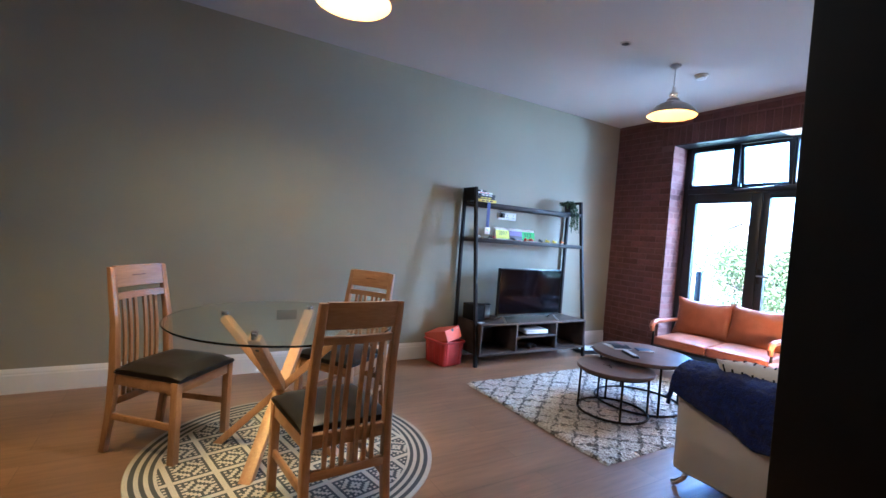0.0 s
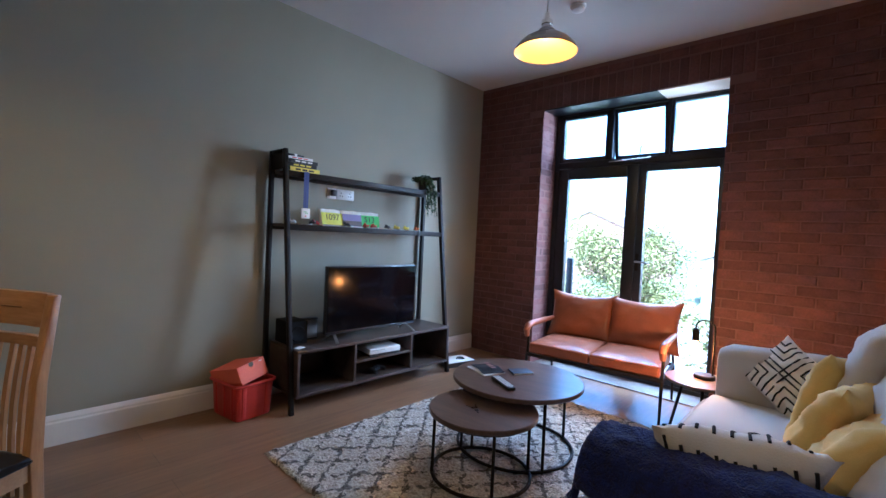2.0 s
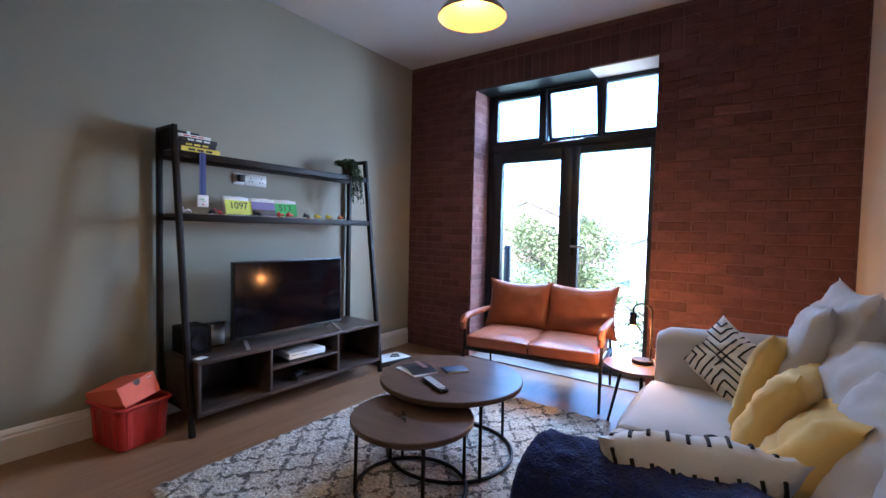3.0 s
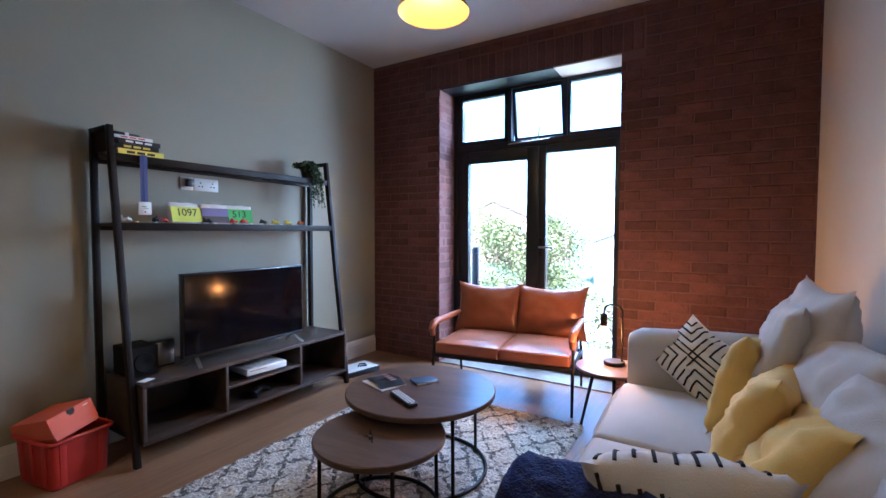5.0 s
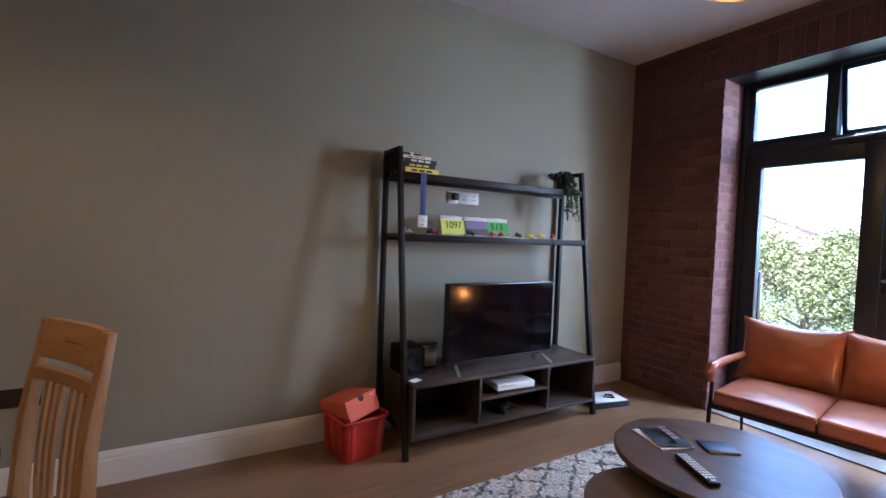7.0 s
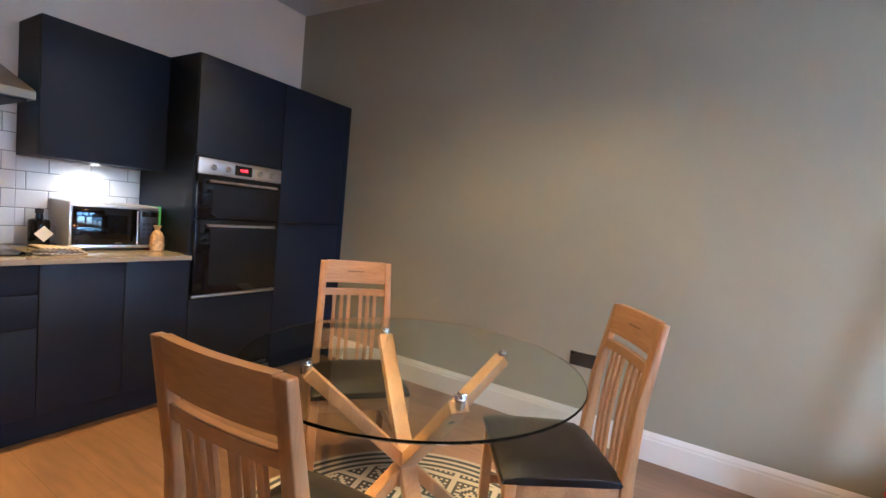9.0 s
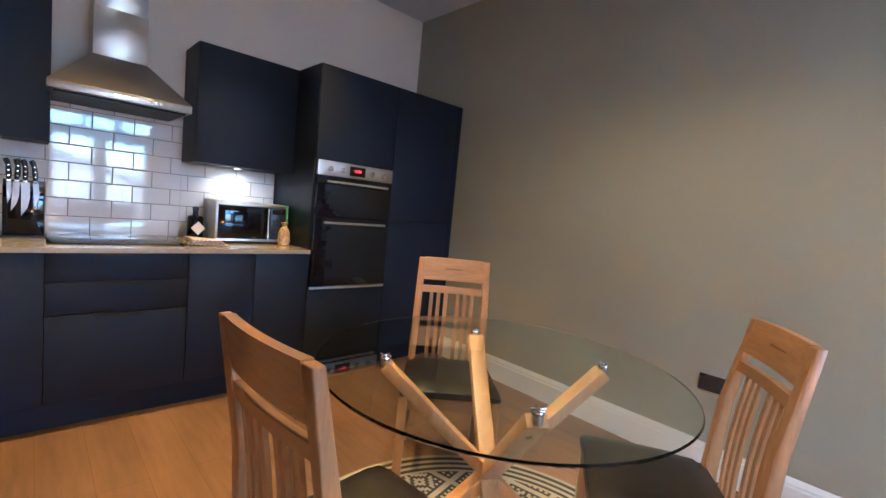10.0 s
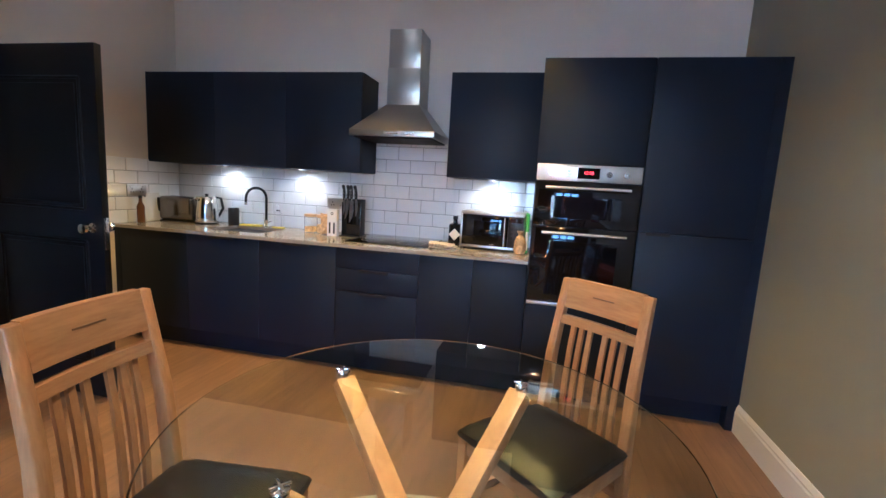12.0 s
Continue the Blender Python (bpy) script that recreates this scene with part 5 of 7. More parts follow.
nb = thing("notebook", "small dark blue notebook lying on the coffee table", "notebook", pose(3.517, 2.147, 0.441, 0, 0, -34))
part("cover", boxes((-0.066, 0.066, -0.052, 0.052, 0, 0.010), bevel=0.002), M_NOTE, nb)
part("pages", boxes((-0.064, 0.064, -0.0535, -0.0515, 0.002, 0.008)), M_PAPER, nb, "thin white page edge")
rc = thing("remote_control", "black remote control with pale buttons on the coffee table", "remote control", pose(3.234, 2.080, 0.441, 0, 0, -27))
part("body", boxes((-0.024, 0.024, -0.107, 0.107, 0, 0.019), bevel=0.006), M_BLACKPLASTIC, rc)
part("badge", boxes((-0.010, 0.010, -0.098, -0.090, 0.0192, 0.0197)), M_PLWHITE, rc)
src = None
for i in range(3):
    for j in range(10):
        m = pose(-0.014 + 0.014 * i, -0.078 + 0.0185 * j, 0.0192)
        if src is None:
            src = part("button", boxes((-0.0052, 0.0052, -0.0062, 0.0062, 0, 0.0022)), M_PLWHITE, rc, "pale button", m=m)
        else:
            same_part(src, "button", rc, m)
ky = thing("keys", "small bunch of metal keys on the smaller coffee table", "keys", pose(2.955, 2.05, 0.376, 0, 0, 30))
part("ring", tubes(([(0.012 * math.cos(a), 0.012 * math.sin(a), 0.003) for a in [i * 0.5 for i in range(13)]], 0.0012)), M_CHROME, ky)
for k, a in enumerate((10, 70, 200)):
    part("key", boxes((0.010, 0.028, -0.009, 0.009, 0.001, 0.004), (0.028, 0.058, -0.003, 0.003, 0.001, 0.004)), M_CHROME if k < 2 else M_BLACKMETAL, ky, m=pose(0, 0, 0.001 * k, 0, -3, a))


# ---- tan leather sofa ----
s2 = thing("leather_sofa", "tan leather two-seat sofa on thin black metal legs by the window", "sofa", pose(4.775, 2.172, 0, 0, 0, 8.5))
HW = 0.520
for i, y in enumerate((-0.252, 0.252)):
    bm = boxes((-0.34, 0.24, y - 0.250, y + 0.250, 0.325, 0.425))
    bmesh.ops.subdivide_edges(bm, edges=bm.edges[:], cuts=7, use_grid_fill=True)
    for v in bm.verts:
        u, w = (v.co.x + 0.05) / 0.29, (v.co.y - y) / 0.250
        if v.co.z > 0.40:
            v.co.z += 0.022 * (1 - u ** 4) * (1 - w ** 4) - 0.012 + 0.004 * noise.noise(v.co * 9)
    bmesh.ops.bevel(bm, geom=[e for e in bm.edges if e.calc_face_angle(0) > 0.7], offset=0.018, segments=2, affect="EDGES", profile=0.6)
    part("seat_cushion", bm, M_TAN, s2, "tan leather seat cushion", smooth=60)
    bm = cushion(0.60, 0.45, 0.15, 18, 0.018, seed=3 + i, wrinkle=0.006)
    part("back_cushion", bm, M_TAN, s2, "tan leather back cushion with drawn-up corners", smooth=80, m=pose(0.225, y * 1.06, 0.385) @ pose(0, 0, 0, 0, 17, 0) @ pose(0, 0, 0, 0, 0, 90))
for nm, p0, p1 in (("seat_rail", (-0.33, -HW, 0.312), (-0.33, HW, 0.312)), ("seat_rail", (0.25, -HW, 0.312), (0.25, HW, 0.312)), ("side_rail", (-0.33, -HW, 0.312), (0.25, -HW, 0.312)), ("side_rail", (-0.33, HW, 0.312), (0.25, HW, 0.312)),
                   ("back_rail", (0.36, -HW + 0.05, 0.70), (0.36, HW - 0.05, 0.70))):
    part(nm, beams((p0, p1, 0.024, 0.024), bevel=0.002), M_BLACKMETAL, s2)
for s in (-1, 1):
    part("leg", tubes(([(-0.33, s * HW, 0.31), (-0.35, s * HW, 0.0)], [0.013, 0.009])), M_BLACKMETAL, s2)
    part("leg", tubes(([(0.25, s * HW, 0.31), (0.29, s * HW, 0.0)], [0.013, 0.009])), M_BLACKMETAL, s2)
    part("back_stay", tubes(([(0.25, s * HW, 0.31), (0.37, s * (HW - 0.05), 0.71)], 0.011)), M_BLACKMETAL, s2)
    part("arm_post", tubes(([(-0.325, s * HW, 0.31), (-0.30, s * HW, 0.53)], 0.011)), M_BLACKMETAL, s2)
    pts = [(-0.345, s * HW, 0.470), (-0.36, s * HW, 0.520), (-0.33, s * HW, 0.556), (-0.26, s * HW, 0.566), (0.0, s * HW, 0.560), (0.30, s * HW, 0.552)]
    part("armrest", tubes((pts, [0.020, 0.026, 0.028, 0.027, 0.024, 0.020])), M_TAN, s2, "rounded tan leather armrest")


# ---- side table and lamp ----
stb = thing("side_table", "small round side table with a brown top and splayed black legs", "side table", pose(4.355, 1.330, 0))
part("tabletop", lathe([(0, 0.418), (0.205, 0.418), (0.208, 0.426), (0.205, 0.435), (0, 0.435)], 56), M_TABLETOP, stb, "round brown wood top")
for a in (200, 80, 320):
    c, s = math.cos(radians(a)), math.sin(radians(a))
    part("leg", tubes(([(0.10 * c, 0.10 * s, 0.418), (0.19 * c, 0.19 * s, 0.0)], [0.011, 0.008])), M_BLACKMETAL, stb)
dl = thing("table_lamp", "black hook-shaped lamp with a glowing filament bulb on the side table", "table lamp", pose(4.415, 1.322, 0.436, 0, 0, 0))
part("base", lathe([(0, 0), (0.062, 0), (0.064, 0.006), (0.062, 0.020), (0.058, 0.023), (0, 0.023)], 36), M_BLACKMETAL, dl)
hook = [(0.0, -0.045, 0.02), (0.0, -0.045, 0.33)] + [(0, -0.045 + 0.055 - 0.055 * math.cos(a), 0.33 + 0.045 * math.sin(a)) for a in [math.pi * k / 10 for k in range(1, 11)]] + [(0, 0.065, 0.315)]
part("stem", tubes((hook, 0.0055)), M_BLACKMETAL, dl)
part("bulb_holder", lathe([(0, 0.235), (0.019, 0.235), (0.021, 0.245), (0.021, 0.305), (0.012, 0.315), (0, 0.316)], 24), M_BLACKMETAL, dl, m=pose(0, 0.065, 0))
b = part("bulb", lathe([(0.013, 0.236), (0.015, 0.228), (0.034, 0.205), (0.043, 0.178), (0.034, 0.148), (0.015, 0.136), (0, 0.134)], 28), M_BULBGLOW, dl, "globe bulb with the filament's orange glow put into its glass", m=pose(0, 0.065, 0))
b.visible_shadow = False
f = part("filament", tubes(([(0.010 * math.cos(a * 1.3), 0.010 * math.sin(a * 1.3), 0.155 + 0.0045 * a) for a in range(14)], 0.0022), n=6), M_FIL, dl, "glowing filament", m=pose(0, 0.065, 0))
f.visible_shadow = False


# ---- beige sofa ----
sf = thing("beige_sofa", "beige fabric sofa with rounded arms and small chrome feet", "sofa", pose(0, 0, 0))
SX0, SX1, SYB, SYF = 2.40, 4.27, 0.30, 1.20


def soft_box(x0, x1, y0, y1, z0, z1, r, puff=0.015, cuts=6, seed=0):
    bm = boxes((x0, x1, y0, y1, z0, z1))
    bmesh.ops.subdivide_edges(bm, edges=bm.edges[:], cuts=cuts, use_grid_fill=True)
    c, h = Vector(((x0 + x1) / 2, (y0 + y1) / 2, (z0 + z1) / 2)), Vector(((x1 - x0) / 2, (y1 - y0) / 2, (z1 - z0) / 2))
    bm.normal_update()
    for v in bm.verts:
        q = Vector(((v.co.x - c.x) / h.x, (v.co.y - c.y) / h.y, (v.co.z - c.z) / h.z))
        a = [1 - abs(t) ** 4 for t in q]
        if abs(q.z) > 0.99:
            v.co.z += math.copysign(puff * a[0] * a[1], q.z)
        if abs(q.y) > 0.99:
            v.co.y += math.copysign(puff * a[0] * a[2], q.y)
        if abs(q.x) > 0.99:
            v.co.x += math.copysign(puff * a[1] * a[2], q.x)
        v.co += Vector((1, 1, 1)) * 0.004 * noise.noise(v.co * 6 + Vector((seed, 0, 0)))
    bmesh.ops.bevel(bm, geom=[e for e in bm.edges if e.calc_face_angle(0) > 0.7], offset=r, segments=3, affect="EDGES", profile=0.5)
    return bm


part("base", soft_box(SX0 + 0.20, SX1 - 0.18, SYB + 0.02, SYF - 0.03, 0.095, 0.30, 0.015, 0.004), M_SOFA, sf, smooth=60)
part("back", soft_box(SX0 + 0.05, SX1 - 0.05, SYB, SYB + 0.22, 0.11, 0.80, 0.06, 0.02), M_SOFA, sf, smooth=60)


def arm(x0, x1, outer):
    """A panel arm, higher and scrolled at the back, falling a little to the front."""
    bm = bmesh.new()
    n, k = 14, 18
    rings = []
    for j in range(n + 1):
        y = SYB + 0.02 + (SYF - SYB - 0.02) * j / n
        u = j / n
        top = (0.760 - 0.035 * u ** 2) if outer > 0 else 0.688
        if j == n:
            top -= 0.03
        ins = 0.02 if j in (0, n) else 0.0
        ring = []
        w = (x1 - x0) / 2 - ins
        cx = (x0 + x1) / 2
        zc = top - w * 0.85
        for i in range(k + 1):
            a = math.pi * i / k
            ring.append((cx + w * math.cos(a), y, zc + w * 0.85 * math.sin(a)))
        ring += [(cx - w * 0.96, y, 0.11), (cx + w * 0.96, y, 0.11)]
        rings.append([bm.verts.new(p) for p in ring])
    m_ = len(rings[0])
    for a, b_ in zip(rings, rings[1:]):
        for i in range(m_):
            bm.faces.new((a[i], a[(i + 1) % m_], b_[(i + 1) % m_], b_[i]))
    bm.faces.new(rings[0][::-1])
    bm.faces.new(rings[-1])
    bmesh.ops.recalc_face_normals(bm, faces=bm.faces[:])
    bmesh.ops.bevel(bm, geom=[e for e in bm.edges if e.calc_face_angle(0) > 1.0], offset=0.012, segments=2, affect="EDGES", profile=0.5)
    return bm


part("arm", arm(SX0 + 0.02, SX0 + 0.25, -1), M_SOFA, sf, smooth=50)
part("arm", arm(SX1 - 0.18, SX1, 1), M_SOFA, sf, smooth=50)
MIDX = 3.345
part("seat_cushion", soft_box(SX0 + 0.205, MIDX - 0.002, SYB + 0.20, SYF + 0.015, 0.302, 0.445, 0.028, 0.022, seed=4), M_SOFA, sf, smooth=60)
part("seat_cushion", soft_box(MIDX + 0.002, SX1 - 0.185, SYB + 0.20, SYF + 0.015, 0.302, 0.445, 0.028, 0.022, seed=9), M_SOFA, sf, smooth=60)
for x in (SX0 + 0.07, SX1 - 0.07):
    for y, d in ((SYF - 0.07, 1), (SYB + 0.08, -1)):
        part("foot", tubes(([(x, y, 0.11), (x, y + 0.02 * d, 0.06), (x, y + 0.055 * d, 0.025), (x, y + 0.075 * d, 0.012)], [0.016, 0.014, 0.014, 0.017])), M_CHROME, sf, "curved chrome foot")


def pillow(name, w, h, t, mat, m, label, seed, group="", wr=0.012):
    return solo(name, cushion(w, h, t, 20, 0.01, seed, wr), mat, label, "cushion", m, group, smooth=80)


# large loose back cushions
for k, (x, rz, lean, s, z) in enumerate(((3.70, -6, 12, 0.55, 0.505), (3.30, 5, 22, 0.56, 0.455), (2.88, 10, 26, 0.52, 0.455))):
    pillow("back_cushion", s + 0.04, s, 0.19, M_GREYCUSH, pose(x, 0.625 if k == 0 else 0.61, z - 0.02) @ pose(0, 0, 0, lean, 0, rz), "large grey linen cushion leaning against the sofa back", 31 + k, "grey back cushions", 0.011)
pillow("back_cushion", 0.58, 0.56, 0.18, M_GREYCUSH, pose(3.62, 0.53, 0.53) @ pose(0, 0, 0, 8, 0, 4), "large grey linen cushion behind the others", 41, "grey back cushions", 0.011)
pillow("yellow_cushion", 0.42, 0.43, 0.17, M_YELLOW, pose(3.71, 0.735, 0.455) @ pose(0, 0, 0, 17, 4, -24), "plump mustard yellow cushion standing on the sofa", 51, "yellow cushions")
pillow("yellow_cushion", 0.46, 0.43, 0.16, M_YELLOW, pose(3.29, 0.76, 0.445) @ pose(0, 0, 0, 24, 4, -14), "mustard yellow cushion with a raised corner", 52, "yellow cushions")
pillow("yellow_cushion", 0.46, 0.42, 0.16, M_YELLOW, pose(3.02, 0.74, 0.45) @ pose(0, 0, 0, 34, 6, -4), "mustard yellow cushion leaning on the other", 53, "yellow cushions")


def stitched(name, w, h, t, m, label, seed, lines):
    """A cream cushion with dark stitched lines laid on its front."""
    c = thing(name, label, "cushion", m)
    part("cover", cushion(w, h, t, 20, 0.005, seed, 0.008), M_CREAM, c, smooth=80)
    for side in (-1, 1):
        for ln in lines:
            pts = []
            for (u0, v0), (u1, v1) in zip(ln, ln[1:]):
                for i in range(7):
                    u, v = u0 + (u1 - u0) * i / 6, v0 + (v1 - v0) * i / 6
                    full = max(0.0, (1 - abs(u) ** 2.6) * (1 - abs(v) ** 2.6)) ** 0.55
                    k = noise.noise(Vector((u * 1.7 + seed * 7.3, v * 1.7, side * 2.0 + seed)))
                    k2 = noise.noise(Vector((u * 4.5 + v * 2 + seed * 3.1, v * 4.0 - u * 2, side * 4.0)))
                    y = side * t / 2 * full * (1 + 0.15 * k) + k2 * 0.0128
                    x = u * w / 2 * (1 - 0.10 * (1 - v * v) * abs(u) ** 3)
                    z = v * h / 2 * (1 - 0.10 * (1 - u * u) * abs(v) ** 3) - 0.005 * (1 - u * u) * (v + 1) / 2 + h / 2
                    pts.append((x, y + side * 0.0005, z))
            bm = bmesh.new()
            tube(bm, pts, 0.0050, 6)
            part("stitched_line", bm, M_INK, c, "dark stitched line")
    return c


zig = []
for k in (-0.08, 0.08):
    zig.append([(-0.92, k), (0.92, k)])
    zig.append([(k, -0.92), (k, 0.92)])
for sx in (-1, 1):
    for sz in (-1, 1):
        for a in (0.28, 0.48, 0.68):
            zig.append([(sx * a, sz * 0.9), (sx * a, sz * a), (sx * 0.9, sz * a)])
stitched("patterned_cushion", 0.40, 0.335, 0.13, pose(4.03, 0.965, 0.495, 36, -24, 50), "cream cushion with dark stitched chevrons leaning on the sofa arm", 61, zig)
lines = [[(-0.86 + 0.2 * k, 0.93), (-0.80 + 0.2 * k, 0.62 - 0.05 * (k % 2)), (-0.66 + 0.2 * k, 0.28 + 0.10 * (k % 3))] for k in range(9)]
lines += [[(-0.75 + 0.3 * k, -0.05), (-0.62 + 0.3 * k, -0.35), (-0.58 + 0.3 * k, -0.75)] for k in range(5)]
stitched("lined_cushion", 0.44, 0.38, 0.19, pose(2.79, 0.92, 0.46) @ pose(0, 0, 0, 0, 0, -70) @ pose(0, 0, 0, 38, 0, 0), "long cream cushion with short black strokes leaning on the sofa arm", 66, lines)

# navy throw draped over the near arm
bm = bmesh.new()
n, k = 46, 64
grid = {}
for j in range(n + 1):
    v = j / n
    y = 0.52 + 0.755 * v
    yy = min(y, SYF + 0.02)
    u_ = (yy - SYB - 0.02) / (SYF - SYB - 0.02)
    top = 0.708
    hang_out = 0.02 + 0.20 * min(1, 1.6 * (1 - v)) - 0.10 * max(0, 0.35 - v) / 0.35 + 0.015 * math.sin(v * 9)
    hang_in = 0.17 + 0.05 * math.sin(v * 5 + 1)
    over = max(0, y - (SYF + 0.02))
    for i in range(k + 1):
        s = -hang_out + (hang_out + 0.34 + hang_in) * i / k
        if s < 0:
            x, z = SX0 - 0.002 - 0.014 * (1 - math.exp(s * 20)), top - 0.10 + s
        elif s < 0.34:
            a = math.pi * s / 0.34
            x, z = SX0 + 0.135 - 0.137 * math.cos(a), top - 0.10 + 0.10 * math.sin(a)
        else:
            x, z = SX0 + 0.272, max(0.475, top - 0.10 - (s - 0.34))
            if z <= 0.476:
                x += (s - 0.34) - (top - 0.10 - 0.475)
        z -= over * 2.2
        f_ = noise.noise(Vector((x * 7, y * 7, z * 7))) * 0.020 + noise.noise(Vector((x * 30, y * 30, z * 30))) * 0.010 + noise.noise(Vector((x * 75, y * 75, z * 75))) * 0.007
        grid[i, j] = bm.verts.new((x - (f_ if s < 0 else 0), yy + over * 0.35, z + (f_ if s >= 0 else 0)))
for j in range(n):
    for i in range(k):
        bm.faces.new((grid[i, j], grid[i + 1, j], grid[i + 1, j + 1], grid[i, j + 1]))
bmesh.ops.recalc_face_normals(bm, faces=bm.faces[:])
th = solo("throw_blanket", bm, M_NAVY, "fluffy navy blue throw draped over the sofa arm", "blanket", smooth=80)
th.modifiers.new("thick", "SOLIDIFY").thickness = 0.018


# ---- kitchen ----
KF, TOPZ = -1.222, 0.912
BASE_Z = 0.15


def cabinet(name, label, y0, y1, z0, z1, xf, fronts, group, plinth=False, handles=()):
    """A cabinet unit with its carcass set behind the fronts; fronts are (y0, y1, z0, z1)."""
    c = thing(name, label, "kitchen cabinet", pose(KX, (y0 + y1) / 2, z0), group)
    ym = (y0 + y1) / 2
    part("carcass", boxes((0.002, xf - KX - 0.022, y0 - ym + 0.001, y1 - ym - 0.001, 0, z1 - z0)), M_CABIN if plinth else M_CAB, c)
    for a, b, p, q in fronts:
        part("front", boxes((xf - KX - 0.020, xf - KX, a - ym + 0.0015, b - ym - 0.0015, p - z0 + 0.0015, q - z0 - 0.0015), bevel=0.0012), M_CAB, c)
    for y, z, w in handles:
        part("handle", boxes((xf - KX - 0.004, xf - KX + 0.018, y - w / 2 - ym, y + w / 2 - ym, z - z0 - 0.004, z - z0), (xf - KX + 0.014, xf - KX + 0.018, y - w / 2 - ym, y + w / 2 - ym, z - z0 - 0.018, z - z0 - 0.004)), M_BLACKMETAL, c, "thin black edge pull")
    return c


G = "kitchen base units in a run"
ZT = TOPZ - 0.024
cabinet("base_cabinet", "matt navy corner base unit beside the white wall", KSY + 0.003, -0.51, BASE_Z, ZT, KF, [(KSY + 0.003, -0.51, BASE_Z, ZT)], G, True)
cabinet("base_cabinet", "matt navy base unit with one plain door beside the door wall", -0.51, 0.09, BASE_Z, ZT, KF, [(-0.51, 0.09, BASE_Z, ZT)], G, True, ((-0.21, ZT, 0.2),))
cabinet("base_cabinet", "matt navy sink base unit with one plain door", 0.09, 0.69, BASE_Z, ZT, KF, [(0.09, 0.69, BASE_Z, ZT)], G, True, ((0.39, ZT, 0.2),))
cabinet("base_cabinet", "matt navy base unit with a plain door beside the drawers", 0.69, 1.287, BASE_Z, ZT, KF, [(0.69, 1.287, BASE_Z, ZT)], G, True, ((0.99, ZT, 0.2),))
cabinet("drawer_unit", "matt navy unit with three drawers under the hob", 1.287, 1.877, BASE_Z, ZT, KF, [(1.287, 1.877, 0.745, ZT), (1.287, 1.877, 0.585, 0.745), (1.287, 1.877, BASE_Z, 0.585)], G, True, ((1.57, ZT, 0.2), (1.57, 0.745, 0.2), (1.57, 0.585, 0.2)))
cabinet("base_cabinet", "matt navy double-door base unit beside the oven tower", 1.877, 2.578, BASE_Z, ZT, KF, [(1.877, 2.235, BASE_Z, ZT), (2.235, 2.578, BASE_Z, ZT)], G, True)
solo("plinth", boxes((-1.325, -1.307, KSY + 0.002, NY - 0.06, 0.001, BASE_Z - 0.002)), M_CAB, "matt navy kick board below the units", "kick board")
TT = 2.115
cabinet("oven_tower", "tall matt navy unit holding the double oven", 2.58, 3.19, BASE_Z, TT, KF, [(2.58, 3.19, 1.513, TT), (2.58, 3.19, BASE_Z, 0.640)], "tall kitchen units")
cabinet("tall_cabinet", "tall matt navy fridge unit with upper and lower doors", 3.192, 3.80, BASE_Z, TT, KF, [(3.192, 3.80, 1.14, TT), (3.192, 3.80, BASE_Z, 1.136)], "tall kitchen units", False, ((3.30, 1.14, 0.13),))
solo("filler_panel", boxes((KX + 0.01, KF - 0.006, 3.801, NY - 0.002, 0.002, TT)), M_CAB, "matt navy filler strip against the grey-green wall", "filler panel")
UF = -1.55
cabinet("wall_cabinet", "matt black-navy wall unit with plain doors above the worktop", KSY + 0.003, 1.305, 1.405, TT, UF, [(KSY + 0.003, 0.07, 1.405, TT), (0.07, 0.69, 1.405, TT), (0.69, 1.305, 1.405, TT)], "kitchen wall units")
cabinet("wall_cabinet", "matt black-navy wall unit beside the oven tower", 1.957, 2.578, 1.405, TT, UF, [(1.957, 2.578, 1.405, TT)], "kitchen wall units")
led = None
for px, py in UNDER:
    m = pose(px, py, 1.404)
    if led is None:
        led = thing("undercabinet_lamp", "small round lamp glowing under the wall unit", "cabinet light", m, "lamps under the wall units")
        part("rim", lathe([(0.022, 0), (0.032, 0), (0.032, -0.007), (0.022, -0.008), (0.022, 0)], 24), M_STEEL, led)
        part("lens", lathe([(0, -0.001), (0.022, -0.001), (0.022, -0.004), (0, -0.004)], 24), M_LED, led, "glowing lens").visible_shadow = False
    else:
        copy_thing(led, m)

# worktop with a sink cut-out
SKX0, SKX1, SKY0, SKY1 = -1.72, -1.36, 0.14, 0.60
wt = thing("worktop", "beige-brown stone worktop running over the base units", "worktop", pose(0, 0, 0))
FX1 = -1.205
for b in ((KX + 0.011, FX1, KSY + 0.011, SKY0 - 0.0005, ZT, TOPZ), (KX + 0.011, FX1, SKY1 + 0.0005, 2.578, ZT, TOPZ), (KX + 0.011, SKX0, SKY0, SKY1, ZT, TOPZ), (SKX1, FX1, SKY0, SKY1, ZT, TOPZ)):
    part("slab", boxes(b), M_TOP, wt, smooth=False)
sk = thing("sink", "black undermounted sink bowl in the worktop", "sink", pose(0, 0, 0))
part("bowl", boxes((SKX0, SKX0 + 0.004, SKY0, SKY1, 0.74, ZT), (SKX1 - 0.004, SKX1, SKY0, SKY1, 0.74, ZT), (SKX0 + 0.004, SKX1 - 0.004, SKY0, SKY0 + 0.004, 0.74, ZT), (SKX0 + 0.004, SKX1 - 0.004, SKY1 - 0.004, SKY1, 0.74, ZT), (SKX0, SKX1, SKY0, SKY1, 0.735, 0.74)), M_BLACKPLASTIC, sk)
part("drain", lathe([(0, 0.741), (0.04, 0.741), (0.04, 0.745), (0, 0.744)], 24), M_STEEL, sk, m=pose((SKX0 + SKX1) / 2, (SKY0 + SKY1) / 2, 0))
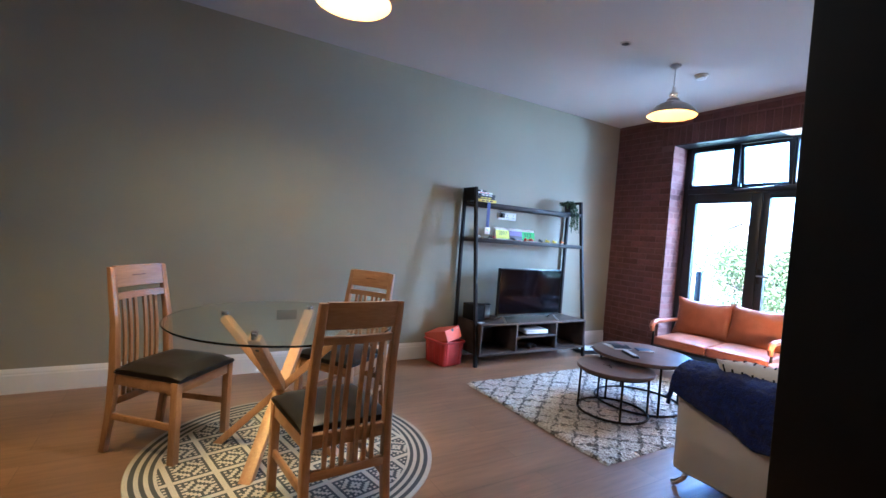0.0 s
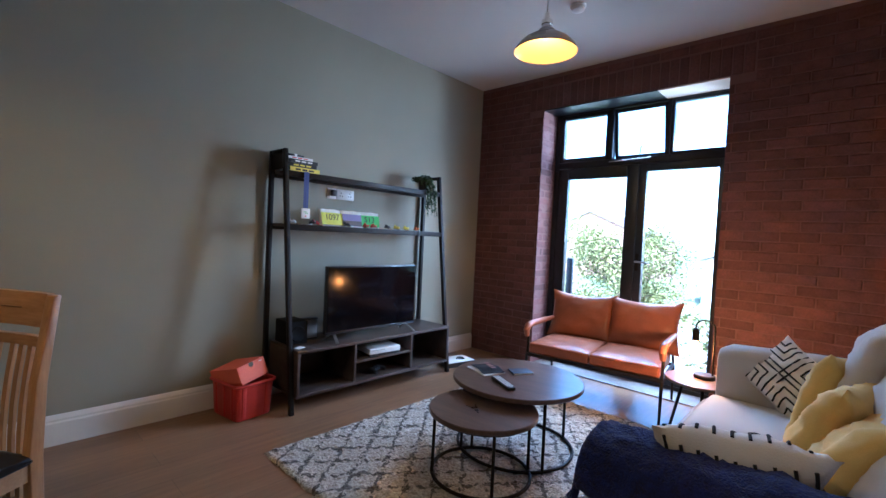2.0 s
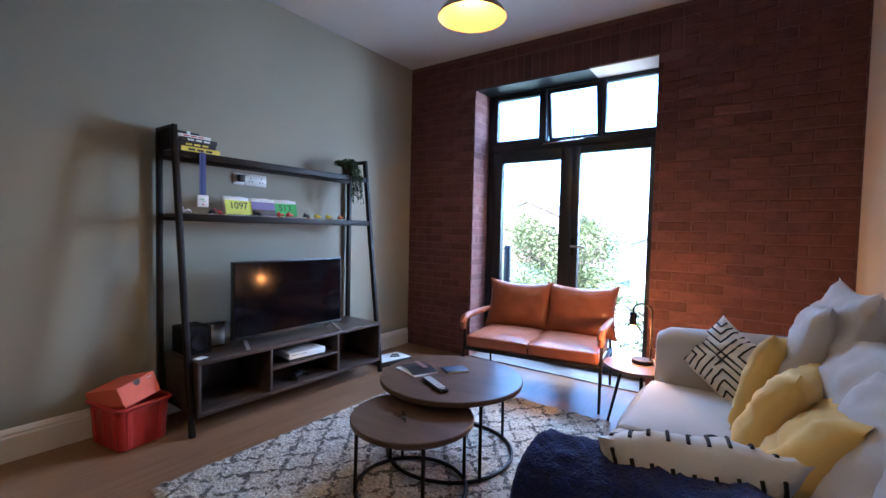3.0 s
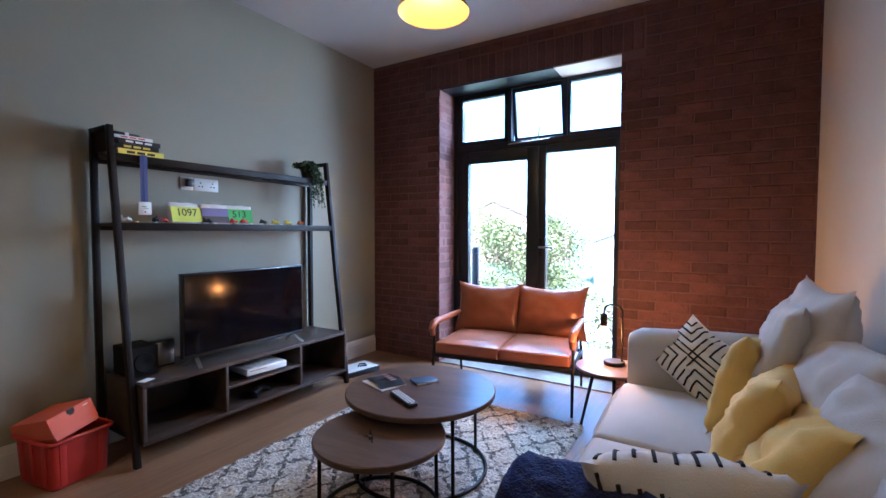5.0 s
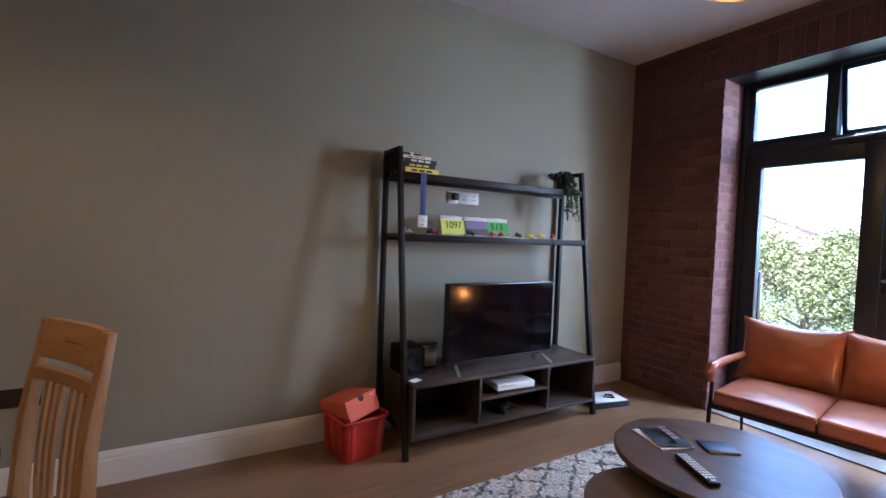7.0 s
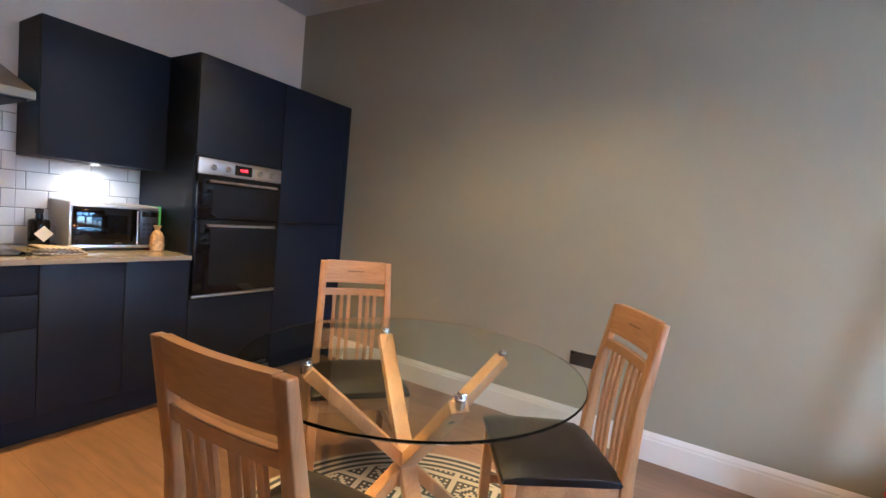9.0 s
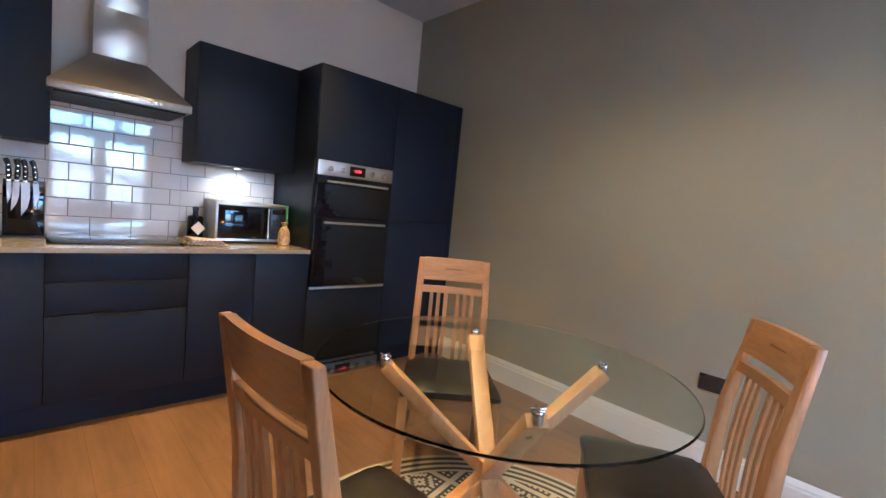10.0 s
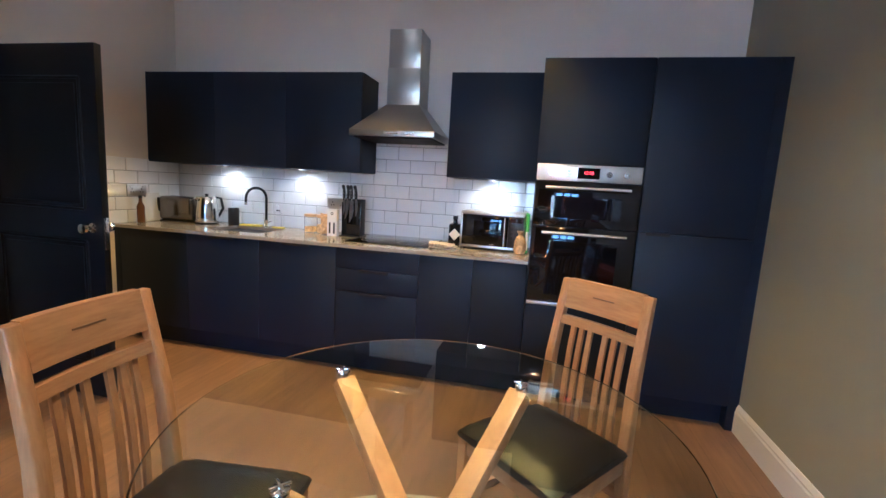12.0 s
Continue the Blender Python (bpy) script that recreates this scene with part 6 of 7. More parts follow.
ft = thing("kitchen_tap", "black swan-neck tap with a chrome base behind the sink", "tap", pose(-1.785, 0.37, TOPZ))
neck = [(0, 0, 0.03), (0, 0, 0.24)] + [(0.065 - 0.065 * math.cos(a), -0.055 * (1 - math.cos(a)) * 0.9, 0.24 + 0.085 * math.sin(a)) for a in [math.pi * k / 12 for k in range(1, 13)]] + [(0.13, -0.10, 0.20)]
part("neck", tubes((neck, 0.0105)), M_BLACKMETAL, ft)
part("base", lathe([(0, 0), (0.03, 0), (0.03, 0.006), (0.02, 0.012), (0.019, 0.06), (0, 0.062)], 24), M_CHROME, ft)
part("spout_tip", lathe([(0, 0), (0.012, 0), (0.012, 0.022), (0, 0.022)], 16), M_CHROME, ft, m=pose(0.13, -0.10, 0.185))
part("lever", tubes(([(0, 0.018, 0.04), (0.01, 0.055, 0.052)], 0.006)), M_CHROME, ft)
solo("sponge_cloth", boxes((-0.03, 0.03, -0.09, 0.09, 0, 0.014), bevel=0.005), M_YELLOWP, "yellow cleaning cloth lying behind the sink", "cloth", pose(-1.75, 0.25, TOPZ + 0.001, 0, 0, 6))
solo("sponge_cloth", boxes((-0.025, 0.025, -0.05, 0.05, 0, 0.010), bevel=0.004), M_YELLOWP, "yellow scourer lying beside the tap", "cloth", pose(-1.76, 0.50, TOPZ + 0.001, 0, 0, -8))

hobt = thing("induction_hob", "black glass induction hob set on the worktop", "hob", pose(-1.60, 1.59, TOPZ))
part("glass_plate", boxes((-0.26, 0.255, -0.295, 0.295, 0.0005, 0.007), bevel=0.002), M_BLACKGLASS, hobt)
for x, y, r in ((-0.12, -0.15, 0.09), (-0.12, 0.15, 0.075), (0.10, -0.15, 0.075), (0.10, 0.15, 0.10)):
    part("cooking_zone", lathe([(r - 0.0015, 0.0072), (r, 0.0072), (r, 0.0076), (r - 0.0015, 0.0076), (r - 0.0015, 0.0072)], 48), M_GREYCUSH, hobt, "thin grey ring mark", m=pose(x, y, 0))

hd = thing("cooker_hood", "brushed steel pyramid cooker hood with chimney on the tiled wall", "cooker hood", pose(KX + 0.001, 1.59, 0))
part("canopy_rim", boxes((0.0, 0.485, -0.305, 0.305, 1.655, 1.695), bevel=0.002), M_HOOD, hd)
bm = bmesh.new()
lo = [bm.verts.new(p) for p in ((0, -0.305, 1.6955), (0.485, -0.305, 1.6955), (0.485, 0.305, 1.6955), (0, 0.305, 1.6955))]
hi = [bm.verts.new(p) for p in ((0, -0.125, 1.905), (0.25, -0.125, 1.905), (0.25, 0.125, 1.905), (0, 0.125, 1.905))]
for i in range(4):
    bm.faces.new((lo[i], lo[(i + 1) % 4], hi[(i + 1) % 4], hi[i]))
bm.faces.new(hi)
part("canopy", bm, M_HOOD, hd, smooth=False)
part("chimney_lower", boxes((0, 0.25, -0.122, 0.122, 1.9055, 2.16), bevel=0.001), M_HOOD, hd)
part("chimney_upper", boxes((0, 0.246, -0.118, 0.118, 2.1605, 2.425), bevel=0.001), M_HOOD, hd)
part("grease_filter", boxes((0.03, 0.455, -0.28, 0.28, 1.645, 1.6545)), M_BLACKMETAL, hd)
part("badge", boxes((0.4855, 0.487, -0.05, 0.05, 1.669, 1.681)), M_CHROME, hd)
for i in range(3):
    part("button", boxes((0.4855, 0.489, 0.10 + 0.025 * i, 0.115 + 0.025 * i, 1.67, 1.68), bevel=0.001), M_CHROME, hd)

# double oven
ov = thing("double_oven", "built-in black glass double oven with a steel control panel", "oven", pose(KF, 2.885, 0))
W = 0.297
part("body", boxes((-0.5, -0.001, -0.28, 0.28, 0.650, 1.505)), M_BLACKMETAL, ov)
part("control_panel", boxes((0, 0.018, -W, W, 1.412, 1.508), bevel=0.003), M_STEEL, ov, "brushed steel control panel")
part("display", boxes((0.0185, 0.0195, -0.062, 0.062, 1.428, 1.492)), M_BLACKGLASS, ov)
text_mesh("clock_digits", "12:00", 0.026, M_REDLED, ov, pose(0.0198, 0, 1.462, 90, 0, 90), 0.0003)
for y in (-0.21, -0.115, 0.115, 0.21):
    kn = part("knob", lathe([(0, 0), (0.019, 0), (0.018, 0.016), (0.016, 0.019), (0, 0.019)], 28), M_CHROME, ov, "round steel knob", m=pose(0.0185, y, 1.457, 0, 90, 0))
    part("knob_mark", boxes((-0.013, -0.004, -0.0012, 0.0012, 0.0192, 0.0198)), M_BLACKPLASTIC, kn)
for z0, z1 in ((1.142, 1.406), (0.668, 1.136)):
    d = part("oven_door", boxes((0, 0.020, -W, W, z0, z1), bevel=0.003), M_BLACKGLASS, ov, "black glass oven door")
    part("handle", tubes(([(0.052, -0.24, z1 - 0.035), (0.052, 0.24, z1 - 0.035)], 0.0085)), M_STEEL, d, "steel bar handle")
    for y in (-0.225, 0.225):
        part("handle_post", tubes(([(0.019, y, z1 - 0.035), (0.052, y, z1 - 0.035)], 0.006)), M_STEEL, d, "steel handle post")
    part("inner_window", boxes((0.0205, 0.0212, -0.20, 0.20, z0 + 0.05, z1 - 0.085)), M_BLACKGLASS, d)
part("bottom_strip", boxes((0, 0.018, -W, W, 0.646, 0.664), bevel=0.002), M_STEEL, ov, "steel strip under the oven doors")

# microwave and its neighbours
mw = thing("microwave", "steel microwave with a dark mirrored door on the worktop", "microwave", pose(-1.68, 2.322, TOPZ, 0, 0, -3))
part("case", boxes((-0.175, 0.155, -0.228, 0.214, 0.012, 0.268), bevel=0.006), M_SILVER, mw, "silver sheet case")
part("front_frame", boxes((0.156, 0.170, -0.228, 0.214, 0.014, 0.032), (0.156, 0.170, -0.228, 0.214, 0.246, 0.262), (0.156, 0.170, -0.228, -0.214, 0.032, 0.246), bevel=0.002), M_STEEL, mw, "thin steel rim")
part("door", boxes((0.156, 0.174, -0.213, 0.108, 0.033, 0.245), bevel=0.002), M_BLACKGLASS, mw, "dark mirrored glass door")
part("door_window", boxes((0.1742, 0.1748, -0.13, 0.045, 0.065, 0.205), bevel=0.0002), M_SCREEN, mw, "dark inner window of the door")
part("badge", boxes((0.1742, 0.1750, -0.015, 0.020, 0.040, 0.046)), M_CHROME, mw)
part("control_panel", boxes((0.156, 0.172, 0.110, 0.213, 0.033, 0.245), bevel=0.002), M_BLACKPLASTIC, mw)
part("handle", tubes(([(0.198, 0.088, 0.040), (0.198, 0.088, 0.238)], 0.0065)), M_CHROME, mw, "chrome bar handle")
src = None
for i in range(3):
    for j in range(4):
        m = pose(0.1725, 0.134 + 0.027 * i, 0.07 + 0.030 * j)
        if src is None:
            src = part("button", boxes((0, 0.0015, -0.010, 0.010, -0.009, 0.009), bevel=0.0005), M_CABIN, mw, m=m)
        else:
            same_part(src, "button", mw, m)
part("display", boxes((0.1723, 0.1730, 0.120, 0.204, 0.205, 0.235)), M_BLACKGLASS, mw)
for x in (-0.12, 0.12):
    for y in (-0.20, 0.20):
        part("foot", lathe([(0, 0.001), (0.012, 0.001), (0.012, 0.013), (0, 0.013)], 14), M_BLACKPLASTIC, mw, m=pose(x, y, 0))
for j in range(4):
    for i in range(5):
        part("vent_slot", boxes((-0.10 + 0.016 * i, -0.091 + 0.016 * i, -0.2292, -0.2282, 0.07 + 0.012 * j, 0.075 + 0.012 * j)), M_BLACKPLASTIC, mw)

bt = thing("bottle", "squat dark green bottle with a pale diamond label by the microwave", "bottle", pose(-1.70, 2.015, TOPZ, 0, 0, 8))
part("glass_body", lathe([(0, 0.001), (0.042, 0.001), (0.047, 0.010), (0.047, 0.140), (0.042, 0.152), (0.018, 0.160), (0.015, 0.185), (0, 0.185)], 32), M_BLACKGLASS, bt)
part("stopper", lathe([(0, 0.185), (0.017, 0.185), (0.019, 0.190), (0.019, 0.212), (0, 0.216)], 24), M_BLACKPLASTIC, bt)
part("label", boxes((-0.0005, 0.0005, -0.031, 0.031, -0.031, 0.031)), M_CREAM, bt, "pale diamond label", m=pose(0.0485, 0, 0.078, 45, 0, 0))
def towel_material():
    """Cream cotton with a small brown check."""
    m = material("checked_towel", (0.62, 0.57, 0.50), 0.9, vary=0.05, scale=20, fine=200, bump=0.5, depth=0.004)
    nt = m.node_tree
    n, l = nt.nodes, nt.links
    b = n["Principled BSDF"]
    tc, ck, mx = n.new("ShaderNodeTexCoord"), n.new("ShaderNodeTexChecker"), n.new("ShaderNodeMixRGB")
    ck.inputs["Scale"].default_value = 85
    ck.inputs["Color1"].default_value, ck.inputs["Color2"].default_value = (1, 1, 1, 1), (0.62, 0.55, 0.50, 1)
    l.new(tc.outputs["Object"], ck.inputs["Vector"])
    mx.blend_type, mx.inputs[0].default_value = "MULTIPLY", 1.0
    old = b.inputs["Base Color"].links[0].from_socket
    l.new(old, mx.inputs[1])
    l.new(ck.outputs["Color"], mx.inputs[2])
    l.new(mx.outputs[0], b.inputs["Base Color"])
    return m


tw = bmesh.new()
for lay in range(3):
    gridv = {}
    for i in range(19):
        for j in range(11):
            u, v = i / 18, j / 10
            x, y = -0.055 + 0.11 * v + 0.004 * lay, -0.105 + (0.21 - 0.018 * lay) * u
            z = 0.006 + 0.0125 * lay + 0.007 * noise.noise(Vector((x * 24, y * 18, lay * 3))) + 0.010 * (1 - u) * (0.4 + 0.3 * lay)
            gridv[i, j] = tw.verts.new((x, y, z))
    for i in range(18):
        for j in range(10):
            tw.faces.new((gridv[i, j], gridv[i, j + 1], gridv[i + 1, j + 1], gridv[i + 1, j]))
tl = solo("tea_towel", tw, towel_material(), "folded cream checked tea towel on the worktop edge", "tea towel", pose(-1.40, 2.005, TOPZ + 0.004, 0, 0, 8), smooth=80)
tl.modifiers.new("thick", "SOLIDIFY").thickness = 0.007
for k, (mt, y, h) in enumerate(((M_REDP, 2.515, 0.262), (M_GREEN, 2.545, 0.268))):
    b = thing("food_packet", ("red and cream food box standing beside the microwave", "green and white food box standing beside the oven tower")[k], "food packet", pose(-1.62, y, TOPZ, 0, 0, 4 * k))
    part("carton", boxes((-0.09, 0.075, -0.012, 0.012, 0.001, h), bevel=0.001), mt, b)
    part("front_panel", boxes((0.0755, 0.0765, -0.010, 0.010, 0.02, h * 0.55)), M_PAPER, b)
bg = thing("pasta_bag", "clear bag of dry pasta standing before the food boxes", "food packet", pose(-1.475, 2.51, TOPZ, 0, 0, 0))
part("bag", lathe([(0, 0.001), (0.036, 0.003), (0.042, 0.03), (0.038, 0.085), (0.026, 0.115), (0.012, 0.128), (0.024, 0.156), (0, 0.152)], 20), M_GRAIN, bg)
part("tie", lathe([(0.009, 0.120), (0.013, 0.125), (0.009, 0.130)], 16), M_REDP, bg)

# knife block, gadget box, jars
kb = thing("knife_block", "tall black knife block with steel knives held at its front", "knife block", pose(-1.66, 1.215, TOPZ, 0, 0, -4))
part("block", boxes((-0.045, 0.030, -0.078, 0.078, 0.008, 0.290), bevel=0.004), M_BLACKPLASTIC, kb)
part("front_panel", boxes((0.031, 0.044, -0.078, 0.078, 0.008, 0.262), bevel=0.003), M_BLACKGLASS, kb, "glossy black magnetic front")
part("base_plate", boxes((-0.060, 0.070, -0.086, 0.086, 0.0005, 0.008), bevel=0.002), M_BLACKPLASTIC, kb)
for i, (y, w, L, lean) in enumerate(((-0.058, 0.018, 0.11, 2), (-0.030, 0.026, 0.15, -3), (0.002, 0.034, 0.17, 1), (0.040, 0.022, 0.12, 4))):
    kn = thing("kitchen_knife", "steel kitchen knife with black riveted handle held on the block", "knife", pose(-1.611, 1.215 + y, TOPZ + 0.278, lean, 0, 0), "knives on the block")
    bm = bmesh.new()
    pr = [(-w / 2, 0), (w / 2, 0), (w / 2, -L * 0.45), (w / 2 - w * 0.3, -L * 0.75), (-w / 2, -L)]
    f0 = [bm.verts.new((0.0, p[0], p[1])) for p in pr]
    f1 = [bm.verts.new((0.002, p[0], p[1])) for p in pr]
    bm.faces.new(f0[::-1])
    bm.faces.new(f1)
    for q in range(5):
        bm.faces.new((f0[q], f0[(q + 1) % 5], f1[(q + 1) % 5], f1[q]))
    bmesh.ops.recalc_face_normals(bm, faces=bm.faces[:])
    part("blade", bm, M_BLADE, kn, "polished steel blade", smooth=False)
    part("bolster", boxes((-0.006, 0.009, -0.010, 0.010, 0.001, 0.012), bevel=0.003), M_CHROME, kn, "steel bolster")
    part("handle", tubes(([(0.0015, 0, 0.0125), (0.002, 0.001, 0.045), (0.001, 0.0, 0.080), (0.0015, -0.005, 0.104), (0.002, -0.010, 0.114)], [0.010, 0.0125, 0.0105, 0.013, 0.009]), n=10), M_BLACKPLASTIC, kn)
    for z in (0.030, 0.055, 0.080):
        part("rivet", lathe([(0, 0), (0.0035, 0), (0.0035, 0.001), (0, 0.0014)], 10), M_CHROME, kn, m=pose(0.0125, 0, z, 0, 90, 0))
gb = thing("mill_set", "pale grey mill box with two dark windows by the knife block", "mill set", pose(-1.58, 1.085, TOPZ))
part("case", boxes((-0.022, 0.022, -0.040, 0.040, 0.0005, 0.205), bevel=0.003), M_PLWHITE, gb)
for y in (-0.018, 0.018):
    part("window", boxes((0.0222, 0.0232, y - 0.007, y + 0.007, 0.020, 0.105)), M_BLACKPLASTIC, gb)
part("printed_mark", lathe([(0.006, 0), (0.011, 0), (0.011, 0.001), (0.006, 0.001), (0.006, 0)], 20), M_BLACKPLASTIC, gb, m=pose(0.0222, 0, 0.172, 0, 90, 0))


def jar(x, y, r, h, fill, label, lidmat):
    j = thing("storage_jar", label, "storage jar", pose(x, y, TOPZ + 0.0008), "glass storage jars")
    g = part("glass_body", lathe([(0, 0), (r, 0), (r, h), (r - 0.003, h), (r - 0.003, 0.004), (0, 0.004)], 32), M_CLEAR, j)
    g.visible_shadow = False
    part("contents", lathe([(0, 0.005), (r - 0.004, 0.005), (r - 0.004, h * fill), (0, h * fill + 0.004)], 28), M_GRAIN, j)
    part("lid", lathe([(0, h), (r + 0.002, h), (r + 0.002, h + 0.018), (r, h + 0.020), (0, h + 0.020)], 32), lidmat, j, "pale bamboo lid")


jar(-1.70, 0.83, 0.050, 0.125, 0.35, "glass jar with bamboo lid partly filled with oats", M_BAMBOO)
jar(-1.69, 0.945, 0.052, 0.125, 0.55, "glass jar with bamboo lid half filled with grain", M_BAMBOO)
pk = thing("crisp_packet", "tan bread packet standing by the jars", "food packet", pose(-1.60, 1.015, TOPZ, 0, 0, 15))
bm = cushion(0.09, 0.17, 0.05, 10, 0, 5)
part("bag", bm, M_GRAIN, pk, m=pose(0, 0, 0.001, 0, 0, 90))
mgk = thing("mug", "matt black cylinder mug standing by the sink", "mug", pose(-1.72, 0.105, TOPZ))
part("cup", lathe([(0, 0.0008), (0.042, 0.0008), (0.044, 0.01), (0.044, 0.145), (0.041, 0.145), (0.040, 0.01), (0, 0.01)], 32), M_BLACKPLASTIC, mgk)
bs = thing("soap_bottle", "clear soap bottle with white pump behind the tap", "soap bottle", pose(-1.80, 0.47, TOPZ))
part("bottle_body", lathe([(0, 0.001), (0.028, 0.001), (0.030, 0.02), (0.028, 0.13), (0.012, 0.15), (0, 0.15)], 24), M_CLEAR, bs)
part("pump", tubes(([(0, 0, 0.15), (0, 0, 0.185), (0.03, 0, 0.188)], 0.005)), M_PLWHITE, bs)
kt = thing("kettle", "shiny steel kettle with black handle on the worktop", "kettle", pose(-1.66, -0.105, TOPZ, 0, 0, -25))
part("body", lathe([(0, 0.018), (0.088, 0.018), (0.090, 0.03), (0.084, 0.13), (0.074, 0.215), (0.066, 0.228), (0, 0.234)], 40), M_CHROME, kt)
part("base", lathe([(0, 0.0008), (0.092, 0.0008), (0.092, 0.016), (0, 0.0175)], 32), M_BLACKPLASTIC, kt)
part("lid_knob", lathe([(0, 0.233), (0.012, 0.234), (0.015, 0.250), (0, 0.254)], 16), M_BLACKPLASTIC, kt)
part("handle", tubes(([(-0.068, 0.0, 0.222), (-0.118, 0.0, 0.215), (-0.135, 0.0, 0.13), (-0.088, 0.0, 0.05)], 0.011)), M_BLACKPLASTIC, kt)
part("spout", beams(((0.050, 0.0, 0.185), (0.094, 0.0, 0.218), 0.035, 0.022)), M_CHROME, kt)
to = thing("toaster", "polished steel two-slot toaster beside the kettle", "toaster", pose(-1.69, -0.38, TOPZ, 0, 0, 4))
part("body", boxes((-0.085, 0.085, -0.155, 0.155, 0.012, 0.212), bevel=0.028, seg=4), M_DARKSTEEL, to)
part("base", boxes((-0.082, 0.082, -0.155, 0.155, 0.0008, 0.0115), bevel=0.003), M_BLACKPLASTIC, to)
for x in (-0.032, 0.032):
    part("slot", boxes((x - 0.013, x + 0.013, -0.12, 0.12, 0.210, 0.2132)), M_BLACKPLASTIC, to)
part("end_cap", boxes((-0.08, 0.08, -0.168, -0.1555, 0.02, 0.197), bevel=0.003), M_BLACKPLASTIC, to)
part("lever", boxes((-0.02, 0.02, 0.1565, 0.178, 0.12, 0.135), bevel=0.004), M_BLACKPLASTIC, to)
# Pale upright object of unclear kind, built as a leaning board.
cb = thing("chopping_board", "cream board by the tiled side wall, standing for an unidentified pale upright object", "chopping board", pose(-1.55, KSY + 0.045, TOPZ + 0.001, 10, 0, 0))
part("board", boxes((-0.085, 0.085, -0.009, 0.009, 0, 0.235), bevel=0.006), M_CREAM, cb)
ob_ = thing("oil_bottle", "slim amber oil bottle with a dark cap on the worktop corner", "bottle", pose(-1.40, KSY + 0.07, TOPZ))
part("glass_body", lathe([(0, 0.001), (0.026, 0.001), (0.028, 0.010), (0.028, 0.130), (0.012, 0.165), (0.011, 0.195), (0, 0.195)], 28), M_AMBER, ob_)
part("cap", lathe([(0, 0.1955), (0.013, 0.1955), (0.013, 0.215), (0, 0.216)], 20), M_BLACKPLASTIC, ob_)
part("hanging_hole", lathe([(0, 0), (0.01, 0), (0.01, 0.001), (0, 0.001)], 18), M_BLACKPLASTIC, cb, m=pose(0.06, 0.0095, 0.21, -90))
socket_plate("steel double wall socket on the tiles behind the jars", pose(KX + 0.011, 0.985, 1.145, 0, 0, 90), M_STEEL)
socket_plate("steel double wall socket on the tiled side wall", pose(-1.42, KSY + 0.011, 1.165, 0, 0, 180), M_STEEL)

# ---- tiles: metro pieces on a dark grout bed ----
TH, TW, J = 0.0992, 0.1990, 0.0028


def tiled(name, label, origin, along, out, spans):
    """Rows of metro tiles; spans are (start, end, lowest row, rows) along the wall."""
    w = thing(name, label, "tiled wall", kind="structure")
    a, o = Vector(along), Vector(out)
    rot = Matrix((a, o, Vector((0, 0, 1)))).transposed().to_4x4()
    base = Matrix.Translation(origin) @ rot
    cache = {}
    for s0, s1, r0, rows, last in spans:
        zlo, zhi = TOPZ + r0 * (TH + J), TOPZ + (r0 + rows) * (TH + J) - J - (TH - last)
        if rows == 0:
            continue
        part("grout", boxes((s0, s1, 0.0, 0.0055, zlo, zhi)), M_GROUT, w, m=base, smooth=False)
        for r in range(r0, r0 + rows):
            z = TOPZ + r * (TH + J) + 0.001
            H = last if r == r0 + rows - 1 else TH
            x = -2.0 - (TW + J) + (0.5 * (TW + J) if r % 2 else 0) + 0.1
            while x < s1:
                p, q = max(x, s0), min(x + TW, s1)
                if q - p > 0.004:
                    key = (round(q - p, 4), H)
                    m = base @ pose(p, 0.0055, z)
                    if key not in cache:
                        L = q - p
                        bm = bmesh.new()
                        e = min(0.007, L * 0.6)
                        pts = [(0, 0, 0), (L, 0, 0), (L, 0, H), (0, 0, H)], [(0, 0.0025, 0), (L, 0.0025, 0), (L, 0.0025, H), (0, 0.0025, H)], [(e * 0.5, 0.0045, e * 0.5), (L - e * 0.5, 0.0045, e * 0.5), (L - e * 0.5, 0.0045, H - e * 0.5), (e * 0.5, 0.0045, H - e * 0.5)]
                        rg_ = [[bm.verts.new(v) for v in ring] for ring in pts]
                        for u, v in zip(rg_, rg_[1:]):
                            for i in range(4):
                                bm.faces.new((u[i], v[i], v[(i + 1) % 4], u[(i + 1) % 4]))
                        bm.faces.new(rg_[-1][::-1])
                        bmesh.ops.recalc_face_normals(bm, faces=bm.faces[:])
                        cache[key] = part("tile", bm, M_TILE, w, m=m, smooth=False)
                    else:
                        same_part(cache[key], "tile", w, m)
                x += TW + J
    return w


tiled("wall_tiles_west", "glossy white metro tiles with dark joints behind the worktop", (KX, 1.379 - 0.001 + 0.0, 0), (0, 1, 0), (1, 0, 0), [(KSY - 1.379 + 0.011, 1.305 - 1.379, 0, 5, 0.078), (1.3055 - 1.379, 1.957 - 1.379, 0, 8, 0.040), (1.9575 - 1.379, 2.578 - 1.379, 0, 5, 0.078)])
tiled("wall_tiles_side", "glossy white metro tiles on the short side wall", (KX + 0.011, KSY, 0), (1, 0, 0), (0, 1, 0), [(0.0, 0.69, 0, 5, TH)])

# ---- bricks ----
BL, BH, BJ = 0.215, 0.065, 0.010
bw = thing("brick_facing", "weathered red-brown brick facing round the tall window", "brick wall", kind="structure")
rnd = random.Random(17)


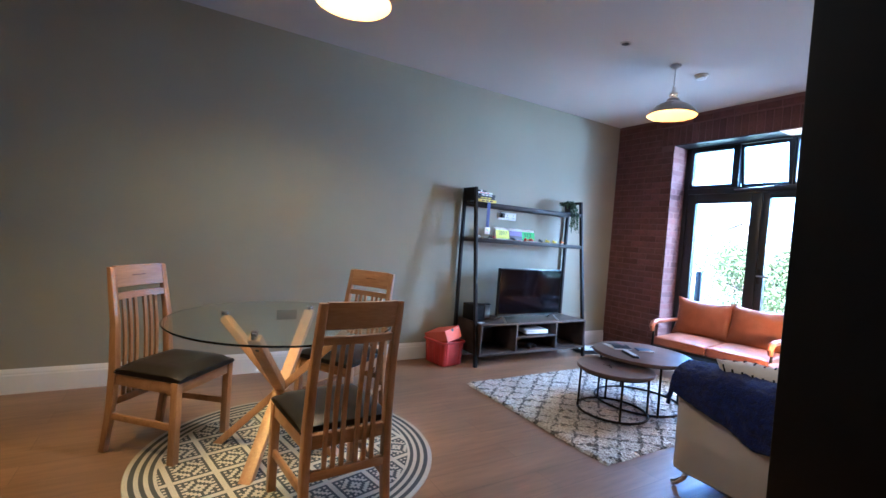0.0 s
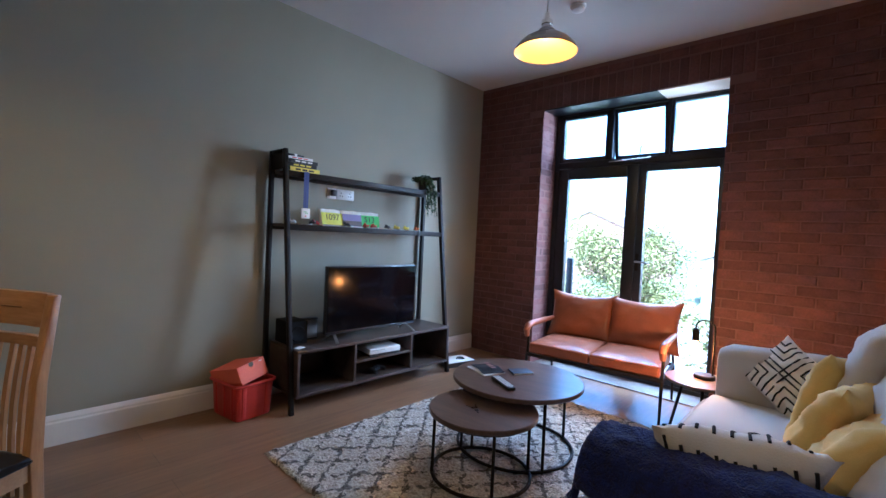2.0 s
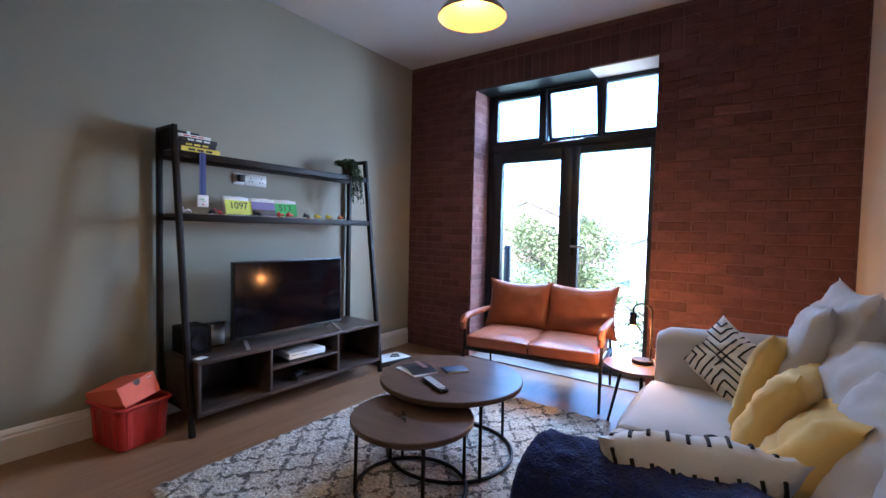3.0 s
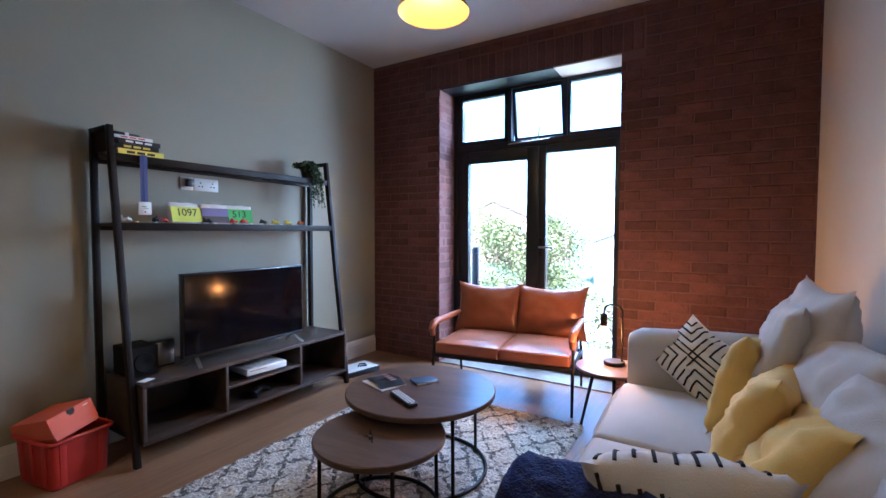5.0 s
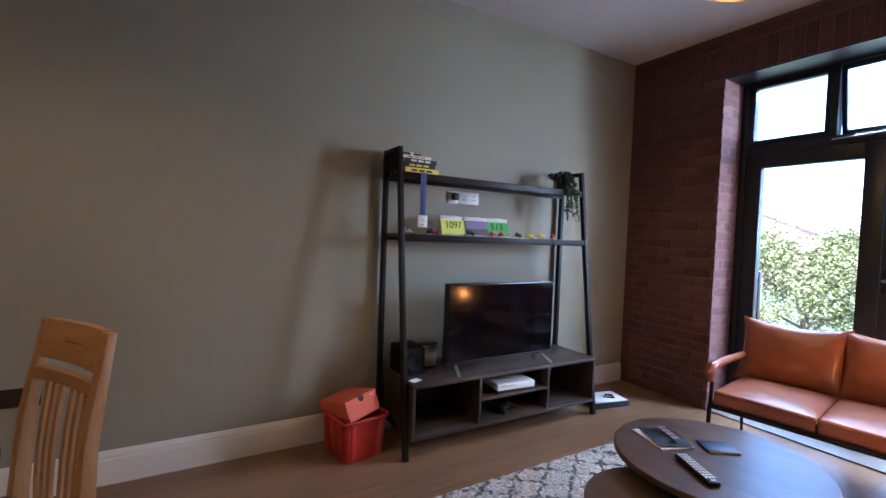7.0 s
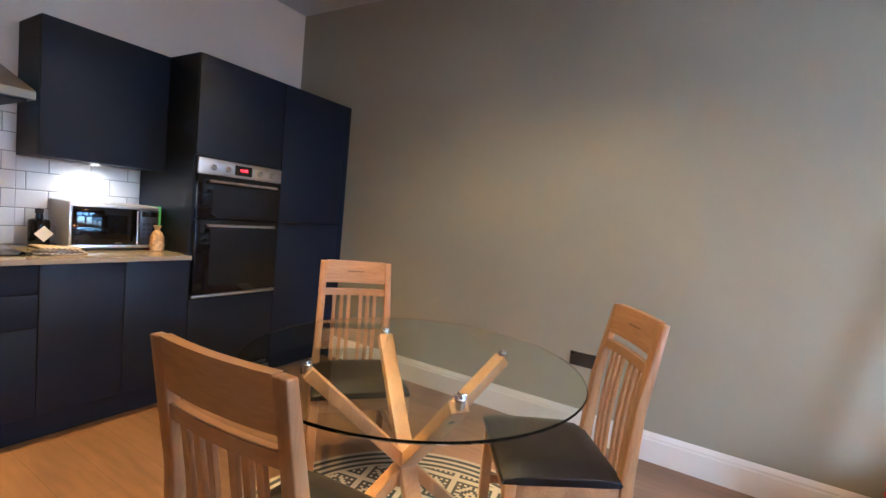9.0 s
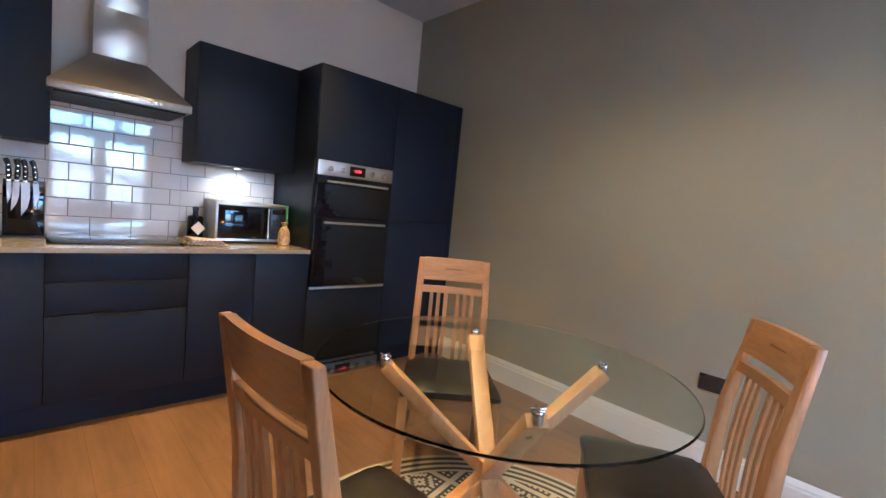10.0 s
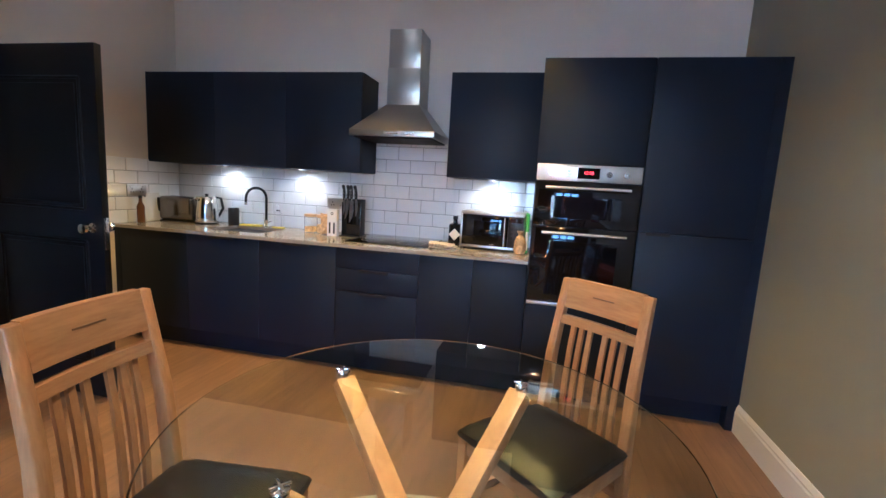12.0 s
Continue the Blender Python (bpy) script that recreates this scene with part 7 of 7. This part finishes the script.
def brick_mesh(L, H, seed, D=0.0045):
    rn = random.Random(seed)
    bm = bmesh.new()
    e = 0.004
    j = lambda: rn.uniform(-0.0022, 0.0022)
    back = [bm.verts.new(p) for p in ((0, 0, 0), (0, L, 0), (0, L, H), (0, 0, H))]
    mid = [bm.verts.new((-D + e * 0.7, y + j(), z + j())) for y, z in ((0, 0), (L, 0), (L, H), (0, H))]
    top = [bm.verts.new((-D + j(), y + j(), z + j())) for y, z in ((e, e), (L / 2, e), (L - e, e), (L - e, H - e), (L / 2, H - e), (e, H - e))]
    for i in range(4):
        bm.faces.new((back[i], back[(i + 1) % 4], mid[(i + 1) % 4], mid[i]))
    bm.faces.new((mid[0], mid[1], top[2], top[1], top[0]))
    bm.faces.new((mid[1], mid[2], top[3], top[2]))
    bm.faces.new((mid[2], mid[3], top[5], top[4], top[3]))
    bm.faces.new((mid[3], mid[0], top[0], top[5]))
    bm.faces.new((top[0], top[1], top[4], top[5]))
    bm.faces.new((top[1], top[2], top[3], top[4]))
    bmesh.ops.recalc_face_normals(bm, faces=bm.faces[:])
    return bm


spots = []
rows = int(CEIL / (BH + BJ)) + 1
for r in range(rows):
    z = r * (BH + BJ) + 0.004
    if z > CEIL - 0.03:
        break
    y = SY - 0.10 + (0.5 * (BL + BJ) if r % 2 else 0)
    while y < NY:
        spans = [(y, min(y + BL, NY - 0.002))]
        h = min(BH, CEIL - z - 0.002)
        soldier = OZ1 - 0.001 < z + BH and z < OZ1 + 0.235
        lo, hi = (OY0 - 0.16, OY1 + 0.16) if soldier else (OY0, OY1)
        if z < OZ1 + 0.235:
            cut = []
            for a, b in spans:
                if b <= lo or a >= hi:
                    cut.append((a, b))
                else:
                    if lo - a > 0.03:
                        cut.append((a, lo - (BJ if soldier else 0)))
                    if b - hi > 0.03:
                        cut.append((hi + (BJ if soldier else 0), b))
            spans = cut
        for a, b in spans:
            a = max(a, SY + 0.001)
            if b - a > 0.03:
                spots.append((pose(CX, a, z), round(b - a, 3), h))
        y += BL + BJ
y = OY0 - 0.155
while y < OY1 + 0.15:
    spots.append((pose(CX, y, OZ1 + 0.004), BH, 0.215))
    y += BH + BJ
# the two reveals
for side, yy, rz in ((1, OY1, -90), (-1, OY0, 90)):
    for r in range(rows):
        z = r * (BH + BJ) + 0.004
        if z + BH > OZ1:
            break
        cuts = [(0.0, 0.1025), (0.1125, 0.274)] if r % 2 else [(0.0, 0.215), (0.225, 0.274)]
        for a, b in cuts:
            x = WX + 0.002 + (a if side > 0 else b)
            m = pose(x, yy, z, 0, 0, 90) if side > 0 else pose(x - (b - a), yy, z, 0, 0, 90)
            if side > 0:
                m = pose(WX + 0.002 + b, yy + 0.004, z, 0, 0, 90)
            else:
                m = pose(WX + 0.002 + a, yy - 0.004, z, 0, 0, -90)
            spots.append((m, round(b - a, 3), BH))
centre = Vector((WX, 2.0, 1.4))
spots.sort(key=lambda s: (s[0].translation - centre).length)
cache = {}
for i, (m, L, H) in enumerate(spots[:300]):
    key = (L, round(H, 3), i % 4)
    if key not in cache:
        cache[key] = part("brick", brick_mesh(L, H, i), M_BRICK, bw, m=m, smooth=False)
    else:
        same_part(cache[key], "brick", bw, m)
protos = {}
verts, faces = [], []
for i, (m, L, H) in enumerate(spots[300:]):
    key = (L, round(H, 3), i % 4)
    if key not in protos:
        b = brick_mesh(L, H, i + 900)
        b.verts.index_update()
        protos[key] = ([v.co.copy() for v in b.verts], [[v.index for v in f.verts] for f in b.faces])
        b.free()
    vs, fs = protos[key]
    k = len(verts)
    verts += [m @ v for v in vs]
    faces += [[q + k for q in f] for f in fs]
if verts:
    me = bpy.data.meshes.new("brick_rest")
    me.from_pydata(verts, [], faces)
    me.materials.append(M_BRICK2)
    ob = new("brick_rest", me)
    ob.parent = bw
    tagged(ob, "outer bricks of the same wall", kind="stuff")
